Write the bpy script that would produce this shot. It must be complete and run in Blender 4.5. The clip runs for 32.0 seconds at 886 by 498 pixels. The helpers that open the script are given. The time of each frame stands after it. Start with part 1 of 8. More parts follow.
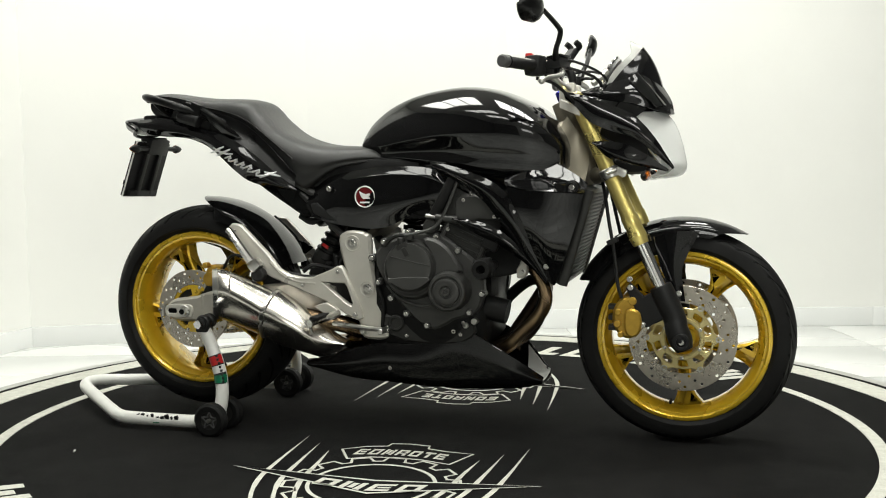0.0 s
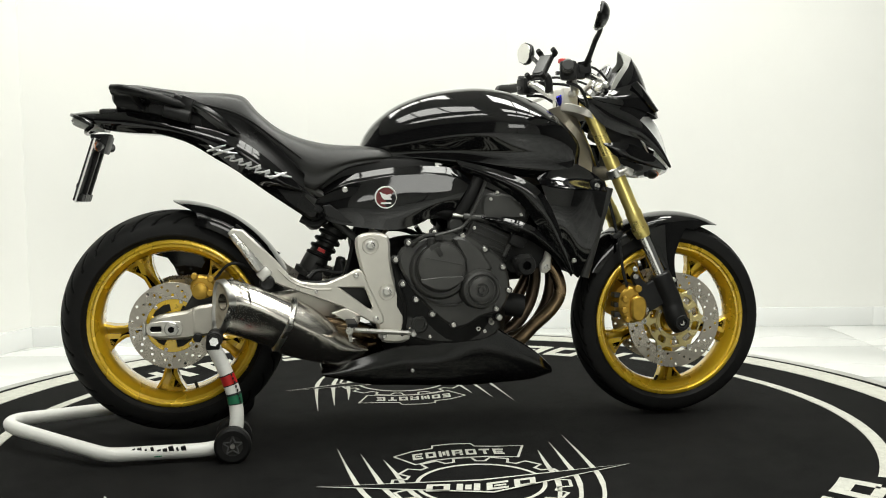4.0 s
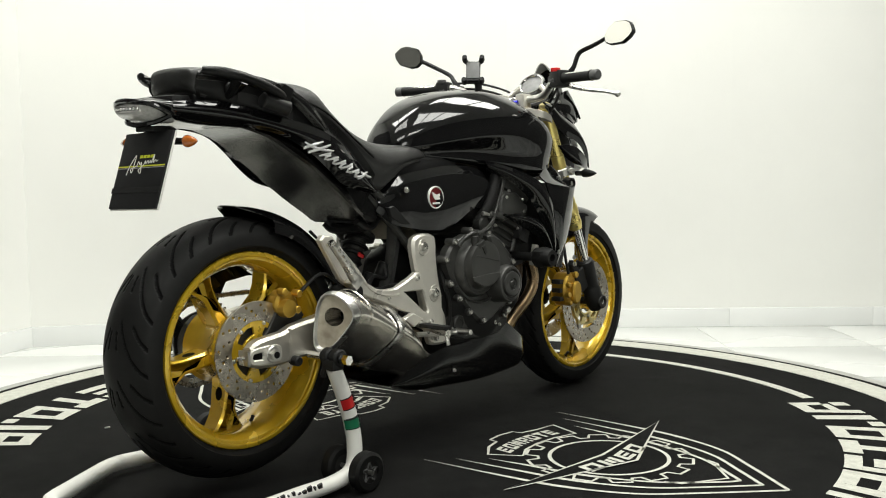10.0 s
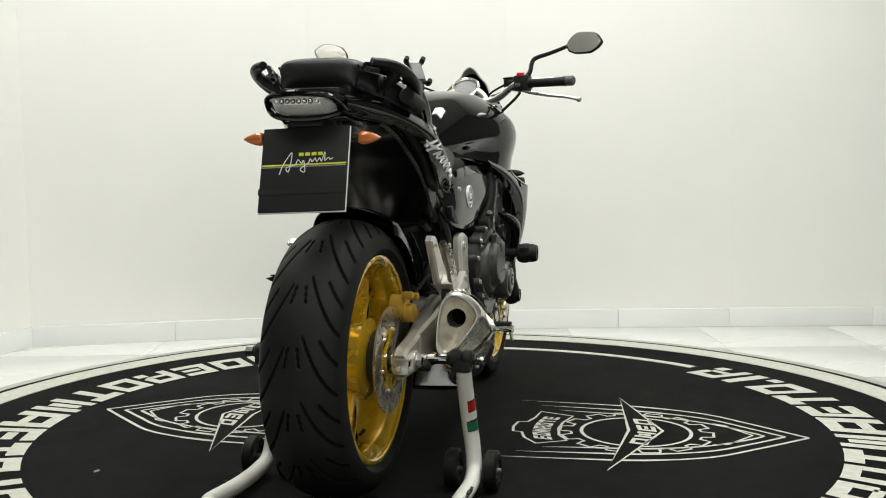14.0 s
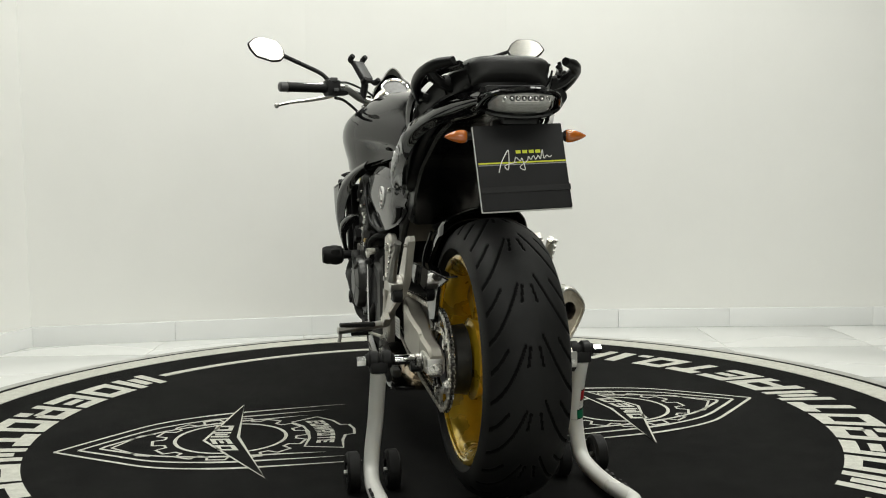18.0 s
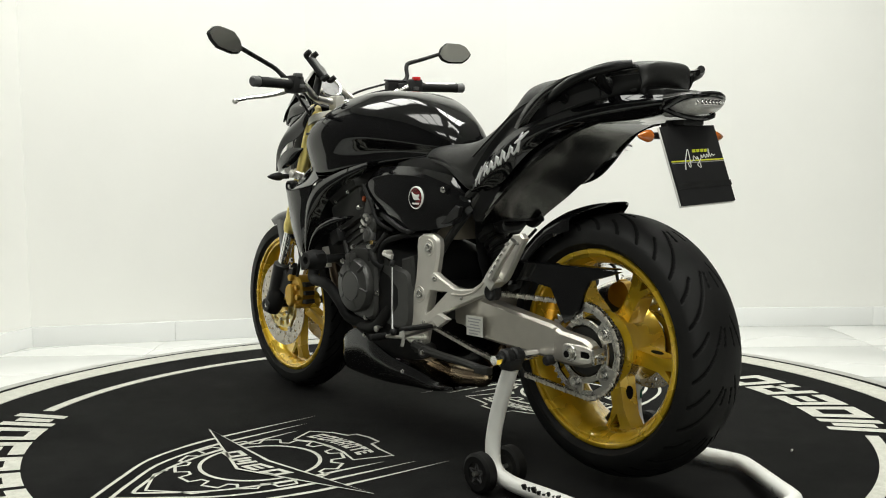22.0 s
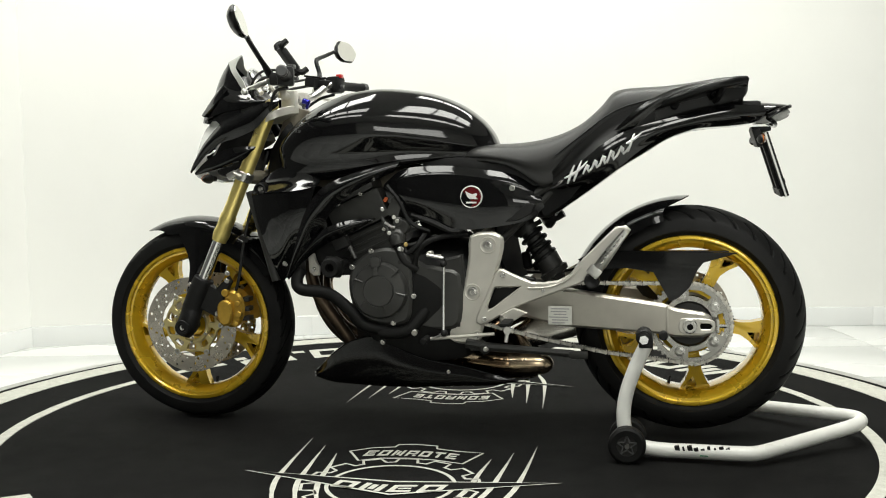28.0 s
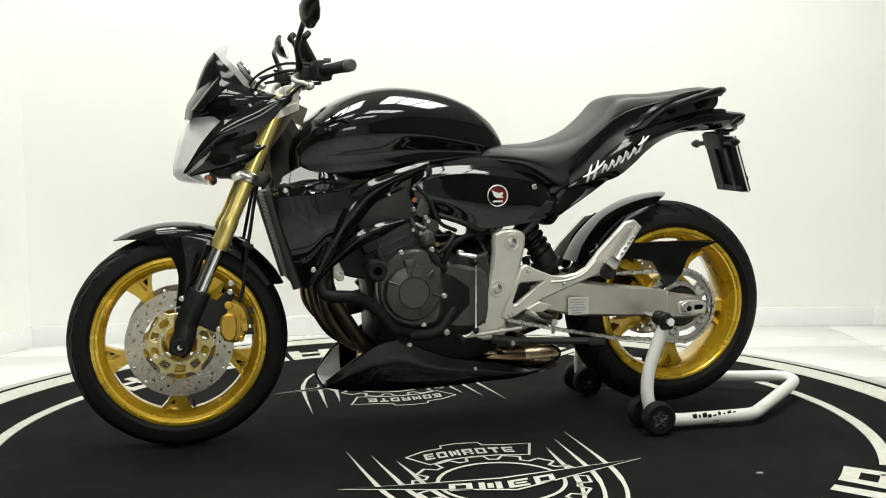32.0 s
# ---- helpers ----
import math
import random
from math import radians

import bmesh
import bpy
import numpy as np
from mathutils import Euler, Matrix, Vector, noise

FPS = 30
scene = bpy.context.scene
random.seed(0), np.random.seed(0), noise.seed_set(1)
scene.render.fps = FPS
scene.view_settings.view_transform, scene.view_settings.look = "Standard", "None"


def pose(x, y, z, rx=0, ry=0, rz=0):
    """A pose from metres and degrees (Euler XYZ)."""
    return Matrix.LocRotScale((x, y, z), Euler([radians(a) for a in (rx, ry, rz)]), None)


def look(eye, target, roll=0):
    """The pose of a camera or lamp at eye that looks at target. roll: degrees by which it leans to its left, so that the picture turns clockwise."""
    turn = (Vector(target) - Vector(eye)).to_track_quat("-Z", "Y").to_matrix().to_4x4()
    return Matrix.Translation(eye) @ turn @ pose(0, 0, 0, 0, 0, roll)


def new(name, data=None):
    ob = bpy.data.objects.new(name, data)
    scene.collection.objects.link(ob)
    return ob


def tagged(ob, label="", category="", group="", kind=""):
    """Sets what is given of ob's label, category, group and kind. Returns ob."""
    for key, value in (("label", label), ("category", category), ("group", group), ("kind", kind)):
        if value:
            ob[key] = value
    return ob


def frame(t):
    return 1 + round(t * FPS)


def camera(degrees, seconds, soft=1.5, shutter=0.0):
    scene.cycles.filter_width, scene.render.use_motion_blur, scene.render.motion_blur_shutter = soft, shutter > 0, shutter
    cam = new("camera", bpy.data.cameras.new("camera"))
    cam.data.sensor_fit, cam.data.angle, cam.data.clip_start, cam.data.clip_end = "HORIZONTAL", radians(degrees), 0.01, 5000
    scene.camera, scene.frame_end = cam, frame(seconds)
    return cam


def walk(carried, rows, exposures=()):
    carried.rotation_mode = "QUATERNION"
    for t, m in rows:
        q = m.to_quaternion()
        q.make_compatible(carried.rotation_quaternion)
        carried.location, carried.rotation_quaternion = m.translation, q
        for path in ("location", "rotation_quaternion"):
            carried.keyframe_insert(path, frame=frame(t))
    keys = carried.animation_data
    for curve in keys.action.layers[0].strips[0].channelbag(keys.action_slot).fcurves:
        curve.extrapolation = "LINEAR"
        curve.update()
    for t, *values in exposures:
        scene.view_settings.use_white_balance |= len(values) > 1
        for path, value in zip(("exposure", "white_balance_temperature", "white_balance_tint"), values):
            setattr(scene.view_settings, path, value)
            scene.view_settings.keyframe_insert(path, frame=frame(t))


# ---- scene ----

from mathutils.bvhtree import BVHTree
from mathutils.geometry import tessellate_polygon

# ---------------------------------------------------------------- camera
cam = camera(47.02, 32.0, soft=1.05)
EYE, AIM = (0.0, -2.935, 0.762), (0.0111, -1.9386, 0.6773)
walk(cam, [(0.0, look(EYE, AIM, -0.61)), (32.0, look(EYE, AIM, -0.61))],
     exposures=[(0.0, 0.0), (8.0, 0.0), (11.0, -0.10), (13.0, -0.20), (15.0, -0.34), (18.0, -0.44), (20.0, -0.44), (22.0, -0.14), (23.5, 0.0), (32.0, 0.0)])

# the turntable's turn, in degrees, second by second
TURN = [(0, -105.43), (2, -92.55), (4, -79.55), (6, -66.41), (8, -53.2), (10, -39.92), (12, -26.62), (14, -13.3), (16, 0.0), (18, 13.28),
        (20, 26.55), (22, 39.78), (24, 52.97), (26, 66.12), (28, 79.25), (30, 92.37), (32, 105.47)]

# ---------------------------------------------------------------- world and lamps
world = bpy.data.worlds.new("room_air")
world.use_nodes = True
world.node_tree.nodes["Background"].inputs[0].default_value = (0.9, 0.95, 1.0, 1)
world.node_tree.nodes["Background"].inputs[1].default_value = 0.05
scene.world = world


def area(name, m, sx, sy, watts, colour=(0.985, 0.99, 0.925)):
    lamp = bpy.data.lights.new(name, "AREA")
    lamp.shape, lamp.size, lamp.size_y, lamp.energy, lamp.color = "RECTANGLE", sx, sy, watts, colour
    ob = new(name, lamp)
    ob.matrix_world = m
    return ob


CEIL = 3.0
LAMPS = [(-0.95, 0.50, 1.35, 0.62), (0.95, 0.50, 1.35, 0.62), (-0.85, -0.75, 1.35, 0.62), (0.95, -0.75, 1.35, 0.62), (-0.9, -2.1, 1.35, 0.62), (1.0, -2.1, 1.35, 0.62)]
WATTS = [40, 52, 25, 36, 26, 30]
for (lx, ly, sx, sy), watts in zip(LAMPS, WATTS):
    area("ceiling_panel_lamp", pose(lx, ly, CEIL - 0.03), sx - 0.06, sy - 0.06, watts)
# a fill lamp added behind the camera to brighten the front
FILL_AT = look((0.9, -4.75, 1.75), (0.35, 1.0, 0.75))
area("added_fill_lamp", FILL_AT, 1.3, 0.9, 26)

# ---------------------------------------------------------------- materials


def shader(name, colour, rough=0.5, metal=0.0, coat=0.0, var=0.15, scale=30.0, bump=0.0, bump_scale=200.0, second=None, rough_var=0.1, transmission=0.0, emit=None, random_part=0.0, spec=0.5):
    """A surface with two scales of variation in colour and gloss and a fine relief."""
    m = bpy.data.materials.new(name)
    m.use_nodes = True
    t = m.node_tree
    b = t.nodes["Principled BSDF"]
    tc = t.nodes.new("ShaderNodeTexCoord")

    def noise_at(sc, detail=4.0):
        n = t.nodes.new("ShaderNodeTexNoise")
        n.inputs["Scale"].default_value, n.inputs["Detail"].default_value = sc, detail
        t.links.new(tc.outputs["Object"], n.inputs["Vector"])
        return n

    big, fine = noise_at(scale * 0.18), noise_at(scale)
    mix = t.nodes.new("ShaderNodeMix")
    mix.data_type = "FLOAT"
    mix.inputs[0].default_value = 0.5
    t.links.new(big.outputs["Fac"], mix.inputs[2])
    t.links.new(fine.outputs["Fac"], mix.inputs[3])
    ramp = t.nodes.new("ShaderNodeValToRGB")
    low = second if second else tuple(c * (1 - var) for c in colour)
    ramp.color_ramp.elements[0].position, ramp.color_ramp.elements[1].position = 0.36, 0.62
    ramp.color_ramp.elements[0].color, ramp.color_ramp.elements[1].color = (*low, 1), (*colour, 1)
    t.links.new(mix.outputs[0], ramp.inputs[0])
    out = ramp.outputs[0]
    if random_part:
        info, hsv, mr = t.nodes.new("ShaderNodeObjectInfo"), t.nodes.new("ShaderNodeHueSaturation"), t.nodes.new("ShaderNodeMapRange")
        mr.inputs["To Min"].default_value, mr.inputs["To Max"].default_value = 1 - random_part, 1 + random_part
        t.links.new(info.outputs["Random"], mr.inputs["Value"])
        t.links.new(mr.outputs[0], hsv.inputs["Value"])
        t.links.new(out, hsv.inputs["Color"])
        out = hsv.outputs[0]
    t.links.new(out, b.inputs["Base Color"])
    rr = t.nodes.new("ShaderNodeMapRange")
    rr.inputs["From Min"].default_value, rr.inputs["From Max"].default_value = 0.3, 0.7
    rr.inputs["To Min"].default_value, rr.inputs["To Max"].default_value = max(0.02, rough - rough_var), min(1.0, rough + rough_var)
    t.links.new(big.outputs["Fac"], rr.inputs["Value"])
    t.links.new(rr.outputs[0], b.inputs["Roughness"])
    b.inputs["Metallic"].default_value = metal
    b.inputs["Coat Weight"].default_value = coat
    b.inputs["Coat Roughness"].default_value = 0.03
    b.inputs["Specular IOR Level"].default_value = spec
    b.inputs["Transmission Weight"].default_value = transmission
    if bump:
        n, bp = noise_at(bump_scale, 3.0), t.nodes.new("ShaderNodeBump")
        bp.inputs["Strength"].default_value, bp.inputs["Distance"].default_value = bump, 0.001
        t.links.new(n.outputs["Fac"], bp.inputs["Height"])
        t.links.new(bp.outputs[0], b.inputs["Normal"])
    if emit:
        b.inputs["Emission Color"].default_value, b.inputs["Emission Strength"].default_value = (*emit[0], 1), emit[1]
    return m


WALL = shader("white_wall_paint", (0.82, 0.82, 0.79), 0.6, var=0.02, scale=6, bump=0.15, bump_scale=90, rough_var=0.05)
SKIRT = shader("white_skirting_tile", (0.80, 0.81, 0.80), 0.2, var=0.02, scale=5, rough_var=0.05, random_part=0.02)
TILE = shader("white_floor_tile", (0.72, 0.73, 0.71), 0.26, var=0.02, scale=4, rough_var=0.06, random_part=0.012)
# dimness of the unseen walls is put into this grey; light bars share it
DARK_WALL = shader("dim_wall_and_bar_grey", (0.09, 0.09, 0.087), 0.7, var=0.05, scale=6)
GROUT = shader("floor_grout", (0.62, 0.61, 0.58), 0.8, var=0.1, scale=60)
CEILING = shader("ceiling_paint", (0.62, 0.62, 0.60), 0.7, var=0.03, scale=6)
LAMP_FRAME = shader("lamp_frame_white", (0.8, 0.8, 0.8), 0.4, var=0.03)
CARPET = shader("black_carpet", (0.0032, 0.0032, 0.0031), 0.97, second=(0.0078, 0.0078, 0.0074), scale=14, bump=0.6, bump_scale=900, spec=0.12, rough_var=0.02)
PRINT = shader("white_carpet_print", (0.58, 0.58, 0.52), 0.9, second=(0.45, 0.45, 0.40), scale=240, bump=0.5, bump_scale=900, spec=0.15, rough_var=0.03)
RIM_EDGE = shader("turntable_edge", (0.45, 0.45, 0.42), 0.5, var=0.25, scale=25)
RIM_GAP = shader("turntable_gap", (0.015, 0.015, 0.015), 0.7, var=0.2)
GLOSS = shader("black_gloss_paint", (0.004, 0.004, 0.0043), 0.05, var=0.2, scale=14, rough_var=0.025, bump=0.012, bump_scale=60, spec=0.45)
SATIN = shader("black_satin_plastic", (0.004, 0.004, 0.004), 0.34, spec=0.22, var=0.2, scale=40, bump=0.15, bump_scale=700)
PLASTIC = shader("black_plastic", (0.010, 0.010, 0.010), 0.48, spec=0.3, var=0.25, scale=50, bump=0.2, bump_scale=800)
VINYL = shader("black_seat_vinyl", (0.018, 0.018, 0.0172), 0.42, spec=0.4, var=0.15, scale=30, bump=0.35, bump_scale=900, rough_var=0.06)
RUBBER = shader("tyre_rubber", (0.004, 0.004, 0.0039), 0.6, second=(0.007, 0.007, 0.0067), spec=0.24, scale=30, bump=0.3, bump_scale=350)
# matt black that paints the shade into grooves, recesses, slots and bores
RECESS_SHADE = shader("recess_shade_black", (0.004, 0.004, 0.004), 0.95, var=0.1, spec=0.1)
WHEEL = shader("gold_wheel_paint", (0.76, 0.50, 0.026), 0.27, metal=0.55, second=(0.68, 0.44, 0.022), coat=1.0, scale=60, rough_var=0.06)
FORKGOLD = shader("gold_anodised_fork", (0.86, 0.71, 0.24), 0.30, metal=0.8, var=0.08, scale=40, rough_var=0.05)
CALIPER = shader("gold_caliper_paint", (0.55, 0.34, 0.05), 0.36, metal=0.65, var=0.2, scale=60)
CARRIER = shader("pale_gold_carrier", (0.66, 0.56, 0.27), 0.34, metal=0.85, var=0.12, scale=50)
ARM_ALU = shader("satin_swingarm_aluminium", (0.52, 0.495, 0.44), 0.38, metal=0.85, var=0.12, scale=25, bump=0.1, bump_scale=500)
SILVER = shader("silver_painted_aluminium", (0.60, 0.58, 0.525), 0.36, metal=0.5, var=0.1, scale=25, bump=0.1, bump_scale=500)
BRONZE = shader("champagne_frame_paint", (0.30, 0.27, 0.21), 0.4, metal=0.55, var=0.12, scale=20)
ALU = shader("bare_aluminium", (0.66, 0.65, 0.62), 0.3, metal=1.0, var=0.12, scale=60)
STEEL = shader("brushed_silencer_steel", (0.78, 0.75, 0.70), 0.22, metal=1.0, second=(0.72, 0.69, 0.63), scale=10, rough_var=0.02)
DISC = shader("brake_disc_steel", (0.48, 0.445, 0.385), 0.29, metal=0.96, var=0.15, scale=90)
CHROME = shader("chrome", (0.82, 0.82, 0.82), 0.09, metal=1.0, var=0.05, scale=20, rough_var=0.04)
BOLT = shader("zinc_bolt", (0.62, 0.61, 0.58), 0.3, metal=1.0, var=0.2, scale=80)
ENGINE = shader("dark_grey_engine_paint", (0.052, 0.052, 0.049), 0.36, metal=0.25, var=0.2, scale=30, bump=0.15, bump_scale=400)
CRANKCASE = shader("black_crankcase_casting", (0.006, 0.006, 0.006), 0.45, spec=0.22, var=0.3, scale=40, bump=0.3, bump_scale=300)
ENGINE_DARK = shader("black_engine_casting", (0.024, 0.024, 0.022), 0.46, spec=0.4, metal=0.1, var=0.3, scale=40, bump=0.3, bump_scale=300)
HEADER = shader("heat_stained_header_steel", (0.40, 0.29, 0.17), 0.24, metal=1.0, second=(0.12, 0.075, 0.05), scale=12, rough_var=0.12)
CHAIN = shader("chain_steel", (0.78, 0.76, 0.70), 0.32, metal=1.0, second=(0.34, 0.32, 0.29), scale=120)
CHAIN_DARK = shader("oiled_chain_roller", (0.05, 0.048, 0.045), 0.4, metal=0.8, var=0.3, scale=120)
SPROCKET = shader("sprocket_steel", (0.46, 0.45, 0.42), 0.27, metal=1.0, var=0.25, scale=60)
WHITE = shader("white_stand_paint", (0.78, 0.78, 0.74), 0.32, var=0.06, scale=25, rough_var=0.08)
INK = shader("black_print", (0.01, 0.01, 0.01), 0.5, var=0.1)
RED = shader("red_print", (0.5, 0.012, 0.012), 0.4, var=0.1)
GREEN = shader("green_print", (0.0, 0.14, 0.06), 0.4, var=0.1)
OFFWHITE = shader("white_print", (0.75, 0.75, 0.72), 0.4, var=0.05)
DECAL = shader("silver_decal", (0.72, 0.72, 0.72), 0.3, metal=0.4, var=0.1, scale=40)
BADGE_RED = shader("dark_red_badge", (0.13, 0.008, 0.010), 0.15, coat=1.0, var=0.15)
AMBER = shader("amber_lens", (0.62, 0.16, 0.015), 0.14, coat=1.0, var=0.15, scale=60, transmission=0.25)
LENS = shader("clear_headlamp_lens", (0.96, 0.97, 0.95), 0.08, var=0.01, transmission=0.35, rough_var=0.03)
REFLECTOR = shader("headlamp_reflector", (0.93, 0.93, 0.92), 0.25, metal=0.35, var=0.03)
TAIL_LENS = shader("clear_tail_lens", (0.62, 0.62, 0.59), 0.1, second=(0.45, 0.45, 0.43), scale=160, transmission=0.3, rough_var=0.03)
MIRROR = shader("mirror_glass", (0.66, 0.65, 0.61), 0.14, metal=1.0, var=0.01, rough_var=0.01)
SMOKE = shader("smoked_screen", (0.006, 0.006, 0.0065), 0.10, spec=0.35, var=0.1, rough_var=0.02)
CLEAR_EDGE = shader("clear_screen_edge", (0.38, 0.38, 0.355), 0.3, var=0.05, transmission=0.15)
CARD = shader("black_card", (0.010, 0.010, 0.0105), 0.6, spec=0.3, var=0.15, scale=40)
LIME = shader("lime_print", (0.62, 0.66, 0.03), 0.5, var=0.05)
GREYLINE = shader("grey_print", (0.3, 0.3, 0.3), 0.5, var=0.05)
BLUE = shader("blue_anodised", (0.03, 0.03, 0.35), 0.25, metal=0.8, var=0.1)
SPRING = shader("black_spring", (0.006, 0.006, 0.006), 0.5, spec=0.25, var=0.1)
DIAL = shader("dial_face_grey", (0.22, 0.22, 0.22), 0.35, second=(0.14, 0.14, 0.14), scale=90)
SCREEN = shader("pale_display_glass", (0.12, 0.12, 0.12), 0.2, var=0.1)
GREY_PLASTIC = shader("grey_plastic", (0.07, 0.07, 0.07), 0.45, var=0.1)
SWITCH_RED = shader("red_switch", (0.55, 0.02, 0.02), 0.35, var=0.05)
INNER_GREY = shader("bare_fairing_inside", (0.78, 0.78, 0.75), 0.6, var=0.1, scale=20)
LABEL_PAPER = shader("worn_sticker", (0.60, 0.60, 0.55), 0.5, var=0.2, scale=50)
TRAY = shader("gloss_undertray_plastic", (0.004, 0.004, 0.004), 0.17, spec=0.5, var=0.1, scale=20, bump=0.005, bump_scale=50, rough_var=0.015)
BELLY = shader("semi_gloss_belly_paint", (0.004, 0.004, 0.004), 0.15, spec=0.4, var=0.1, scale=20, rough_var=0.015)
COLLECTOR = shader("straw_tinted_collector_steel", (0.66, 0.54, 0.38), 0.26, metal=1.0, second=(0.36, 0.25, 0.16), scale=14, rough_var=0.08)
CREAM = shader("sooty_cream_outlet", (0.62, 0.57, 0.46), 0.45, metal=0.4, second=(0.34, 0.29, 0.22), scale=40)
# darkened copy of the header steel: paints in the shade on sheltered pipes
HEADER_SHADED = shader("shaded_header_steel", (0.13, 0.095, 0.065), 0.36, metal=0.9, second=(0.05, 0.035, 0.025), scale=14)
BRASS = shader("brass_fitting", (0.55, 0.40, 0.15), 0.35, metal=1.0, var=0.2, scale=80)
ORANGE = shader("orange_connector", (0.45, 0.09, 0.02), 0.5, var=0.1)

# ---------------------------------------------------------------- mesh helpers


def crom(pts, per=6, closed=False):
    """A smooth curve through the points."""
    p = [np.array(q, float) for q in pts]
    n = len(p)
    if n < 3:
        return p
    out = []
    for i in range(n if closed else n - 1):
        a = p[(i - 1) % n] if closed or i else 2 * p[0] - p[1]
        b, c = p[i], p[(i + 1) % n]
        d = p[(i + 2) % n] if closed or i < n - 2 else 2 * p[-1] - p[-2]
        for k in range(per):
            u = k / per
            out.append(0.5 * (2 * b + (c - a) * u + (2 * a - 5 * b + 4 * c - d) * u * u + (3 * b - a - 3 * c + d) * u ** 3))
    if not closed:
        out.append(p[-1])
    return out


def even(pts, n):
    """n points at even steps along a curve."""
    p = np.array(pts, float)
    s = np.concatenate([[0], np.cumsum(np.linalg.norm(np.diff(p, axis=0), axis=1))])
    w = np.linspace(0, s[-1], n)
    return [np.array([np.interp(v, s, p[:, k]) for k in range(p.shape[1])]) for v in w]


def part(name, bm, material, parent=None, label="", angle=38, flat=False):
    """One mesh object under a thing or under a part."""
    bmesh.ops.recalc_face_normals(bm, faces=bm.faces)
    me = bpy.data.meshes.new(name)
    bm.to_mesh(me)
    bm.free()
    me.materials.append(material)
    if not flat:
        me.polygons.foreach_set("use_smooth", [True] * len(me.polygons))
        me.set_sharp_from_angle(angle=radians(angle))
    ob = new(name, me)
    if parent:
        ob.parent = parent
    if label:
        ob["label"] = label
    return ob


def piece(name, mesh, parent, m):
    ob = new(name, mesh)
    ob.parent = parent
    ob.matrix_local = m
    return ob


def tube(bm, pts, r, n=10, per=5, smooth=True, caps=True):
    """A round bar along a path; r may be a list, one for each point."""
    rr = list(r) if isinstance(r, (list, tuple)) else [r] * len(pts)
    p4 = [(*q, s) for q, s in zip(pts, rr)]
    path = crom(p4, per) if smooth and len(pts) > 2 else [np.array(q, float) for q in p4]
    P = [Vector(q[:3]) for q in path]
    up = None
    rings = []
    for i, c in enumerate(P):
        d = (P[min(i + 1, len(P) - 1)] - P[max(i - 1, 0)]).normalized()
        if up is None:
            up = d.orthogonal().normalized()
        up = (up - d * up.dot(d)).normalized()
        side = d.cross(up)
        rings.append([bm.verts.new(c + (up * math.cos(a) + side * math.sin(a)) * path[i][3]) for a in [2 * math.pi * k / n for k in range(n)]])
    for a, b in zip(rings, rings[1:]):
        for k in range(n):
            bm.faces.new((a[k], a[(k + 1) % n], b[(k + 1) % n], b[k]))
    if caps:
        bm.faces.new(rings[0][::-1])
        bm.faces.new(rings[-1])
    return bm


def lathe(bm, prof, cy=0.0, cz=0.0, n=48, close=True):
    """Turns a profile of (x, radius) about an axis along x through (cy, cz)."""
    rings = []
    for x, r in prof:
        if r < 1e-6:
            rings.append([bm.verts.new((x, cy, cz))])
        else:
            rings.append([bm.verts.new((x, cy + r * math.cos(2 * math.pi * k / n), cz + r * math.sin(2 * math.pi * k / n))) for k in range(n)])
    pairs = list(zip(rings, rings[1:])) + ([(rings[-1], rings[0])] if close else [])
    for a, b in pairs:
        for k in range(n):
            q = [a[k % len(a)], a[(k + 1) % n % len(a)], b[(k + 1) % n % len(b)], b[k % len(b)]]
            q = list(dict.fromkeys(q))
            if len(q) > 2:
                bm.faces.new(q)
    return bm


def cyl(bm, a, b, r, n=14, chamfer=0.0):
    a, b = Vector(a), Vector(b)
    if chamfer:
        d = (b - a).normalized() * chamfer
        return tube(bm, [a, a + d, b - d, b], [r - chamfer, r, r, r - chamfer], n, smooth=False)
    return tube(bm, [a, b], r, n, smooth=False)


def inset_line(pts, d):
    """A closed outline moved inwards by d."""
    p = np.array(pts, float)
    area2 = sum(p[i - 1][0] * p[i][1] - p[i][0] * p[i - 1][1] for i in range(len(p)))
    s = 1 if area2 > 0 else -1
    out = []
    for i in range(len(p)):
        e1, e2 = p[i] - p[i - 1], p[(i + 1) % len(p)] - p[i]
        e1, e2 = e1 / (np.linalg.norm(e1) + 1e-9), e2 / (np.linalg.norm(e2) + 1e-9)
        nrm = np.array([-e1[1] - e2[1], e1[0] + e2[0]]) * s
        ln = np.linalg.norm(nrm)
        nrm = nrm / (ln + 1e-9) * min(1.6, 2.0 / max(ln, 0.6))
        out.append(p[i] + nrm * d)
    return out


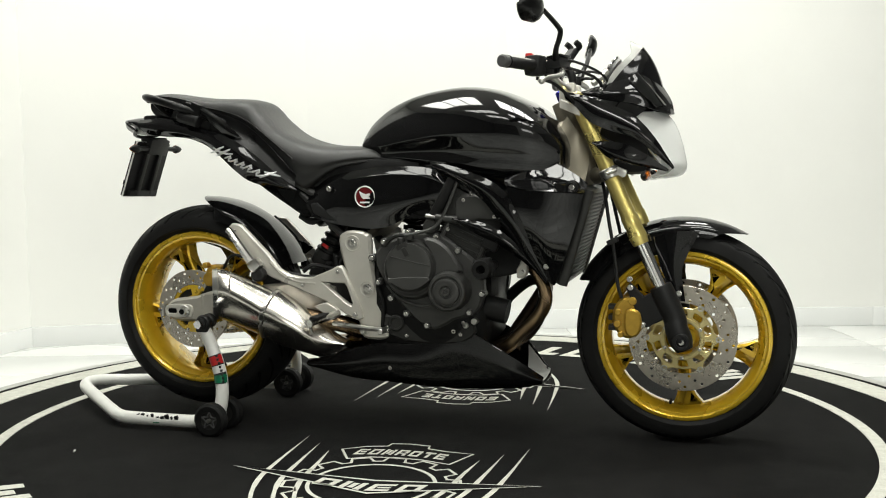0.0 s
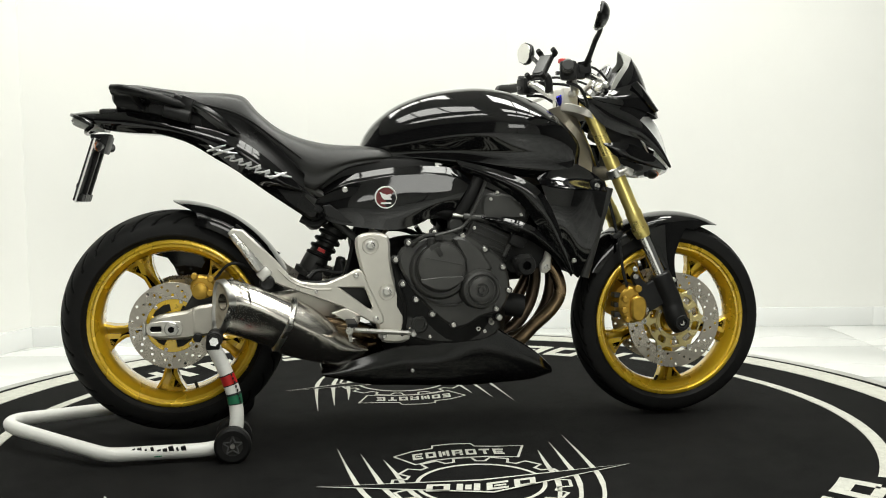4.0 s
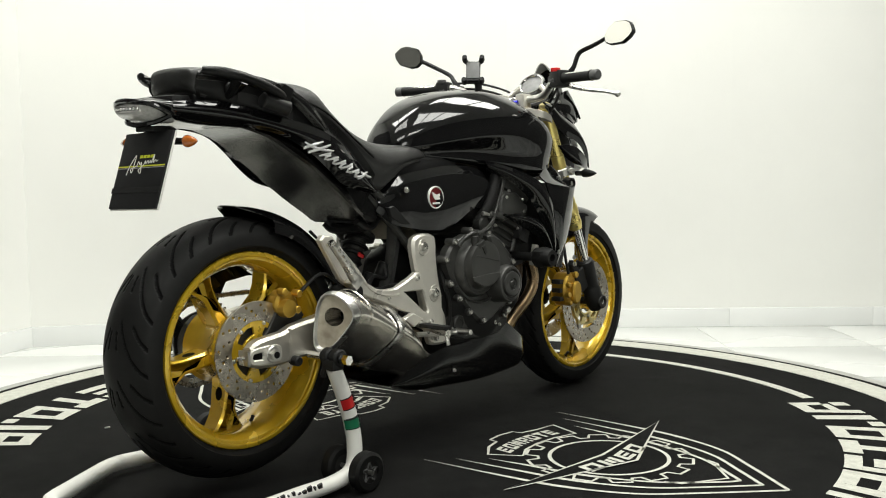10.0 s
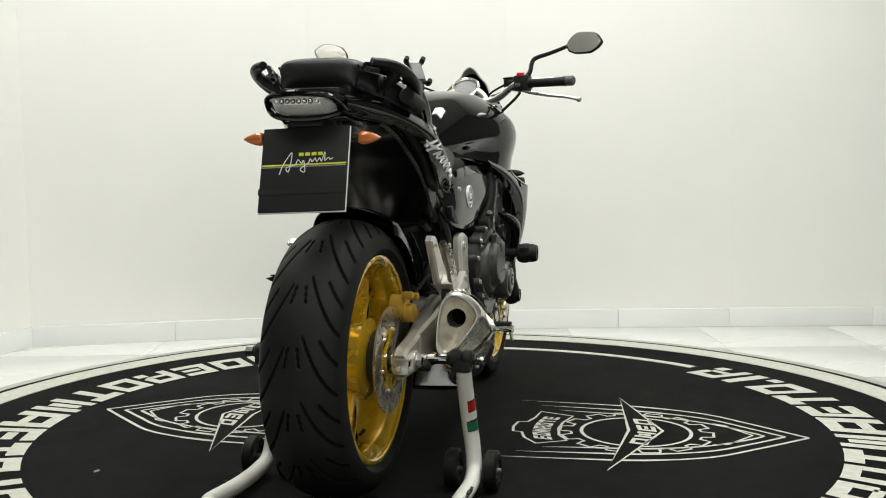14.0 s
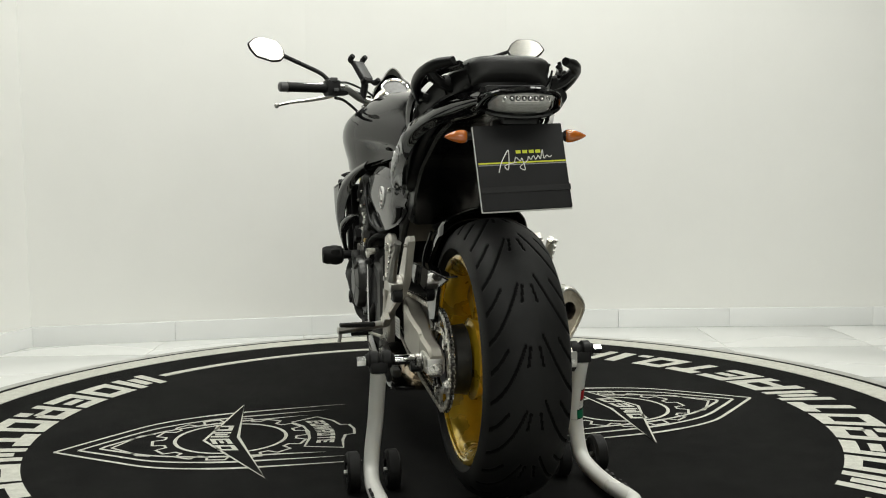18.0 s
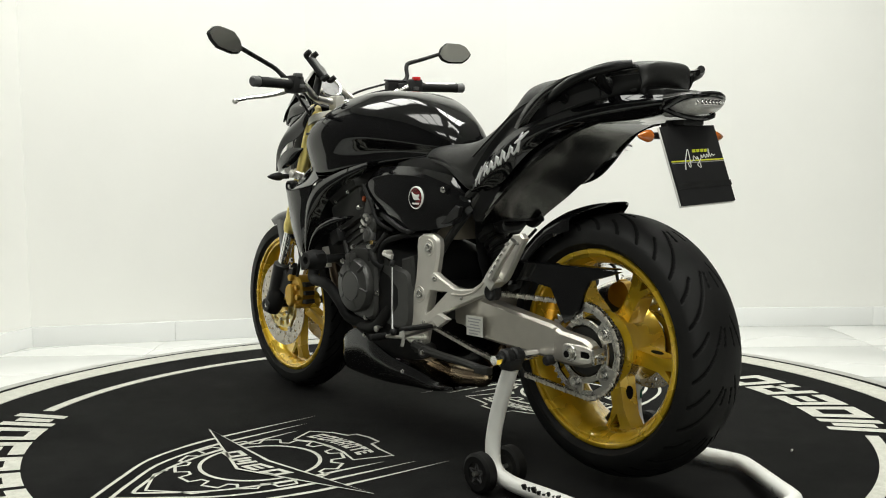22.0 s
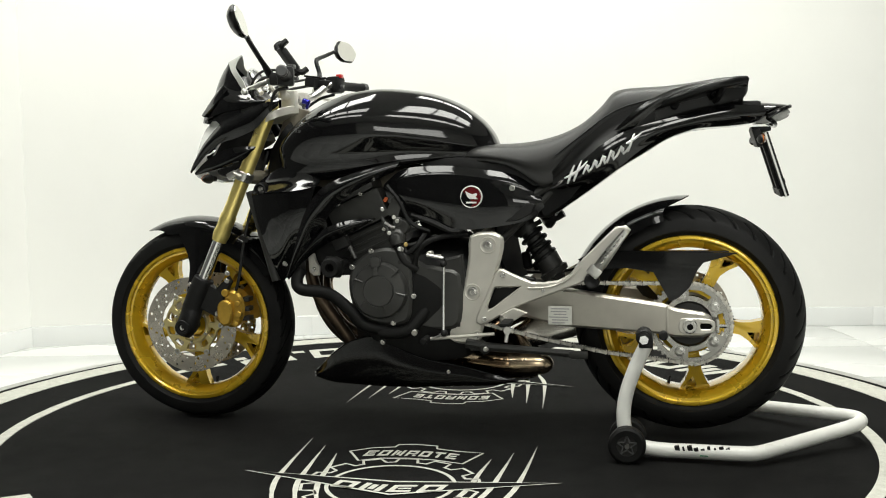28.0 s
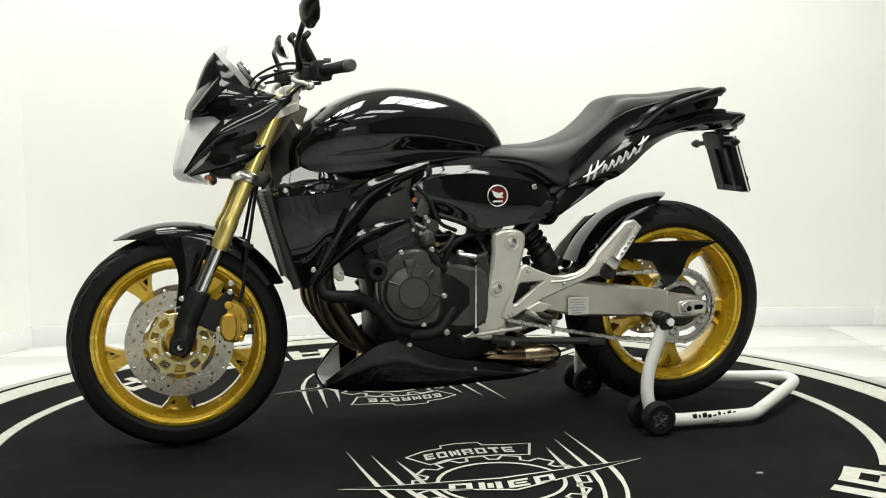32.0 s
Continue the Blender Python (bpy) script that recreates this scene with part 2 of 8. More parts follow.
def plate(bm, outline, x0, x1, chamfer=0.003, holes=(), at=None):
    """A plate with the outline (y, z) from x0 (back) to x1 (front), chamfered at the front, with holes."""
    at = at or (lambda x, y, z: (x, y, z))
    s = 1 if x1 > x0 else -1
    loops_b = [list(map(tuple, outline))] + [list(map(tuple, h)) for h in holes]
    loops_f = [inset_line(outline, chamfer)] + [inset_line(h, -chamfer) for h in holes]
    rings = []
    for lb, lf in zip(loops_b, loops_f):
        rings.append(([bm.verts.new(at(x0, *q)) for q in lb], [bm.verts.new(at(x1 - s * chamfer, *q)) for q in lb], [bm.verts.new(at(x1, *q)) for q in lf]))
    for back, mid, front in rings:
        k = len(back)
        for i in range(k):
            j = (i + 1) % k
            bm.faces.new((back[i], back[j], mid[j], mid[i]))
            bm.faces.new((mid[i], mid[j], front[j], front[i]))
    for idx, loops in ((2, loops_f), (0, loops_b)):
        flat = [v for r in rings for v in r[idx]]
        for tri in tessellate_polygon([[Vector((q[0], q[1], 0)) for q in lp] for lp in loops]):
            try:
                bm.faces.new([flat[i] for i in tri])
            except ValueError:
                pass
    return bm


def sheet(bm, curves, nu=20, nv=5, thick=0.004, mirror=False, closed=False):
    """A shell through a row of curves, with thickness."""
    c = [even(crom(q, 6), nu) for q in curves]
    cols = [crom([q[i] for q in c], nv) for i in range(nu)]
    G = np.array(cols)
    du, dv = np.gradient(G, axis=0), np.gradient(G, axis=1)
    N = np.cross(du, dv)
    N /= np.linalg.norm(N, axis=2, keepdims=True) + 1e-12
    mid = G.reshape(-1, 3).mean(0)
    out = N.reshape(-1, 3).mean(0)
    ref = np.array([mid[0] if abs(mid[0]) > 0.02 else 0.0, 0.0, 0.02])
    if out @ ref < 0:
        N = -N
    H = G - N * thick
    sx = -1 if mirror else 1
    va = [[bm.verts.new((sx * p[0], p[1], p[2])) for p in row] for row in G]
    vb = [[bm.verts.new((sx * p[0], p[1], p[2])) for p in row] for row in H]
    n, m = len(va), len(va[0])
    for i in range(n - 1):
        for j in range(m - 1):
            bm.faces.new((va[i][j], va[i + 1][j], va[i + 1][j + 1], va[i][j + 1]))
            bm.faces.new((vb[i][j], vb[i][j + 1], vb[i + 1][j + 1], vb[i + 1][j]))
    edge = [(i, 0) for i in range(n)] + [(n - 1, j) for j in range(1, m)] + [(i, m - 1) for i in range(n - 2, -1, -1)] + [(0, j) for j in range(m - 2, 0, -1)]
    for k in range(len(edge)):
        (a, b), (c2, d) = edge[k], edge[(k + 1) % len(edge)]
        bm.faces.new((va[a][b], va[c2][d], vb[c2][d], vb[a][b]))
    return bm


def loft(bm, rings, per=4, closed_ring=True, smooth_ring=0, caps=True):
    """A skin over a row of rings with equal counts of points."""
    R = [crom(r, smooth_ring, True) if smooth_ring else [np.array(q, float) for q in r] for r in rings]
    k = len(R[0])
    rows = list(zip(*[crom([r[i] for r in R], per) for i in range(k)]))
    V = [[bm.verts.new(tuple(q)) for q in row] for row in rows]
    for a, b in zip(V, V[1:]):
        for i in range(k):
            j = (i + 1) % k
            bm.faces.new((a[i], a[j], b[j], b[i]))
    if caps:
        bm.faces.new(V[0][::-1])
        bm.faces.new(V[-1])
    return bm


def box(bm, c, size, m=None, bev=0.0):
    geo = bmesh.ops.create_cube(bm, size=1.0)
    vs = geo["verts"]
    for v in vs:
        q = Vector((v.co.x * size[0], v.co.y * size[1], v.co.z * size[2]))
        v.co = (m @ q if m else q) + Vector(c)
    if bev:
        es = list({e for v in vs for e in v.link_edges})
        bmesh.ops.bevel(bm, geom=es, offset=bev, segments=2, affect="EDGES", profile=0.6)
    return bm


def B():
    return bmesh.new()


def ring_pts(cy, cz, r, n=24, a0=0.0):
    return [(cy + r * math.cos(a0 + 2 * math.pi * k / n), cz + r * math.sin(a0 + 2 * math.pi * k / n)) for k in range(n)]


def bolt_mesh(name, r, h, material):
    bm = B()
    lathe(bm, [(0, r * 1.25), (h * 0.3, r * 1.25), (h * 0.35, r), (h * 0.9, r), (h, r * 0.85), (h, r * 0.5), (h * 0.55, r * 0.45), (h * 0.55, 0)], n=10, close=False)
    bmesh.ops.recalc_face_normals(bm, faces=bm.faces)
    me = bpy.data.meshes.new(name)
    bm.to_mesh(me)
    bm.free()
    me.materials.append(material)
    me.polygons.foreach_set("use_smooth", [True] * len(me.polygons))
    me.set_sharp_from_angle(angle=radians(35))
    return me


BOLT_S, BOLT_M, BOLT_L = bolt_mesh("bolt", 0.0042, 0.0065, BOLT), bolt_mesh("bolt", 0.0064, 0.0075, BOLT), bolt_mesh("bolt", 0.0115, 0.009, BOLT)


def bolt(parent, x, y, z, mesh=None, name="bolt"):
    """A bolt whose head faces outwards along x."""
    m = pose(x, y, z) if x >= 0 else pose(x, y, z, 0, 0, 180)
    return piece(name, mesh or BOLT_S, parent, m)


def mirror_x(pts):
    return [(-x, y, z) for x, y, z in pts]


# ---------------------------------------------------------------- the room
FLOOR_Z = -0.012
CORNERS = [(-1.73, 1.43), (-0.55, 1.66), (0.35, 1.765), (1.38, 1.75), (2.7, 1.70), (3.3, 1.0), (3.3, -5.2), (-0.4, -5.2), (-3.3, -5.2), (-3.3, -2.6), (-2.1, 0.5)]


def wall(name, a, b, label, paint):
    """A wall from a to b with its own thickness outside the room."""
    ax, ay, bx, by = *a, *b
    dx, dy = bx - ax, by - ay
    ln = math.hypot(dx, dy)
    nx, ny = -dy / ln, dx / ln
    bm = B()
    vs = [bm.verts.new(q) for q in [(ax, ay, FLOOR_Z), (bx, by, FLOOR_Z), (bx + nx * 0.15, by + ny * 0.15, FLOOR_Z), (ax + nx * 0.15, ay + ny * 0.15, FLOOR_Z),
                                    (ax, ay, CEIL), (bx, by, CEIL), (bx + nx * 0.15, by + ny * 0.15, CEIL), (ax + nx * 0.15, ay + ny * 0.15, CEIL)]]
    for f in ((0, 1, 2, 3), (4, 5, 6, 7), (0, 1, 5, 4), (1, 2, 6, 5), (2, 3, 7, 6), (3, 0, 4, 7)):
        bm.faces.new([vs[i] for i in f])
    ob = part(name, bm, paint, flat=True)
    return tagged(ob, label, "wall", kind="structure")


def build_room():
    names = ["wall_back_1", "wall_back_2", "wall_back_3", "wall_back_4", "wall_right_1", "wall_right_2", "wall_front_1", "wall_front_2", "wall_left_1", "wall_left_2", "wall_left_3"]
    for i, nm in enumerate(names):
        # walls out of view are darkened so that gloss panels reflect black
        dark = nm in ("wall_front_2", "wall_left_1", "wall_left_2", "wall_right_1", "wall_right_2")
        wall(nm, CORNERS[i], CORNERS[(i + 1) % len(CORNERS)], "unseen wall, coloured dark grey for a dimly lit room" if dark else "plain white painted studio wall", DARK_WALL if dark else WALL)
    bm = B()
    bm.faces.new([bm.verts.new((x, y, CEIL)) for x, y in CORNERS])
    geo = bmesh.ops.extrude_face_region(bm, geom=list(bm.faces))
    for v in [g for g in geo["geom"] if isinstance(g, bmesh.types.BMVert)]:
        v.co.z += 0.1
    tagged(part("ceiling", bm, CEILING, flat=True), "plain grey painted ceiling", "ceiling", kind="structure")
    bm = B()
    box(bm, (0, -1.7, FLOOR_Z - 0.05), (7.0, 7.4, 0.094))
    tagged(part("floor", bm, GROUT, flat=True), "white glossy tiled floor with thin pale joints", "floor", kind="structure")
    # skirting tiles along the back and the left wall
    for i in (0, 1, 2, 3, 10):
        (ax, ay), (bx, by) = CORNERS[i], CORNERS[(i + 1) % len(CORNERS)]
        ln = math.hypot(bx - ax, by - ay)
        ux, uy = (bx - ax) / ln, (by - ay) / ln
        sk = tagged(new(f"baseboard_{i + 1}"), "low white glazed skirting tiles along the wall", "skirting", kind="structure")
        count = max(1, round(ln / 0.6))
        step = ln / count
        bm = B()
        box(bm, (0, 0, 0.043), (step - 0.0008, 0.012, 0.086), bev=0.002)
        me_ob = part("skirting_tile", bm, SKIRT, sk)
        first = True
        for k in range(count):
            c = (k + 0.5) * step
            m = pose(ax + ux * c + uy * 0.006, ay + uy * c - ux * 0.006, FLOOR_Z, 0, 0, math.degrees(math.atan2(uy, ux)))
            if first:
                me_ob.matrix_local = m
                first = False
            else:
                piece("skirting_tile", me_ob.data, sk, m)
    # ceiling panels
    for (lx, ly, sx, sy) in LAMPS:
        bm = B()
        for x, y, w, d in ((lx, ly - sy / 2, sx, 0.03), (lx, ly + sy / 2, sx, 0.03), (lx - sx / 2, ly, 0.03, sy + 0.03), (lx + sx / 2, ly, 0.03, sy + 0.03)):
            box(bm, (x - lx, y - ly, -0.025), (w, d, 0.05))
        ob = part("ceiling_light_frame", bm, LAMP_FRAME, flat=True)
        ob.location = (lx, ly, CEIL)
        tagged(ob, "white rectangular ceiling light frame with dark bars", "ceiling light", group="ceiling lights")
        for k in (-1, 1):
            bm = B()
            box(bm, (k * sx / 6, 0, -0.045), (0.035, sy - 0.03, 0.012))
            part("bar", bm, DARK_WALL, ob, "dark grid bar", flat=True)
    # made-up soft box and stand round the added fill lamp, behind the camera
    soft = tagged(new("added_fill_box"), "added unseen fill light, built as a black soft box on a tripod stand facing the turntable", "studio light")
    bm = B()
    for x, y, w, d in ((0, -0.46, 1.36, 0.02), (0, 0.46, 1.36, 0.02), (-0.67, 0, 0.02, 0.94), (0.67, 0, 0.02, 0.94)):
        box(bm, (x, y, 0.03), (w, d, 0.14))
    box(bm, (0, 0, 0.10), (1.34, 0.94, 0.01))
    ob = part("shade", bm, PLASTIC, soft, flat=True)
    ob.matrix_local = FILL_AT
    bm = B()
    cyl(bm, (0.9, -4.92, FLOOR_Z), (0.9, -4.86, 1.72), 0.016, 12)
    part("pole", bm, PLASTIC, soft)
    for k in range(3):
        a = 2 * math.pi * k / 3
        bm = B()
        cyl(bm, (0.9, -4.9, 0.35), (0.9 + 0.27 * math.cos(a), -4.9 + 0.27 * math.sin(a), FLOOR_Z + 0.01), 0.010, 8)
        part("leg", bm, PLASTIC, soft)


def floor_tiles():
    """Large floor tiles, each of its own, laid last."""
    floor = bpy.data.objects["floor"]
    bm = B()
    box(bm, (0, 0, -0.004), (0.597, 0.597, 0.008), bev=0.0015)
    ob = part("tile", bm, TILE, floor)
    me, used = ob.data, False
    poly = CORNERS

    def inside(x, y):
        c = False
        for i in range(len(poly)):
            (x1, y1), (x2, y2) = poly[i - 1], poly[i]
            if (y1 > y) != (y2 > y) and x < (x2 - x1) * (y - y1) / (y2 - y1) + x1:
                c = not c
        return c

    for i in range(-6, 6):
        for j in range(-9, 4):
            x, y = 0.02 + 0.6 * i + 0.3, 0.31 + 0.6 * j
            if not any(inside(x + a, y + b) for a in (-0.29, 0.29) for b in (-0.29, 0.29)):
                continue
            if used:
                piece("tile", me, floor, pose(x, y, FLOOR_Z))
            else:
                ob.matrix_local, used = pose(x, y, FLOOR_Z), True


build_room()

# ---------------------------------------------------------------- the turntable and its printed carpet


def ribbon(bm, pts, w, z=0.002, closed=False):
    """A flat printed line; w may be a list of widths."""
    n = len(pts)
    ww = list(w) if isinstance(w, (list, tuple)) else [w] * n
    L, R = [], []
    for i in range(n):
        a, b = pts[(i - 1) % n if closed else max(i - 1, 0)], pts[(i + 1) % n if closed else min(i + 1, n - 1)]
        dx, dy = b[0] - a[0], b[1] - a[1]
        ln = math.hypot(dx, dy) + 1e-9
        nx, ny = -dy / ln * ww[i] / 2, dx / ln * ww[i] / 2
        L.append(bm.verts.new((pts[i][0] + nx, pts[i][1] + ny, z)))
        R.append(bm.verts.new((pts[i][0] - nx, pts[i][1] - ny, z)))
    for i in range(n if closed else n - 1):
        j = (i + 1) % n
        bm.faces.new((L[i], L[j], R[j], R[i]))
    return bm


def annulus(bm, r0, r1, z0, z1, a0=0.0, a1=360.0, n=180):
    full = a1 - a0 >= 360
    an = [radians(a0 + (a1 - a0) * k / n) for k in range(n if full else n + 1)]
    rows = [[bm.verts.new((r * math.cos(a), r * math.sin(a), z)) for a in an] for r, z in ((r0, z0), (r0, z1), (r1, z1), (r1, z0))]
    for p, q in zip(rows, rows[1:]):
        for k in range(len(an) if full else len(an) - 1):
            j = (k + 1) % len(an)
            bm.faces.new((p[k], p[j], q[j], q[k]))
    return bm


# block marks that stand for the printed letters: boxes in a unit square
MARKS = {
    "a": [(0, 0, 0.27, 1), (0.27, 0.74, 0.73, 1), (0.73, 0, 1, 1), (0.27, 0.26, 0.73, 0.46)],
    "b": [(0, 0, 0.27, 1), (0.27, 0.76, 1, 1), (0.73, 0.44, 1, 0.76), (0.27, 0.34, 0.85, 0.50), (0.68, 0, 1, 0.28)],
    "c": [(0, 0, 1, 0.25), (0, 0.25, 0.27, 0.75), (0, 0.75, 1, 1), (0.34, 0.40, 0.9, 0.60)],
    "d": [(0, 0, 0.27, 1), (0.365, 0.18, 0.635, 0.85), (0.73, 0, 1, 1)],
    "e": [(0, 0.72, 1, 1), (0.35, 0, 0.65, 0.72)],
    "f": [(0, 0, 1, 0.25), (0, 0.25, 0.27, 0.75), (0.73, 0.25, 1, 0.75), (0, 0.75, 1, 1)],
    "p": [(0, 0, 1, 0.24)],
    "s": [(0, 0, 1, 1)],
}
ROW = [("d", 1), ("f", 1), ("c", 1), ("b", 1), ("f", 1), ("e", 1), ("d", 1), ("a", 1.25), ("c", 1), ("e", 1), ("f", 1), ("p", 0.35), ("s", 0.36), ("b", 1)]


def marks_on(bm, key, place, slant=0.22, cut=3):
    """One block mark; place(u, v) gives its corners in the plan."""
    for x0, y0, x1, y1 in MARKS[key]:
        for k in range(cut):
            a, b = x0 + (x1 - x0) * k / cut, x0 + (x1 - x0) * (k + 1) / cut
            bm.faces.new([bm.verts.new(place(u + slant * v, v)) for u, v in ((a, y0), (b, y0), (b, y1), (a, y1))])


def build_turntable():
    tt = tagged(new("turntable"), "round turntable with a black carpet printed in white", "turntable")
    bm = B()
    n = 200
    prev = None
    for r, z in ((0.0, 0.0), (0.5, 0.0), (1.0, 0.0), (1.43, 0.0), (1.56, 0.0), (1.565, -0.003), (1.565, -0.011)):
        ring = [bm.verts.new((r * math.cos(2 * math.pi * k / n), r * math.sin(2 * math.pi * k / n), z)) for k in range(n)] if r else [bm.verts.new((0, 0, 0))]
        if prev:
            for k in range(n):
                j = (k + 1) % n
                bm.faces.new((prev[0], ring[k], ring[j]) if len(prev) == 1 else (prev[k], prev[j], ring[j], ring[k]))
        prev = ring
    part("carpet", bm, CARPET, tt, "black short-pile carpet")
    part("border_ring", annulus(B(), 1.43, 1.532, 0.0, 0.002), PRINT, tt, "broad white printed border")
    part("edge_ring", annulus(B(), 1.578, 1.618, -0.0115, -0.004), RIM_EDGE, tt, "scuffed grey rim of the turntable")
    part("edge_gap", annulus(B(), 1.566, 1.577, -0.0115, -0.009), RIM_GAP, tt)
    for a0 in (51.5, 231.5):
        part("arc_line", annulus(B(), 1.203, 1.238, 0.0, 0.002, a0, a0 + 79.0, 70), PRINT, tt, "white printed arc")
    total = sum(w for _, w in ROW) + 0.19 * (len(ROW) - 1)
    for base in (-48.0, 132.0):
        at = 0.0
        for key, w in ROW:
            a0, a1 = base + 96.0 * at / total, base + 96.0 * (at + w) / total

            def place(u, v, a0=a0, a1=a1):
                a, r = radians(a0 + (a1 - a0) * u), 1.294 - 0.172 * v
                return (r * math.cos(a), r * math.sin(a), 0.002)

            bm = B()
            marks_on(bm, key, place)
            part("block_mark", bm, PRINT, tt, "", flat=True)
            at += w + 0.19
    for s in (1, -1):
        emblem(tt, s)
    # two chips of pale dirt that ride on the carpet
    for x, y, rz in ((0.5, -0.86, 20), (-0.72, -0.62, 70)):
        bm = B()
        box(bm, (0, 0, 0.0025), (0.016, 0.004, 0.004), bev=0.001)
        ch = part("paint_chip", bm, LABEL_PAPER)
        ch.parent = tt
        ch.matrix_local = pose(x, y, 0.001, 0, 0, rz)
    return tt


def emblem(tt, s):
    """The spear-shaped emblem on one side of the carpet; s turns it to the other side."""
    def w(p):
        return [(s * x, s * y) for x, y in p]

    em = part("emblem", ribbon(B(), w([(0.583 + 0.152 * math.cos(a), 0.005 + 0.152 * math.sin(a)) for a in [2 * math.pi * k / 72 for k in range(72)]]), 0.010, closed=True), PRINT, tt, "white printed spear emblem with a gear")
    teeth = []
    for k in range(14):
        a = 2 * math.pi * k / 14
        for da, r in ((-0.16, 0.182), (-0.11, 0.213), (0.11, 0.213), (0.16, 0.182)):
            teeth.append((0.583 + r * math.cos(a + da), 0.005 + r * math.sin(a + da)))
    part("gear_line", ribbon(B(), w(teeth), 0.009, closed=True), PRINT, em)
    star = [(0.519, 0.402), (0.563, 0.008), (0.527, -0.378), (0.657, 0.018)]
    bm = B()
    bm.faces.new([bm.verts.new((x, y, 0.0026)) for x, y in w(star)])
    part("star_field", bm, CARPET, em, flat=True)
    bm = B()
    ribbon(bm, w(star), 0.009, 0.0034, closed=True)
    part("star_line", bm, PRINT, em)
    for i, key in enumerate("fdcf"):
        bm = B()
        v0 = -0.135 + 0.07 * i

        def place(u, v, v0=v0):
            y = v0 + 0.055 * u
            return (s * (0.642 - 0.052 * v - 0.16 * abs(y - 0.01)), s * y, 0.0034)

        marks_on(bm, key, place, cut=1)
        part("block_mark", bm, PRINT, em, flat=True)
    banner = [(0.322, -0.165), (0.283, -0.11), (0.268, -0.055), (0.243, -0.05), (0.236, 0.0), (0.243, 0.055), (0.270, 0.06), (0.285, 0.113), (0.294, 0.187), (0.394, 0.148), (0.372, 0.07), (0.366, 0.0), (0.375, -0.07), (0.402, -0.122)]
    part("banner_line", ribbon(B(), w(banner), 0.008, closed=True), PRINT, em)
    for i, key in enumerate("cfdbfec"):
        bm = B()
        v0 = -0.122 + 0.036 * i

        def place(u, v, v0=v0):
            y = v0 + 0.028 * u
            return (s * (0.345 - 0.05 * v + 1.1 * (y - 0.005) ** 2), s * y, 0.002)

        marks_on(bm, key, place, cut=1)
        part("block_mark", bm, PRINT, em, flat=True)
    for q in (1, -1):
        for tail, sh, tip in ((0.216, 0.312, 1.047), (0.28, 0.256, 0.985), (0.345, 0.205, 0.93)):
            line = crom([(tail, q * sh + 0.01), (0.45, q * (sh - 0.012) + 0.01), (0.62, q * (sh - 0.03) + 0.01), (0.78, q * (sh - 0.085) + 0.012), (0.9, q * max(0.03, (sh - 0.18)) + 0.015), (tip, 0.02)], 6)
            k = len(line)
            part("spear_line", ribbon(B(), w(line), [0.001 + 0.013 * min(1, 3.4 * i / k) * (1.0 if i < 0.45 * k else 0.7) for i in range(k)]), PRINT, em)
    part("spear_line", ribbon(B(), w([(0.795, 0.13), (0.83, 0.115), (0.845, 0.085), (0.90, 0.02), (0.85, -0.055), (0.83, -0.085), (0.79, -0.095)]), 0.008), PRINT, em)


TURNTABLE = build_turntable()
BIKE_AT = pose(-0.01, 0, 0, 0, 0, -1.6)

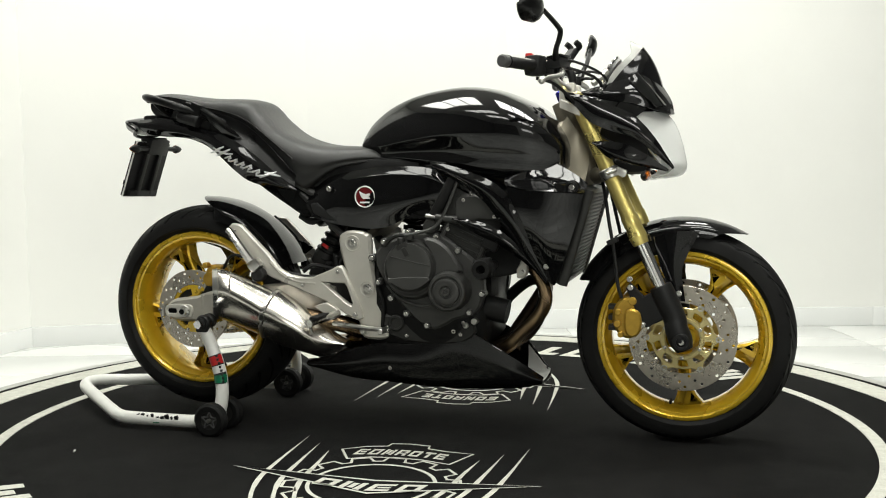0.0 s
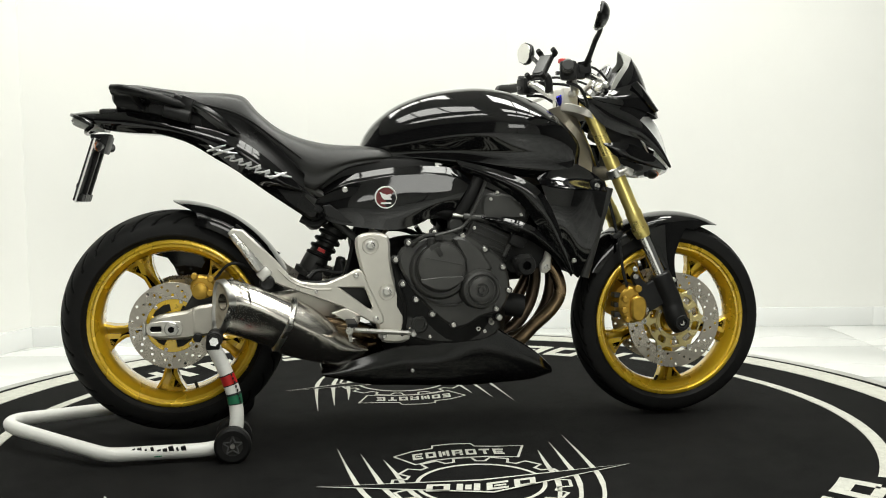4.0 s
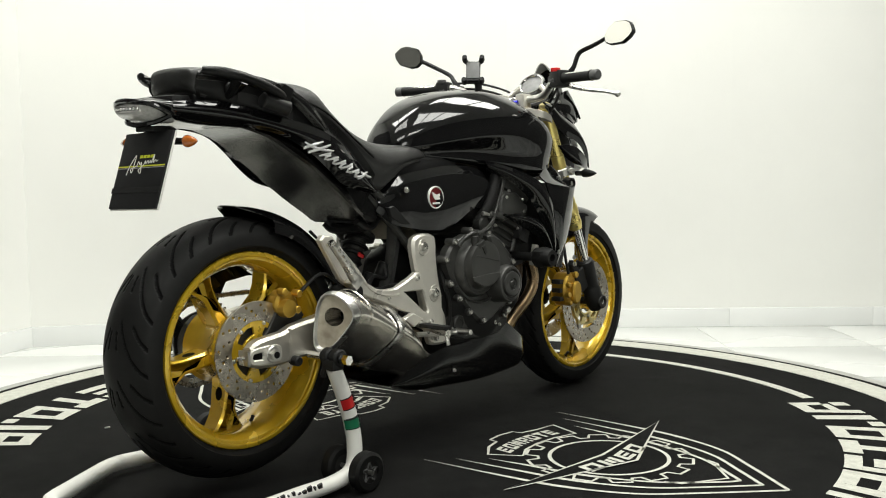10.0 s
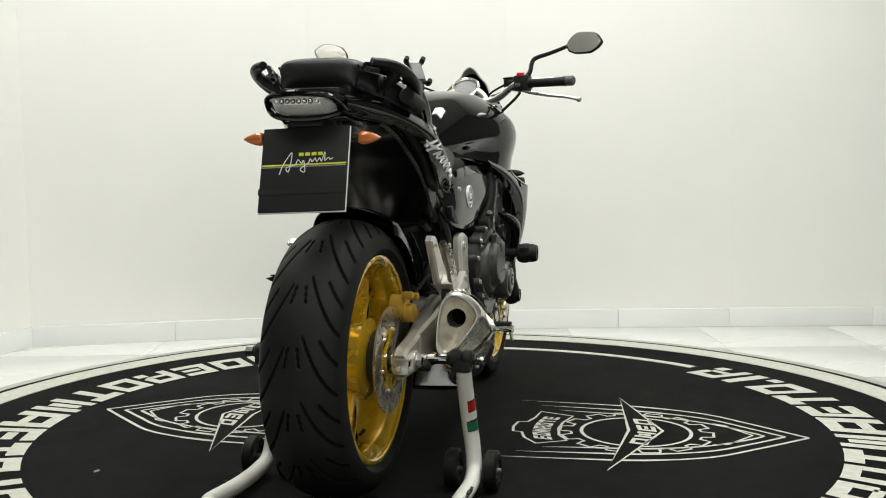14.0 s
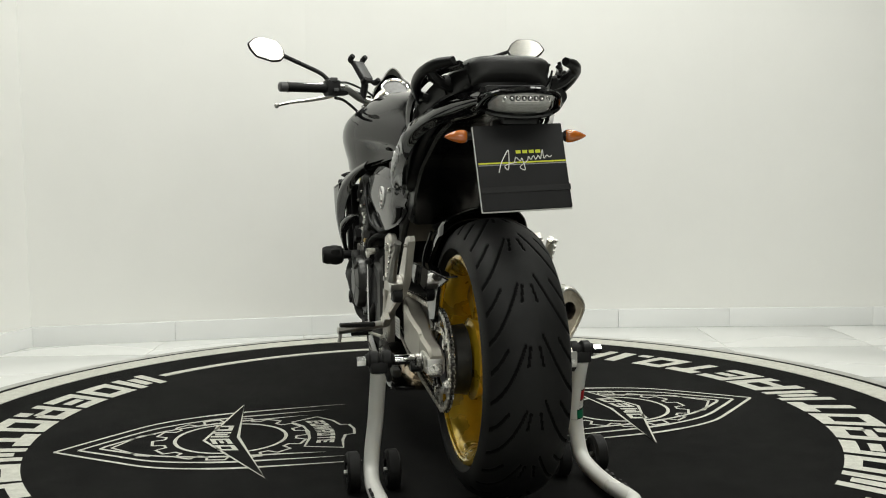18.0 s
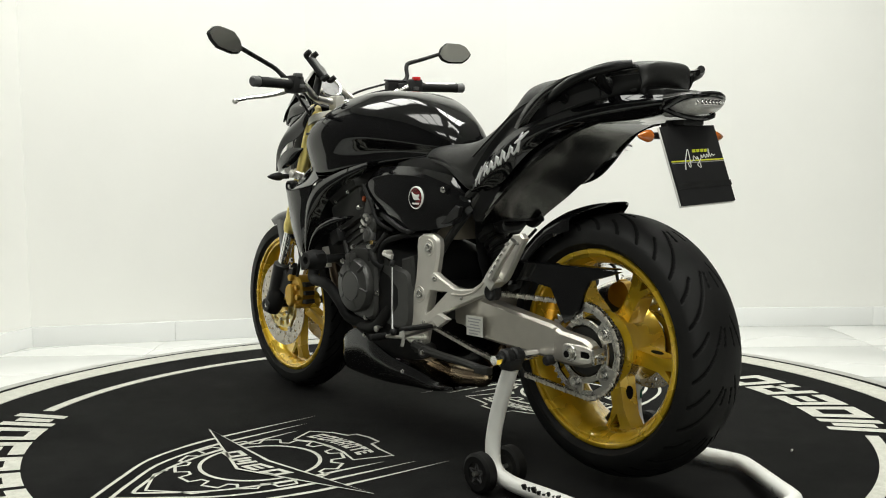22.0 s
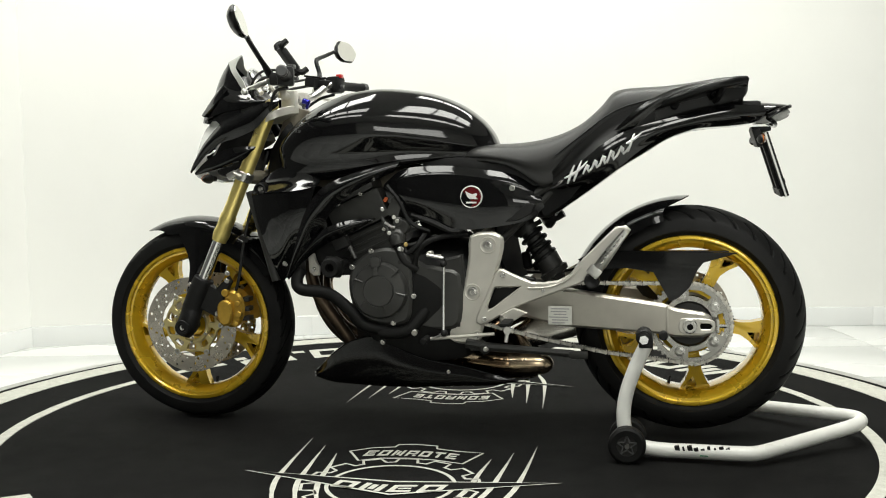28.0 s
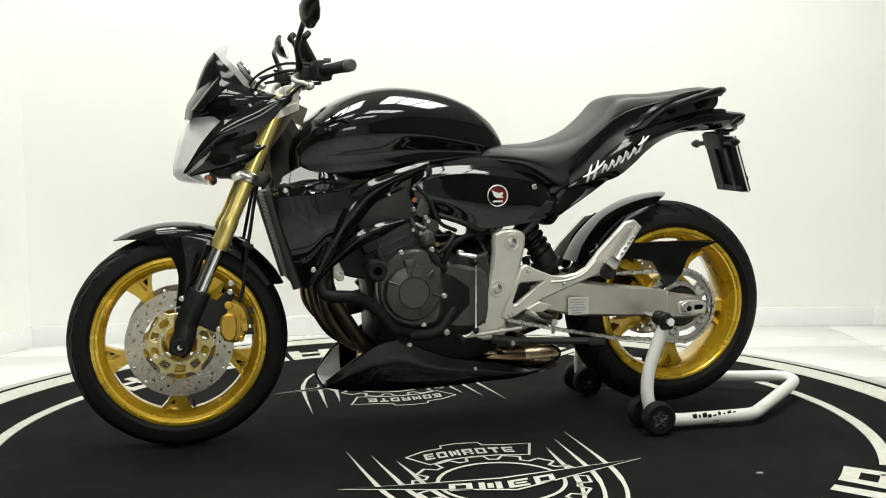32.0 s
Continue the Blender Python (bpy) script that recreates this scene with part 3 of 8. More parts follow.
# ---------------------------------------------------------------- the paddock stand


def build_stand():
    st = tagged(new("paddock_stand"), "white tubular paddock stand with small black wheels under the rear axle", "stand")
    for s in (1, -1):
        bm = B()
        tube(bm, [(s * 0.243, -0.610, 0.292), (s * 0.243, -0.585, 0.235), (s * 0.245, -0.562, 0.165), (s * 0.252, -0.556, 0.10), (s * 0.258, -0.572, 0.048), (s * 0.262, -0.63, 0.030), (s * 0.262, -0.74, 0.028), (s * 0.270, -0.845, 0.030),
                  (s * 0.262, -0.885, 0.031), (s * 0.232, -0.93, 0.035), (s * 0.10, -1.095, 0.052)], 0.0185, 14, 5)
        arm = part("side_tube", bm, WHITE, st, "white painted steel tube")
        for xo in (0.30, 0.208):
            xm = xo * s
            bm = B()
            lathe(bm, [(xm - 0.015, 0.026), (xm - 0.016, 0.040), (xm - 0.011, 0.047), (xm + 0.011, 0.047), (xm + 0.016, 0.040), (xm + 0.015, 0.026)], -0.566, 0.047 + 0.0005, 40)
            whl = part("wheel", bm, RUBBER, st, "small black rubber wheel")
            bm = B()
            lathe(bm, [(xm - 0.010, 0.0), (xm - 0.010, 0.029), (xm + 0.010, 0.029), (xm + 0.010, 0.0)], -0.566, 0.0475, 30, close=False)
            part("wheel_hub", bm, ENGINE_DARK, whl)
            bm = B()
            f = 1 if xo > 0.25 else -1
            x0 = xm + s * f * 0.0105
            for k in range(5):
                a = 2 * math.pi * k / 5 + 0.3
                b = a + 2 * math.pi / 5
                tube(bm, [(x0, -0.566 + 0.026 * math.cos(a), 0.0475 + 0.026 * math.sin(a)), (x0, -0.566 + 0.011 * math.cos((a + b) / 2), 0.0475 + 0.011 * math.sin((a + b) / 2)), (x0, -0.566 + 0.026 * math.cos(b), 0.0475 + 0.026 * math.sin(b))], 0.0022, 6, smooth=False)
            part("star_spokes", bm, GREY_PLASTIC, whl)
            bm = B()
            cyl(bm, (xm - s * f * 0.02, -0.566, 0.0475), (xm + s * f * 0.021, -0.566, 0.0475), 0.006, 8)
            part("axle_nut", bm, BOLT, whl)
        # the cradle that holds the swingarm
        bm = B()
        box(bm, (s * 0.243, -0.611, 0.300), (0.040, 0.036, 0.026), bev=0.006)
        cyl(bm, (s * 0.212, -0.606, 0.316), (s * 0.236, -0.606, 0.316), 0.021, 18, 0.004)
        cyl(bm, (s * 0.242, -0.606, 0.316), (s * 0.266, -0.606, 0.316), 0.021, 18, 0.004)
        cyl(bm, (s * 0.206, -0.606, 0.316), (s * 0.272, -0.606, 0.316), 0.014, 12)
        tube(bm, [(s * 0.226, -0.616, 0.296), (s * 0.222, -0.622, 0.282), (s * 0.218, -0.618, 0.270)], 0.007, 8)
        clamp = part("cradle", bm, PLASTIC, st, "black plastic cradle clamp")
        bm = B()
        cyl(bm, (s * 0.272, -0.606, 0.314), (s * 0.292, -0.606, 0.314), 0.012, 6)
        part("cradle_bolt", bm, CHROME, clamp, "bright hexagon bolt")
        bm = B()
        cyl(bm, (s * 0.16, -0.606, 0.314), (s * 0.222, -0.606, 0.314), 0.012, 10)
        part("cradle_pin", bm, CHROME, clamp, "bright pin")
    bm = B()
    tube(bm, [(0.10, -1.095, 0.052), (0.065, -1.138, 0.057), (0.035, -1.165, 0.060), (0.0, -1.175, 0.061), (-0.035, -1.165, 0.060), (-0.065, -1.138, 0.057), (-0.10, -1.095, 0.052)], 0.0185, 14, 6)
    part("handle_tube", bm, WHITE, st, "white painted steel cross tube")
    # tricolour sticker on the upright of one side, and marks on the lower tubes
    upright = crom([(0.243, -0.610, 0.292), (0.243, -0.585, 0.235), (0.245, -0.562, 0.165), (0.252, -0.556, 0.10)], 24)

    def wrap(name, mat, za, zb, r, label=""):
        bm = B()
        tube(bm, [tuple(q) for q in upright if zb <= q[2] <= za], r, 18, smooth=False)
        inner = [f for f in bm.faces if f.calc_center_median().x < 0.247]
        bmesh.ops.delete(bm, geom=inner, context='FACES')
        return part(name, bm, mat, st, label)

    wrap("sticker_border", INK, 0.222, 0.138, 0.0191, "black sticker border")
    for k, (mat, za, zb) in enumerate(((RED, 0.219, 0.194), (OFFWHITE, 0.193, 0.168), (GREEN, 0.167, 0.142))):
        wrap("sticker", mat, za, zb, 0.0196, "striped red, white and green sticker" if k == 0 else "")
    bm = B()
    for i in range(8):
        z0 = 0.222 - 0.0105 * i
        y0 = min(upright, key=lambda q: abs(q[2] - z0))[1] + 0.014
        box(bm, (0.2585, y0, z0), (0.009, 0.004, 0.0065))
    part("sticker_marks", bm, INK, st, "black printed marks")
    for s in (1, -1):
        for i, (w, h, dz) in enumerate(((0.012, 0.016, 0.0), (0.005, 0.013, -0.001), (0.012, 0.017, 0.001), (0.011, 0.012, -0.002), (0.010, 0.004, 0.0), (0.007, 0.017, 0.001), (0.005, 0.013, -0.001), (0.011, 0.017, 0.001), (0.011, 0.015, 0.0))):
            bm = B()
            box(bm, (s * (0.262 + 0.0150), -0.690 - 0.0155 * i, 0.0375 + dz), (0.006, w, h), pose(0, 0, 0, 14 * s, s * 14, 0).to_3x3(), 0.001)
            part("tube_mark", bm, INK, st, "black printed mark")
        for mat, y in ((GREEN, -0.755), (RED, -0.80)):
            bm = B()
            box(bm, (s * 0.279, y, 0.0225), (0.004, 0.02, 0.003))
            part("tube_stripe", bm, mat, st)
    return st


STAND = build_stand()

# ---------------------------------------------------------------- the motorcycle
BIKE = tagged(new("motorcycle"), "black naked sports motorcycle with gold wheels and gold fork", "motorcycle")
FY, FZ, FR = 0.713, 0.2905, 0.292
RY, RZ, RR = -0.722, 0.331, 0.309


def tyre(name, cy, cz, rout, half, rrim, parent, pitch, seed):
    """A tyre with cut tread grooves, turned about the axle."""
    nA, nS = 900, 128
    bm = B()
    side = rout - 0.045 * (half / 0.09) ** 0.8
    cross = crom([(-half * 0.74, rrim), (-half * 0.93, rrim + 0.018), (-half, side - 0.018), (-half * 0.90, side + 0.012), (-half * 0.62, rout - 0.013), (-half * 0.3, rout - 0.003), (0, rout),
                  (half * 0.3, rout - 0.003), (half * 0.62, rout - 0.013), (half * 0.90, side + 0.012), (half, side - 0.018), (half * 0.93, rrim + 0.018), (half * 0.74, rrim)], 8)
    prof = even(cross, nS)
    rows = []
    cut = set()
    for i in range(nA):
        u = i / nA * pitch
        row = []
        for x, r in prof:
            s = x / half
            d = 0.0
            if r > side - 0.012:
                q = abs(s)
                sh = 0.5 if s > 0 else 0.0
                ph = (u + sh * 0.3 - 2.1 * q + 0.7 * q * q) % 1.0
                ph2 = (u + sh * 0.3 + 0.5 - 2.0 * q + 0.6 * q * q) % 1.0
                if 0.20 < q < 0.90 and abs(ph - 0.5) < 0.045:
                    d = 0.0035
                elif 0.56 < q < 0.90 and abs(ph2 - 0.5) < 0.042:
                    d = 0.003
                elif (u + 0.1) % 1.0 < 0.32 and abs(q - 0.10 - 0.22 * ((u + 0.1) % 1.0)) < 0.020:
                    d = 0.0035
            a = 2 * math.pi * i / nA
            row.append(bm.verts.new((x, cy + (r - d) * math.cos(a), cz + (r - d) * math.sin(a))))
            if d:
                cut.add(row[-1])
        rows.append(row)
    for i in range(nA):
        a, b = rows[i], rows[(i + 1) % nA]
        for k in range(nS - 1):
            f = bm.faces.new((a[k], a[k + 1], b[k + 1], b[k]))
            # cut faces get the recess black, so the grooves look deeper
            f.material_index = 1 if sum(v in cut for v in f.verts) >= 2 else 0
        bm.faces.new((a[-1], a[0], b[0], b[-1]))
    ob = part(name, bm, RUBBER, parent, "black road tyre with cut grooves", angle=60)
    ob.data.materials.append(RECESS_SHADE)
    return ob


def cast_wheel(name, cy, cz, half, rrim, base, hub_r, parent, hub_half, deep=0.020):
    """A five-spoke cast wheel: barrel, forked spokes and hub."""
    bm = B()
    rb = rrim - 0.018
    lathe(bm, [(-half, rrim + 0.006), (-half - 0.0015, rrim + 0.002), (-half - 0.0015, rrim - 0.003), (-half + 0.001, rrim - 0.006), (-half + 0.006, rrim - 0.0062), (-half + 0.007, rrim - 0.012), (-half + 0.018, rb - 0.003), (-half + 0.030, rb - 0.009), (-0.012, rb - 0.012), (0.012, rb - 0.012), (half - 0.030, rb - 0.009), (half - 0.018, rb - 0.003), (half - 0.007, rrim - 0.012), (half - 0.006, rrim - 0.0062), (half - 0.001, rrim - 0.006), (half + 0.0015, rrim - 0.003), (half + 0.0015, rrim + 0.002), (half, rrim + 0.006), (half - 0.004, rrim + 0.008), (half - 0.008, rrim - 0.002),
               (0, rb - 0.004), (-half + 0.008, rrim - 0.002), (-half + 0.004, rrim + 0.008)], cy, cz, 96)
    wheel = part(name, bm, WHEEL, parent, "gold painted five-spoke cast wheel")
    bm = B()
    bulge = 1.5 if deep > 0.025 else 1.05
    lathe(bm, [(-hub_half, 0.018), (-hub_half, hub_r * 0.8), (-hub_half * 0.75, hub_r * bulge), (-hub_half * 0.3, hub_r * (0.4 + 0.6 * bulge)), (hub_half * 0.3, hub_r * (0.4 + 0.6 * bulge)), (hub_half * 0.75, hub_r * bulge), (hub_half, hub_r * 0.8), (hub_half, 0.018)], cy, cz, 48)
    part("hub", bm, WHEEL, wheel)
    re = rb - 0.004
    out = [(hub_r * 0.7, -0.024), (hub_r + 0.02, -0.0165), (0.14, -0.0165), (re - 0.035, -0.022), (re - 0.012, -0.032), (re, -0.046), (re + 0.003, 0.0), (re, 0.060), (re - 0.012, 0.048), (re - 0.034, 0.030), (0.142, 0.0175), (hub_r + 0.02, 0.0175), (hub_r * 0.7, 0.026)]
    hole = [(re - 0.043, 0.008), (re - 0.014, 0.034), (re - 0.009, 0.030), (re - 0.009, 0.006), (re - 0.014, 0.002)]
    for k in range(5):
        a = radians(base + 72 * k)
        ca, sa = math.cos(a), math.sin(a)

        def at(x, r, t, ca=ca, sa=sa):
            f = 1.0 - 0.25 * max(0.0, min(1.0, (r - hub_r) / (re - hub_r)))
            return (x * f, cy + r * ca - t * sa, cz + r * sa + t * ca)

        bm = B()
        plate(bm, out, -deep, deep, 0.006, [hole], at)
        spoke = part("spoke", bm, WHEEL, wheel)
        if deep > 0.025:
            # flat dark ovals paint the shade of pockets onto both spoke sides
            for f in (1, -1):
                bm = B()
                c = (0.112, f * 0.0168)
                near = [bm.verts.new(at(0.014 * math.cos(q), c[0] + 0.016 * math.sin(q), c[1])) for q in [2 * math.pi * k / 20 for k in range(20)]]
                far = [bm.verts.new(at(0.012 * math.cos(q), c[0] + 0.014 * math.sin(q), c[1] - f * 0.002)) for q in [2 * math.pi * k / 20 for k in range(20)]]
                for k in range(20):
                    bm.faces.new((near[k], near[(k + 1) % 20], far[(k + 1) % 20], far[k]))
                bm.faces.new(near)
                part("spoke_pocket", bm, RECESS_SHADE, spoke, "dark oval patch that paints a shaded pocket on the spoke")
    return wheel


def drilled_disc(bm, x, cy, cz, r0, r1, th, rings, rh=0.0035):
    """A brake disc with rows of holes through it, built in sectors."""
    holes = []
    for k, (r, cnt, ph) in enumerate(rings):
        for i in range(cnt):
            a = 2 * math.pi * (i + ph) / cnt
            holes.append((cy + r * math.cos(a), cz + r * math.sin(a)))
    n = 90
    outer, inner = ring_pts(cy, cz, r1, n), ring_pts(cy, cz, r0, n)
    plate(bm, outer, x - th / 2, x + th / 2, 0.0006, [inner] + [ring_pts(h[0], h[1], rh, 7) for h in holes])
    return bm


def build_wheels():
    fw = cast_wheel("front_wheel", FY, FZ, 0.052, 0.2225, -16, 0.040, BIKE, 0.055)
    tyre("tyre", FY, FZ, FR, 0.060, 0.222, fw, 16, 1)
    bm = B()
    cyl(bm, (-0.125, FY, FZ), (0.125, FY, FZ), 0.013, 16)
    part("axle", bm, ENGINE_DARK, fw)
    for s in (1, -1):
        bm = B()
        drilled_disc(bm, s * 0.076, FY, FZ, 0.0945, 0.141, 0.0045, [(0.103, 18, 0.0), (0.117, 18, 0.33), (0.131, 18, 0.66)], 0.0042)
        dsc = part("brake_disc", bm, DISC, fw, "drilled steel brake disc")
        bm = B()
        wave = []
        for k in range(90):
            a = 2 * math.pi * k / 90
            r = 0.0825 + 0.0150 * max(0.0, math.cos(6 * a)) ** 2.5
            wave.append((FY + r * math.cos(a), FZ + r * math.sin(a)))
        holes = []
        for k in range(10):
            a = 2 * math.pi * (k + 0.5) / 10
            holes.append([(FY + r * math.cos(a + d), FZ + r * math.sin(a + d)) for r, d in ((0.0595, -0.17), (0.0590, 0.0), (0.0595, 0.17), (0.0665, 0.21), (0.0755, 0.20), (0.0765, 0.04), (0.0755, -0.12), (0.066, -0.19))])
        plate(bm, wave, s * 0.070, s * 0.080, 0.0015, [ring_pts(FY, FZ, 0.044, 36)] + holes)
        part("disc_carrier", bm, CARRIER, dsc, "pale gold disc carrier with slots")
        bm = B()
        lathe(bm, [(s * 0.079, 0.0565), (s * 0.0835, 0.0550), (s * 0.0835, 0.0480), (s * 0.079, 0.0465)], FY, FZ, 48)
        part("carrier_collar", bm, CARRIER, dsc)
        for k in range(6):
            a = 2 * math.pi * k / 6
            bm = B()
            lathe(bm, [(s * 0.0795, 0.0085), (s * 0.0825, 0.0080), (s * 0.0825, 0.0048), (s * 0.0800, 0.0042), (s * 0.0800, 0.0)], FY + 0.0935 * math.cos(a), FZ + 0.0935 * math.sin(a), 14, close=False)
            part("disc_button", bm, BOLT, dsc, "steel disc button")
            bolt(dsc, s * 0.083, FY + 0.052 * math.cos(a + 0.5), FZ + 0.052 * math.sin(a + 0.5), BOLT_S)
    rw = cast_wheel("rear_wheel", RY, RZ, 0.080, 0.2235, 118, 0.060, BIKE, 0.075, 0.031)
    tyre("tyre", RY, RZ, RR, 0.091, 0.223, rw, 15, 2)
    bm = B()
    drilled_disc(bm, 0.105, RY, RZ, 0.072, 0.1175, 0.005, [(0.084, 16, 0.0), (0.096, 16, 0.33), (0.108, 16, 0.66)], 0.0040)
    dsc = part("brake_disc", bm, DISC, rw, "drilled steel rear brake disc")
    bm = B()
    holes = []
    for k in range(4):
        a = 2 * math.pi * (k + 0.4) / 4
        holes.append([(RY + r * math.cos(a + d), RZ + r * math.sin(a + d)) for r, d in ((0.041, -0.50), (0.040, -0.2), (0.040, 0.2), (0.041, 0.50), (0.060, 0.48), (0.061, 0.2), (0.061, -0.2), (0.060, -0.48))])
    plate(bm, ring_pts(RY, RZ, 0.073, 48), 0.099, 0.106, 0.001, [ring_pts(RY, RZ, 0.030, 30)] + holes)
    part("disc_carrier", bm, WHEEL, dsc, "gold slotted disc carrier")
    bm = B()
    lathe(bm, [(0.070, 0.0), (0.070, 0.064), (0.094, 0.062), (0.094, 0.0)], RY, RZ, 32, close=False)
    part("hub_cover", bm, ENGINE_DARK, rw)
    for k in range(6):
        a = 2 * math.pi * k / 6 + 0.2
        bolt(dsc, 0.105, RY + 0.068 * math.cos(a), RZ + 0.068 * math.sin(a), BOLT_S)
    bm = B()
    cyl(bm, (-0.155, RY, RZ), (0.16, RY, RZ), 0.014, 16)
    part("axle", bm, BOLT, rw)
    bm = B()
    lathe(bm, [(-0.118, 0.03), (-0.118, 0.055), (-0.100, 0.074), (-0.070, 0.078), (-0.070, 0.03)], RY, RZ, 40)
    part("sprocket_carrier", bm, ENGINE_DARK, rw)
    # sprocket with teeth and slots
    bm = B()
    nt = 43
    tooth = []
    for k in range(nt):
        a = 2 * math.pi * k / nt
        for da, r in ((-0.3, 0.1045), (-0.12, 0.1115), (0.12, 0.1115), (0.3, 0.1045)):
            b = a + da * 2 * math.pi / nt
            tooth.append((RY + r * math.cos(b), RZ + r * math.sin(b)))
    holes = [ring_pts(RY, RZ, 0.060, 36)]
    for k in range(5):
        a = 2 * math.pi * (k + 0.5) / 5
        holes.append([(RY + r * math.cos(a + d), RZ + r * math.sin(a + d)) for r, d in ((0.075, -0.34), (0.074, 0.0), (0.075, 0.34), (0.091, 0.34), (0.0925, 0.0), (0.091, -0.34))])
    plate(bm, tooth, -0.117, -0.123, 0.0008, holes)
    spr = part("sprocket", bm, SPROCKET, rw, "steel rear sprocket with slots")
    for k in range(5):
        a = 2 * math.pi * k / 5
        bolt(spr, -0.122, RY + 0.078 * math.cos(a), RZ + 0.078 * math.sin(a), BOLT_L)
    for w, cy, cz in ((fw, FY, FZ), (rw, RY, RZ)):
        bm = B()
        a = radians(-100 if w is fw else -75)
        tube(bm, [(0.0, cy + 0.206 * math.cos(a), cz + 0.206 * math.sin(a)), (0.012, cy + 0.196 * math.cos(a), cz + 0.196 * math.sin(a)), (0.026, cy + 0.18 * math.cos(a), cz + 0.18 * math.sin(a))], 0.0045, 8)
        part("valve", bm, PLASTIC, w)


build_wheels()

# ---------------------------------------------------------------- bodywork


def half_ring(y, zt, w, zw, zb, sq=0.8, top=0.55, sh=0.20):
    """A body section: crown, shoulder, widest line and belly, mirrored."""
    h = [(0.0, zt), (w * 0.34, zt - (zt - zw) * 0.225 * sh), (w * 0.64, zt - (zt - zw) * sh), (w * 0.87, zt - (zt - zw) * top), (w, zw), (w * 0.97, zw - (zw - zb) * 0.45), (w * sq, zb), (w * 0.35, zb)]
    return [(x, y, z) for x, z in h] + [(0.0, y, zb)] + [(-x, y, z) for x, z in h[:0:-1]]


def build_body():
    # fuel tank
    bm = B()
    st = [(-0.200, 0.816, 0.040, 0.800, 0.790), (-0.185, 0.846, 0.066, 0.802, 0.782), (-0.155, 0.882, 0.088, 0.808, 0.775), (-0.10, 0.922, 0.112, 0.815, 0.770), (-0.03, 0.951, 0.138, 0.824, 0.766), (0.05, 0.967, 0.166, 0.834, 0.756), (0.13, 0.972, 0.191, 0.842, 0.740),
          (0.21, 0.961, 0.208, 0.846, 0.726), (0.28, 0.935, 0.209, 0.842, 0.720), (0.335, 0.902, 0.196, 0.830, 0.718), (0.378, 0.862, 0.172, 0.812, 0.724), (0.404, 0.828, 0.140, 0.796, 0.738), (0.414, 0.802, 0.10, 0.78, 0.75)]

    def tank_ring(y, zt, w, zw, zb):
        h, d = zt - zw, zw - zb
        k = math.exp(-((y - 0.02) / 0.10) ** 2)
        q = [(0.0, zt), (w * 0.29, zt - h * 0.015), (w * 0.54, zt - h * 0.075), (w * 0.69, zt - h * 0.20), (w * 0.83, zt - h * 0.37), (w * 0.945, zt - h * 0.575), (w * 0.99, zt - h * 0.79), (w, zw), (w * (0.985 - 0.05 * k), zw - d * 0.20), (w * (0.93 - 0.09 * k), zw - d * 0.55), (w * (0.84 - 0.02 * k), zb), (w * 0.35, zb)]
        return [(x, y, z) for x, z in q] + [(0.0, y, zb)] + [(-x, y, z) for x, z in q[:0:-1]]

    loft(bm, [tank_ring(*s) for s in st], 5, smooth_ring=4)
    tank = part("fuel_tank", bm, GLOSS, BIKE, "gloss black painted fuel tank", angle=60)
    bm = B()
    loft(bm, [[(r * math.cos(a), 0.168 + r * math.sin(a), z + 0.005 - 0.14 * r * math.sin(a)) for a in [2 * math.pi * k / 32 for k in range(32)]] for r, z in ((0.045, 0.945), (0.045, 0.9605), (0.041, 0.9625), (0.03, 0.963), (0.028, 0.962), (0.004, 0.962))], 1)
    part("filler_cap", bm, GLOSS, tank, "black filler cap")
    for s in (1, -1):
        if s < 0:
            bm = B()
            for k in range(9):
                box(bm, (-0.1995, 0.25 + 0.010 * k, 0.842 + 0.0012 * k), (0.003, 0.006, 0.007), bev=0.001)
            part("tank_marks", bm, GREY_PLASTIC, tank, "small grey raised marks")
    # seat
    bm = B()
    st = [(-0.868, 0.966, 0.050, 0.957, 0.942), (-0.860, 0.976, 0.076, 0.960, 0.928), (-0.840, 0.979, 0.089, 0.959, 0.912), (-0.80, 0.979, 0.097, 0.953, 0.905), (-0.74, 0.970, 0.104, 0.942, 0.895), (-0.66, 0.961, 0.110, 0.925, 0.875), (-0.58, 0.958, 0.114, 0.912, 0.850), (-0.54, 0.954, 0.119, 0.900, 0.832), (-0.515, 0.943, 0.123, 0.886, 0.818),
          (-0.485, 0.907, 0.129, 0.862, 0.798), (-0.44, 0.868, 0.134, 0.828, 0.762), (-0.40, 0.846, 0.138, 0.798, 0.730), (-0.365, 0.833, 0.141, 0.775, 0.702), (-0.335, 0.825, 0.143, 0.762, 0.694), (-0.30, 0.818, 0.143, 0.760, 0.715), (-0.25, 0.813, 0.138, 0.770, 0.746), (-0.19, 0.811, 0.126, 0.778, 0.760), (-0.14, 0.806, 0.108, 0.780, 0.765),
          (-0.112, 0.792, 0.090, 0.776, 0.767), (-0.104, 0.778, 0.075, 0.772, 0.767)]
    loft(bm, [half_ring(*s, sq=0.93, top=0.38, sh=0.12) for s in st], 4, smooth_ring=4)
    seat = part("seat", bm, VINYL, BIKE, "matt black vinyl dual seat with a raised pillion", angle=60)
    for s in (1, -1):
        bm = B()
        tube(bm, [(s * 0.086, -0.850, 0.960), (s * 0.106, -0.72, 0.940), (s * 0.117, -0.60, 0.916), (s * 0.131, -0.52, 0.888), (s * 0.139, -0.44, 0.830), (s * 0.147, -0.37, 0.776)], 0.0028, 6)
        part("seat_piping", bm, SATIN, seat)
    # body under the pillion
    bm = B()
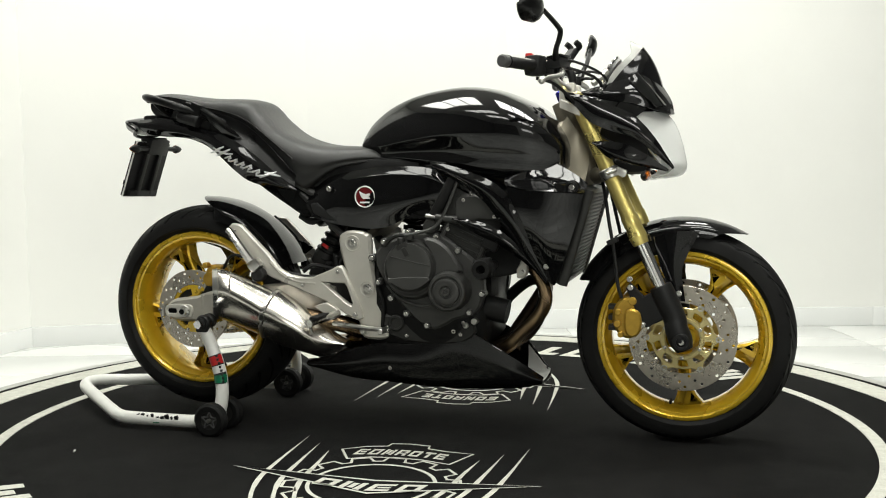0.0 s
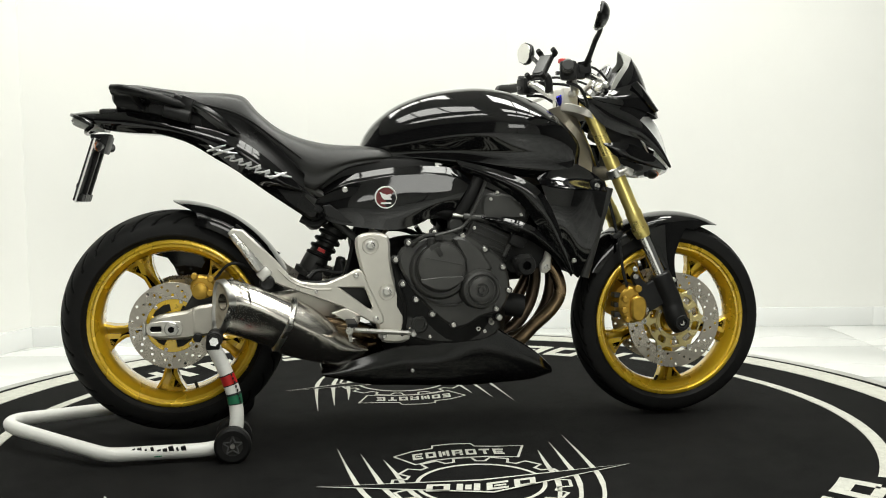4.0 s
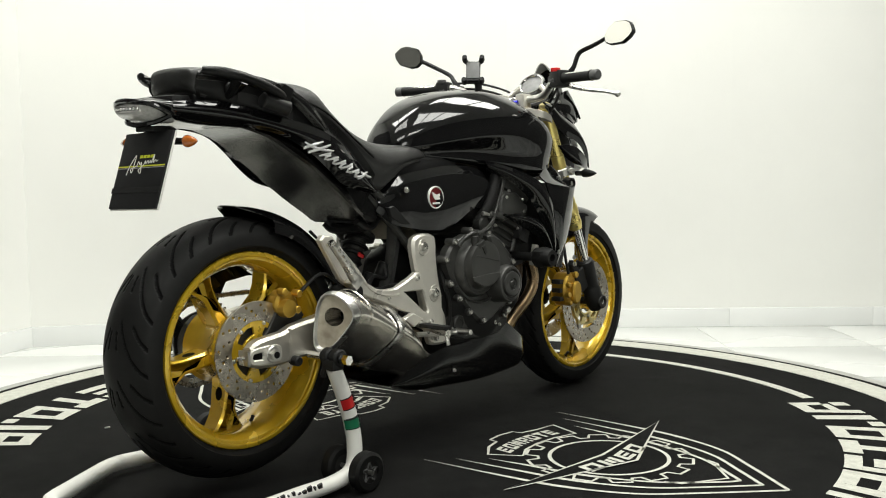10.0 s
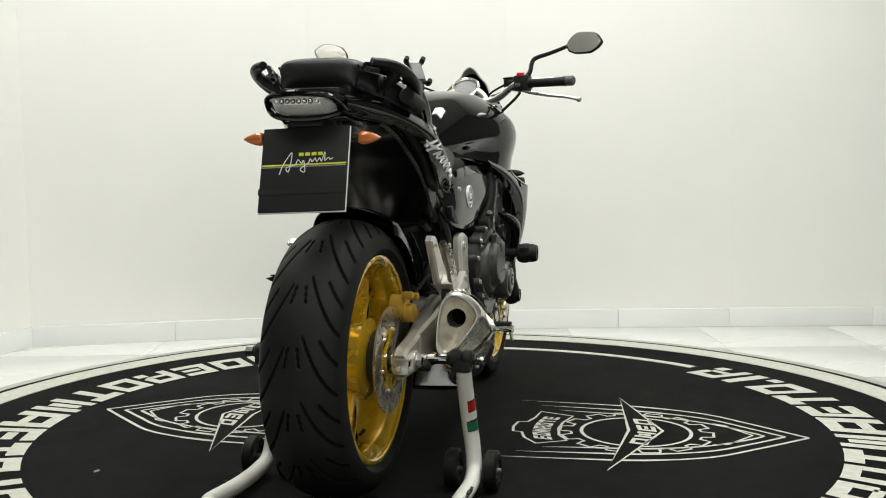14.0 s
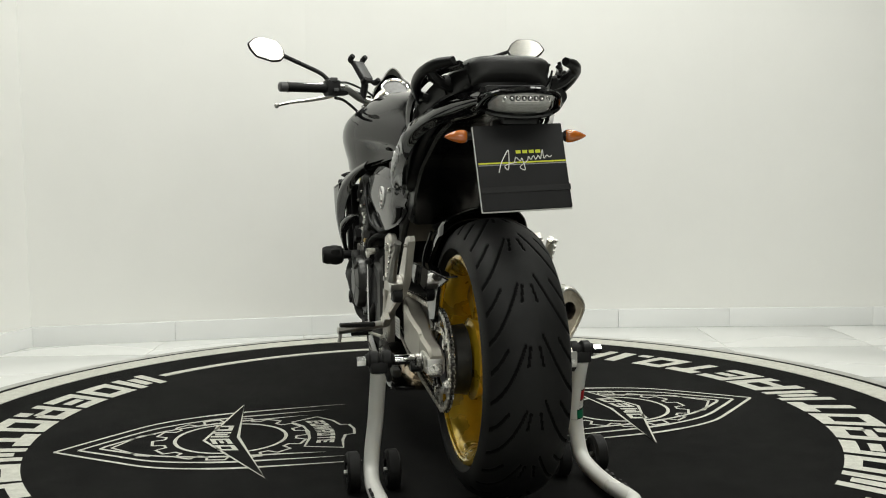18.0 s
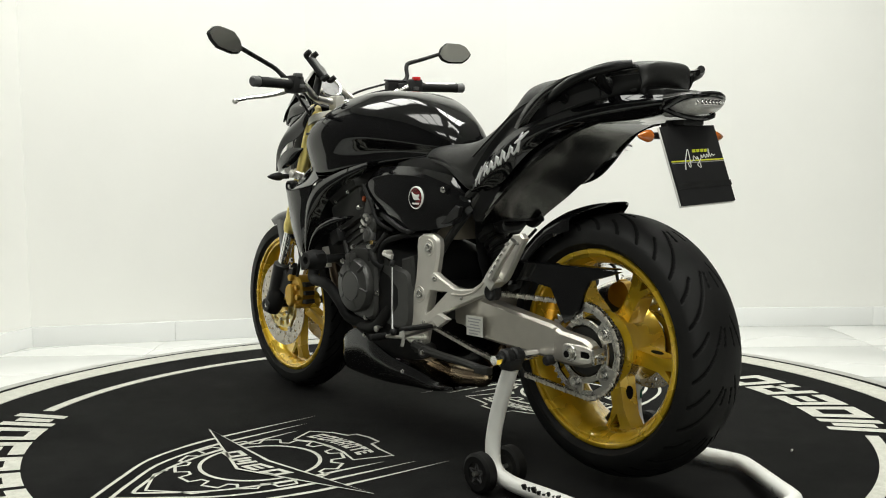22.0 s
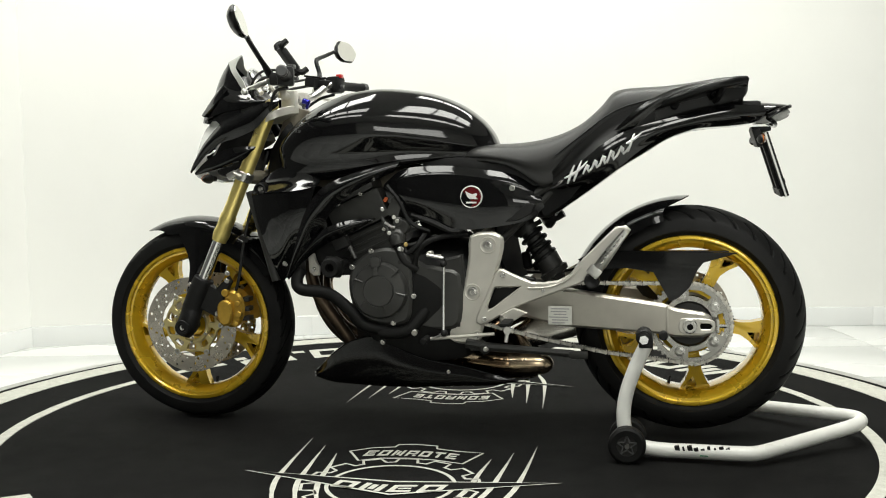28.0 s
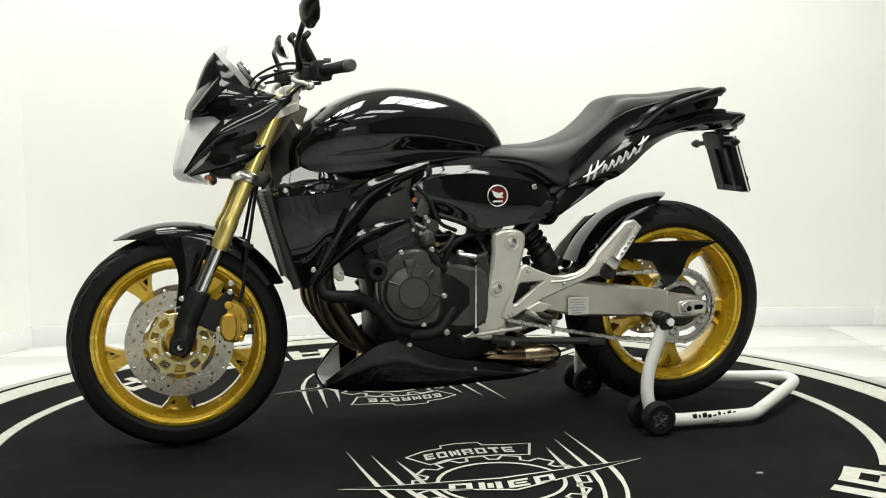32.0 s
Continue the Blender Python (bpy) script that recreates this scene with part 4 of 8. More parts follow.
    st = [(-0.856, 0.940, 0.062, 0.918, 0.888), (-0.845, 0.946, 0.076, 0.918, 0.882), (-0.79, 0.940, 0.090, 0.912, 0.872), (-0.72, 0.925, 0.096, 0.900, 0.860), (-0.62, 0.905, 0.116, 0.878, 0.84), (-0.54, 0.87, 0.120, 0.84, 0.81), (-0.46, 0.80, 0.122, 0.775, 0.74), (-0.40, 0.745, 0.12, 0.73, 0.70)]
    loft(bm, [half_ring(*s, sq=0.9) for s in st], 4, smooth_ring=3)
    part("seat_base", bm, SATIN, BIKE, "black plastic base under the seat", angle=60)
    bm = B()
    st = [(-0.80, 0.925, 0.084, 0.90, 0.86), (-0.70, 0.922, 0.122, 0.893, 0.85), (-0.60, 0.900, 0.140, 0.868, 0.82), (-0.52, 0.862, 0.146, 0.826, 0.775), (-0.45, 0.795, 0.146, 0.765, 0.72), (-0.39, 0.735, 0.138, 0.715, 0.69)]
    loft(bm, [half_ring(*s, sq=0.9) for s in st], 4, smooth_ring=3)
    part("seat_skirt", bm, SATIN, BIKE, "satin black trim between seat and tail", angle=60)
    bm = B()
    box(bm, (0, -0.17, 0.735), (0.23, 0.34, 0.085), None, 0.02)
    part("inner_cover", bm, PLASTIC, BIKE, "black plastic cover under tank and seat")
    # tail: deck and flanks
    bm = B()
    st = [(-0.982, 0.9005, 0.030, 0.8985, 0.8965), (-0.970, 0.9045, 0.054, 0.899, 0.894), (-0.945, 0.908, 0.068, 0.897, 0.888), (-0.915, 0.911, 0.078, 0.892, 0.874), (-0.88, 0.911, 0.088, 0.888, 0.858), (-0.82, 0.910, 0.098, 0.885, 0.850), (-0.74, 0.902, 0.110, 0.878, 0.845), (-0.66, 0.885, 0.118, 0.862, 0.832), (-0.60, 0.86, 0.12, 0.84, 0.81)]
    loft(bm, [half_ring(*s, sq=0.85) for s in st], 4, smooth_ring=3)
    part("tail_deck", bm, GLOSS, BIKE, "gloss black tail cowl", angle=60)
    for s in (1, -1):
        bm = B()
        up = [(0.075, -0.905, 0.900), (0.104, -0.80, 0.902), (0.138, -0.69, 0.876), (0.163, -0.577, 0.846), (0.171, -0.50, 0.808), (0.164, -0.41, 0.733), (0.148, -0.358, 0.690)]
        mid = [(0.084, -0.912, 0.884), (0.116, -0.80, 0.874), (0.148, -0.69, 0.850), (0.176, -0.577, 0.815), (0.183, -0.50, 0.768), (0.174, -0.425, 0.712), (0.152, -0.362, 0.687)]
        low = [(0.075, -0.895, 0.864), (0.102, -0.80, 0.850), (0.134, -0.68, 0.834), (0.158, -0.60, 0.793), (0.168, -0.545, 0.749), (0.162, -0.49, 0.711), (0.148, -0.39, 0.688)]
        sheet(bm, [up, mid, low], 30, 6, 0.004, s < 0)
        flank = part("tail_flank", bm, GLOSS, BIKE, "gloss black tail side panel", angle=50)
        bm = B()
        rail = [(0.058, -0.835, 0.930), (0.090, -0.78, 0.930), (0.110, -0.70, 0.922), (0.124, -0.60, 0.908), (0.134, -0.52, 0.876), (0.144, -0.45, 0.822), (0.148, -0.40, 0.772), (0.146, -0.365, 0.734)]
        foot = [(0.060, -0.875, 0.902), (0.100, -0.80, 0.899), (0.128, -0.69, 0.874), (0.151, -0.577, 0.842), (0.159, -0.50, 0.804), (0.158, -0.44, 0.756), (0.155, -0.41, 0.730), (0.147, -0.365, 0.698)]
        waist = [((a[0] + b[0]) / 2 - 0.008, (a[1] + b[1]) / 2, (a[2] + b[2]) / 2) for a, b in zip(rail, foot)]
        sheet(bm, [rail, waist, foot], 30, 5, 0.004, s < 0)
        part("upper_tail_panel", bm, SATIN, flank, "satin black panel between seat and tail", angle=50)
        bm = B()
        plate(bm, [(-0.50, 0.715), (-0.40, 0.705), (-0.335, 0.690), (-0.318, 0.640), (-0.332, 0.612), (-0.352, 0.610), (-0.392, 0.640), (-0.448, 0.680)], s * 0.098, s * 0.119, 0.008)
        part("inner_side_panel", bm, SATIN, flank, "black plastic inner side panel")
        # swept silver decal strokes on the flank

        skin = BVHTree.FromPolygons([v.co for v in flank.data.vertices], [list(q.vertices) for q in flank.data.polygons])

        def on(y, z):
            hit = skin.ray_cast(Vector((s * 0.5, y, z)), Vector((-s, 0, 0)))[0]
            return hit.x if hit else s * 0.165

        base, aim = (np.array([-0.612, 0.806]), np.array([-0.410, 0.712])) if s > 0 else (np.array([-0.402, 0.712]), np.array([-0.598, 0.812]))
        along = (aim - base) / np.linalg.norm(aim - base)
        rise = np.array([-along[1], along[0]]) * (1 if s > 0 else -1)
        strokes = [[(0.006, -0.012), (0.016, 0.016), (0.022, 0.030)], [(0.026, -0.014), (0.036, 0.012), (0.044, 0.032)], [(-0.006, 0.008), (0.018, 0.006), (0.046, 0.012), (0.064, 0.022)]]
        rng = random.Random(4)
        u = 0.058
        for k in range(5):
            w, h = rng.uniform(0.9, 1.2), rng.uniform(0.75, 1.35)
            strokes.append([(u - 0.004, -0.009 * h), (u + 0.006 * w, 0.013 * h), (u + 0.012 * w, 0.011), (u + 0.009 * w, -0.006 * h), (u + 0.019 * w, -0.007), (u + 0.030 * w, 0.008 * h)])
            u += 0.025 * w
        strokes += [[(0.190, -0.010), (0.198, 0.016), (0.204, 0.030)], [(0.182, 0.014), (0.204, 0.016), (0.226, 0.022)]]
        for line in strokes:
            bm = B()
            pts = [base + along * (u * 0.95 + v * 0.55) + rise * v * 0.85 for u, v in line]
            pts = even(crom(pts, 4), 10)
            rr = [0.0010 + 0.0029 * math.sin(math.pi * (0.12 + 0.8 * i / 9)) for i in range(10)]
            tube(bm, [(on(y, z), y, z) for y, z in pts], rr, 6, smooth=False)
            part("decal_stroke", bm, DECAL, flank, "silver brush stroke")
    # undertail
    bm = B()
    st = [(-0.885, 0.872, 0.072, 0.866), (-0.80, 0.872, 0.090, 0.858), (-0.68, 0.856, 0.108, 0.826), (-0.60, 0.826, 0.120, 0.780), (-0.545, 0.790, 0.126, 0.746), (-0.49, 0.752, 0.127, 0.706), (-0.44, 0.722, 0.124, 0.670), (-0.385, 0.694, 0.116, 0.632), (-0.348, 0.682, 0.108, 0.606)]
    rings = []
    for y, zt, w, zb in st:
        rings.append([(-w, y, zb + 0.006), (-w + 0.006, y, zb), (0, y, zb - 0.001), (w - 0.006, y, zb), (w, y, zb + 0.006), (w * 0.9, y + 0.01, zt), (0, y + 0.01, zt), (-w * 0.9, y + 0.01, zt)])
    loft(bm, rings, 4)
    und = part("undertail", bm, TRAY, BIKE, "flat gloss black undertail tray", angle=35)
    bm = B()
    box(bm, (0.02, -0.335, 0.655), (0.13, 0.05, 0.10), None, 0.012)
    part("battery_tray", bm, PLASTIC, und)
    bm = B()
    tube(bm, [(-0.05, -0.355, 0.607), (-0.03, -0.345, 0.590), (0.03, -0.335, 0.590), (0.06, -0.325, 0.600)], 0.014, 8)
    tube(bm, [(0.085, -0.375, 0.612), (0.09, -0.335, 0.595), (0.08, -0.29, 0.62)], 0.010, 8)
    part("wiring", bm, PLASTIC, und)
    # tail lamp
    bm = B()
    loft(bm, [[(x, y, z) for x, z in ((-w * 0.95, zb + 0.014), (-w * 0.78, zb + 0.002), (0, zb), (w * 0.78, zb + 0.002), (w * 0.95, zb + 0.014), (w, zt - 0.006), (0, zt), (-w, zt - 0.006))] for y, w, zb, zt in ((-0.890, 0.064, 0.853, 0.884), (-0.940, 0.060, 0.858, 0.893), (-0.966, 0.054, 0.868, 0.896), (-0.973, 0.048, 0.872, 0.894))], 2, smooth_ring=2)
    tl = part("tail_lamp", bm, TAIL_LENS, BIKE, "clear tail lamp with a row of round diodes")
    for k in range(8):
        x = -0.042 + 0.012 * k
        bm = B()
        y = -0.9735 + 1.4 * x * x
        cyl(bm, (x, y + 0.004, 0.8835), (x, y - 0.0012, 0.8835), 0.0053, 16)
        part("diode_cup", bm, INK, tl, "dark diode cup")
        bm = B()
        bmesh.ops.create_uvsphere(bm, u_segments=10, v_segments=6, radius=0.0040, matrix=pose(x, y - 0.0008, 0.8835))
        part("diode", bm, CHROME, tl)
        bm = B()
        box(bm, (x, y + 0.003, 0.8835), (0.0122, 0.006, 0.0135))
        part("reflector", bm, OFFWHITE, tl, "pale reflector behind a diode")
    bm = B()
    box(bm, (0, -0.872, 0.900), (0.130, 0.06, 0.030), None, 0.010)
    part("tail_cover", bm, PLASTIC, BIKE, "black cover between seat and tail lamp")
    bm = B()
    tube(bm, [(-0.082, -0.915, 0.870), (-0.070, -0.952, 0.890), (-0.034, -0.974, 0.8985), (0, -0.979, 0.9005), (0.034, -0.974, 0.8985), (0.070, -0.952, 0.890), (0.082, -0.915, 0.870)], 0.0055, 8)
    tube(bm, [(-0.082, -0.915, 0.870), (-0.056, -0.936, 0.856), (0, -0.942, 0.850), (0.056, -0.936, 0.856), (0.082, -0.915, 0.870)], 0.0058, 8)
    part("lamp_surround", bm, GLOSS, tl)
    # plate carrier and the dark board on it
    tilt = 18.6
    m = pose(0.0, -0.939, 0.751, -tilt, -1.9, 0)
    mm = m.to_3x3()

    def onboard(x, y, z):
        return m @ Vector((x, y, z))

    bm = B()
    box(bm, m.translation, (0.182, 0.011, 0.175), mm, 0.002)
    board = part("plate_board", bm, CARD, BIKE, "black card board with a printed line and pale marks")
    bm = B()
    box(bm, onboard(0, 0.0025, -0.001), (0.1845, 0.005, 0.177), mm, 0.001)
    part("board_edge", bm, OFFWHITE, board, "white paper edge")
    bm = B()
    box(bm, onboard(0, -0.0058, -0.046), (0.1845, 0.002, 0.012), mm)
    part("board_band", bm, PLASTIC, board, "black elastic band")
    bm = B()
    box(bm, onboard(0, -0.0058, 0.0085), (0.179, 0.001, 0.003), mm)
    part("board_line", bm, LIME, board, "lime line")
    bm = B()
    box(bm, onboard(0, -0.0058, 0.0045), (0.179, 0.001, 0.0018), mm)
    part("board_line", bm, GREYLINE, board, "grey line")
    bm = B()
    for i in range(4):
        box(bm, onboard(-0.006 + 0.0135 * i, -0.0058, 0.0300), (0.010, 0.001, 0.0065), mm)
    part("board_marks", bm, LIME, board, "lime block marks")
    bm = B()
    sw = [(-0.05, -0.018), (-0.044, 0.0), (-0.034, 0.017), (-0.026, 0.027), (-0.027, 0.005), (-0.031, -0.013), (-0.036, -0.004), (-0.012, 0.002)]
    tube(bm, [onboard(x, -0.0062, z + 0.007) for x, z in sw], 0.0011, 5, 4)
    sw = [(-0.016, 0.003), (-0.012, 0.012), (-0.004, 0.004), (0.0, 0.010), (0.004, -0.014), (-0.006, -0.008), (0.010, 0.004), (0.014, 0.013), (0.018, 0.006), (0.024, 0.014), (0.028, 0.006), (0.034, 0.014), (0.038, 0.007), (0.044, 0.026), (0.045, 0.008), (0.052, 0.014), (0.056, 0.010), (0.062, 0.013)]
    tube(bm, [onboard(x, -0.0062, z + 0.007) for x, z in sw], 0.0010, 5, 4)
    part("board_script", bm, OFFWHITE, board, "pale looping script stroke")
    bm = B()
    box(bm, (0, -0.905, 0.842), (0.07, 0.05, 0.012), bev=0.003)
    box(bm, (0, -0.896, 0.820), (0.10, 0.02, 0.05), mm, 0.004)
    box(bm, (0.03, -0.929, 0.748), (0.018, 0.010, 0.165), mm, 0.002)
    box(bm, (-0.04, -0.929, 0.748), (0.018, 0.010, 0.165), mm, 0.002)
    box(bm, (0, -0.954, 0.676), (0.15, 0.010, 0.02), mm, 0.002)
    part("plate_carrier", bm, PLASTIC, BIKE, "black plastic plate carrier", angle=30)
    for s in (1, -1):
        bm = B()
        tube(bm, [(s * 0.03, -0.90, 0.815), (s * 0.103, -0.895, 0.813)], 0.0075, 8)
        ind = part("rear_indicator", bm, PLASTIC, BIKE, "rear indicator with an amber lens")
        bm = B()
        loft(bm, [[(s * x, -0.897 + r * 0.8 * math.cos(a), 0.813 + r * math.sin(a)) for a in [2 * math.pi * k / 12 for k in range(12)]] for x, r in ((0.100, 0.009), (0.106, 0.0125), (0.120, 0.0118), (0.137, 0.0064), (0.146, 0.0012))], 2)
        part("indicator_shell", bm, PLASTIC, ind)
        bm = B()
        loft(bm, [[(s * x, -0.8985 + r * 0.85 * math.cos(a), 0.813 + r * 1.02 * math.sin(a)) for a in [math.pi * (0.5 + k / 10) for k in range(11)]] for x, r in ((0.103, 0.010), (0.108, 0.0130), (0.120, 0.0123), (0.137, 0.0068), (0.147, 0.0014))], 2)
        part("indicator_lens", bm, AMBER, ind, "amber lens")
    # grab rails
    for s in (1, -1):
        bm = B()
        tube(bm, [(s * 0.118, -0.585, 0.882), (s * 0.142, -0.63, 0.900), (s * 0.166, -0.70, 0.925), (s * 0.168, -0.77, 0.947), (s * 0.150, -0.825, 0.960), (s * 0.118, -0.858, 0.966)], [0.008, 0.010, 0.0115, 0.0115, 0.012, 0.009], 10)
        tube(bm, [(s * 0.10, -0.78, 0.915), (s * 0.135, -0.79, 0.930), (s * 0.158, -0.80, 0.952)], 0.011, 8)
        tube(bm, [(s * 0.10, -0.67, 0.89), (s * 0.15, -0.68, 0.905)], 0.011, 8)
        rail = part("grab_rail", bm, SATIN, BIKE, "black pillion grab rail")
        bm = B()
        tube(bm, [(s * 0.150, -0.775, 0.945), (s * 0.122, -0.775, 0.930), (s * 0.080, -0.760, 0.922)], 0.013, 10, 4)
        part("rail_bridge", bm, GLOSS, rail, "gloss black bridge from rail to seat")
        bm = B()
        sheet(bm, [[(0.106, -0.862, 0.966), (0.129, -0.80, 0.966), (0.149, -0.72, 0.955), (0.160, -0.65, 0.933), (0.163, -0.59, 0.900), (0.159, -0.548, 0.862), (0.153, -0.528, 0.842)],
                   [(0.108, -0.864, 0.957), (0.133, -0.80, 0.954), (0.154, -0.72, 0.942), (0.166, -0.65, 0.919), (0.168, -0.598, 0.886), (0.163, -0.560, 0.854), (0.155, -0.542, 0.838)],
                   [(0.100, -0.862, 0.949), (0.126, -0.80, 0.943), (0.146, -0.72, 0.930), (0.158, -0.65, 0.906), (0.161, -0.607, 0.873), (0.157, -0.574, 0.846), (0.151, -0.556, 0.834)]], 30, 4, 0.008, s < 0)
        part("rail_blade", bm, TRAY, rail, "smooth black blade of the grab rail", angle=60)
        bm = B()
        sheet(bm, [[(0.092, -0.856, 0.948), (0.112, -0.79, 0.944), (0.130, -0.71, 0.929), (0.144, -0.63, 0.897), (0.150, -0.56, 0.850)],
                   [(0.086, -0.856, 0.926), (0.108, -0.79, 0.920), (0.127, -0.71, 0.903), (0.143, -0.63, 0.874), (0.150, -0.56, 0.842)],
                   [(0.072, -0.840, 0.902), (0.098, -0.79, 0.896), (0.120, -0.71, 0.880), (0.141, -0.63, 0.856), (0.150, -0.56, 0.834)]], 24, 5, 0.004, s < 0)
        side = part("pillion_panel", bm, SATIN, rail, "satin black panel under the pillion seat", angle=60)
        bm = B()
        lathe(bm, [(s * 0.110, 0.0150), (s * 0.122, 0.0145), (s * 0.124, 0.0115), (s * 0.121, 0.0090), (s * 0.121, 0.0)], -0.782, 0.929, 22, close=False)
        part("rubber_grommet", bm, RUBBER, side, "black rubber grommet")
        bolt(side, s * 0.1205, -0.782, 0.929, BOLT_M)
        bm = B()
        sheet(bm, [[(0.119, -0.765, 0.925), (0.134, -0.70, 0.910), (0.146, -0.63, 0.885)], [(0.1145, -0.765, 0.902), (0.1295, -0.70, 0.886), (0.1445, -0.63, 0.864)]], 12, 3, 0.004, s < 0)
        part("panel_plate", bm, PLASTIC, side, "dull black inset plate")
        if s > 0:
            bm = B()
            cyl(bm, (0.150, -0.724, 0.906), (0.158, -0.655, 0.887), 0.0185, 18, 0.003)
            part("rail_sleeve", bm, PLASTIC, rail, "black rubber sleeve on the rail")
            bm = B()
            box(bm, (0.154, -0.684, 0.930), (0.024, 0.034, 0.026), pose(0, 0, 0, -22, 12, 0).to_3x3(), 0.008)
            box(bm, (0.160, -0.665, 0.922), (0.016, 0.034, 0.036), pose(0, 0, 0, -22, 0, 0).to_3x3(), 0.005)
            part("rail_clamp", bm, SATIN, rail, "black strap clamp round the rail")
    # side covers with badges
    for s in (1, -1):
        bm = B()
        up = [(0.110, -0.332, 0.680), (0.120, -0.27, 0.722), (0.129, -0.20, 0.739), (0.138, -0.10, 0.752), (0.143, -0.01, 0.752), (0.146, 0.05, 0.742), (0.150, 0.095, 0.706)]
        m0 = [(x + 0.0150 - 0.005 * (n in (0, 6)), y, z - 0.0205 + 0.012 * (n in (0, 6))) for n, (x, y, z) in enumerate(up)]
        m1 = [(x + 0.0175 - 0.005 * (n in (0, 6)), y, z - 0.031 + 0.016 * (n in (0, 6))) for n, (x, y, z) in enumerate(up)]
        m2 = [(0.128, -0.336, 0.655), (0.150, -0.26, 0.652), (0.156, -0.18, 0.650), (0.161, -0.10, 0.652), (0.166, -0.02, 0.662), (0.167, 0.040, 0.672), (0.163, 0.090, 0.684)]
        low = [(0.122, -0.340, 0.640), (0.138, -0.302, 0.607), (0.147, -0.215, 0.588), (0.150, -0.128, 0.580), (0.152, -0.075, 0.589), (0.155, -0.028, 0.612), (0.157, 0.006, 0.630), (0.158, 0.062, 0.640), (0.159, 0.086, 0.658)]
        sheet(bm, [up, m0, m1, m2, low], 34, 5, 0.004, s < 0)
        cover = part("side_cover", bm, GLOSS, BIKE, "gloss black side cover", angle=50)
        bm = B()
        plate(bm, [(-0.234, 0.600), (-0.268, 0.630), (-0.298, 0.652), (-0.317, 0.648), (-0.308, 0.622), (-0.27, 0.604)], s * 0.134, s * 0.1470, 0.002)
        part("vent", bm, PLASTIC, cover, "dull black vent")
        bolt(cover, s * 0.151, -0.257, 0.692, BOLT_M)
        bm = B()
        lathe(bm, [(s * 0.150, 0.0305), (s * 0.1585, 0.0305), (s * 0.1600, 0.0290), (s * 0.1590, 0.0270), (s * 0.150, 0.0270)], -0.147, 0.669, 40)
        badge = part("badge", bm, OFFWHITE, cover, "round badge with a bright rim")
        bm = B()
        lathe(bm, [(s * 0.152, 0.0), (s * 0.152, 0.0272), (s * 0.1578, 0.0272), (s * 0.1580, 0.0)], -0.147, 0.669, 40, close=False)
        part("badge_field", bm, BADGE_RED, badge, "dark red badge field")
        bm = B()
        d = -s
        wing = [(-0.017, -0.008), (-0.012, -0.001), (-0.016, 0.003), (-0.014, 0.008), (-0.003, 0.005), (0.008, 0.009), (0.017, 0.014), (0.013, 0.003), (0.010, -0.003), (0.004, -0.008)]
        plate(bm, [(-0.147 + d * u, 0.671 + v) for u, v in wing], s * 0.1575, s * 0.1598, 0.0004)
        box(bm, (s * 0.1585, -0.147, 0.6535), (0.003, 0.028, 0.0045))
        part("badge_wing", bm, OFFWHITE, badge, "pale wing shape")
    # radiator shrouds: front wedge with shelf, swept blade, lower spike
    for s in (1, -1):
        bm = B()
        sheet(bm, [[(0.190, 0.467, 0.676), (0.196, 0.448, 0.60), (0.192, 0.418, 0.51), (0.176, 0.390, 0.436)],
                   [(0.218, 0.426, 0.680), (0.214, 0.408, 0.60), (0.202, 0.392, 0.51), (0.180, 0.384, 0.438)],
                   [(0.231, 0.36, 0.684), (0.227, 0.355, 0.60), (0.211, 0.363, 0.52), (0.182, 0.376, 0.444)],
                   [(0.224, 0.270, 0.698), (0.226, 0.295, 0.63), (0.210, 0.330, 0.53), (0.180, 0.370, 0.450)]], 18, 5, 0.004, s < 0)
        shroud = part("radiator_shroud", bm, GLOSS, BIKE, "gloss black radiator shroud", angle=40)
        bm = B()
        sheet(bm, [[(0.152, 0.472, 0.704), (0.150, 0.425, 0.737), (0.150, 0.378, 0.757), (0.176, 0.33, 0.744), (0.205, 0.262, 0.720)],
                   [(0.176, 0.470, 0.686), (0.180, 0.424, 0.704), (0.186, 0.37, 0.717), (0.202, 0.32, 0.716), (0.216, 0.264, 0.710)],
                   [(0.191, 0.468, 0.679), (0.219, 0.427, 0.683), (0.232, 0.36, 0.687), (0.232, 0.312, 0.692), (0.225, 0.268, 0.701)]], 22, 5, 0.004, s < 0)
        part("shroud_shelf", bm, GLOSS, shroud, "black upper shelf of the shroud")
        bm = B()
        lathe(bm, [(s * 0.180, 0.019), (s * 0.205, 0.017), (s * 0.207, 0.013), (s * 0.198, 0.011), (s * 0.192, 0.0)], 0.437, 0.694, 20, close=False)
        part("shroud_intake", bm, SATIN, shroud)
        bolt(shroud, s * 0.197, 0.437, 0.694, BOLT_M)
        bm = B()
        sheet(bm, [[(0.168, 0.045, 0.768), (0.196, 0.15, 0.742), (0.220, 0.245, 0.702), (0.228, 0.295, 0.640), (0.214, 0.335, 0.545), (0.184, 0.372, 0.452)],
                   [(0.176, 0.055, 0.752), (0.206, 0.145, 0.722), (0.226, 0.23, 0.678), (0.232, 0.28, 0.615), (0.216, 0.325, 0.530), (0.185, 0.370, 0.448)],
                   [(0.162, 0.065, 0.738), (0.188, 0.13, 0.708), (0.206, 0.205, 0.658), (0.212, 0.255, 0.595), (0.203, 0.31, 0.518), (0.180, 0.366, 0.445)]], 30, 4, 0.004, s < 0)
        part("shroud_blade", bm, GLOSS, shroud, "swept black blade")
        bm = B()
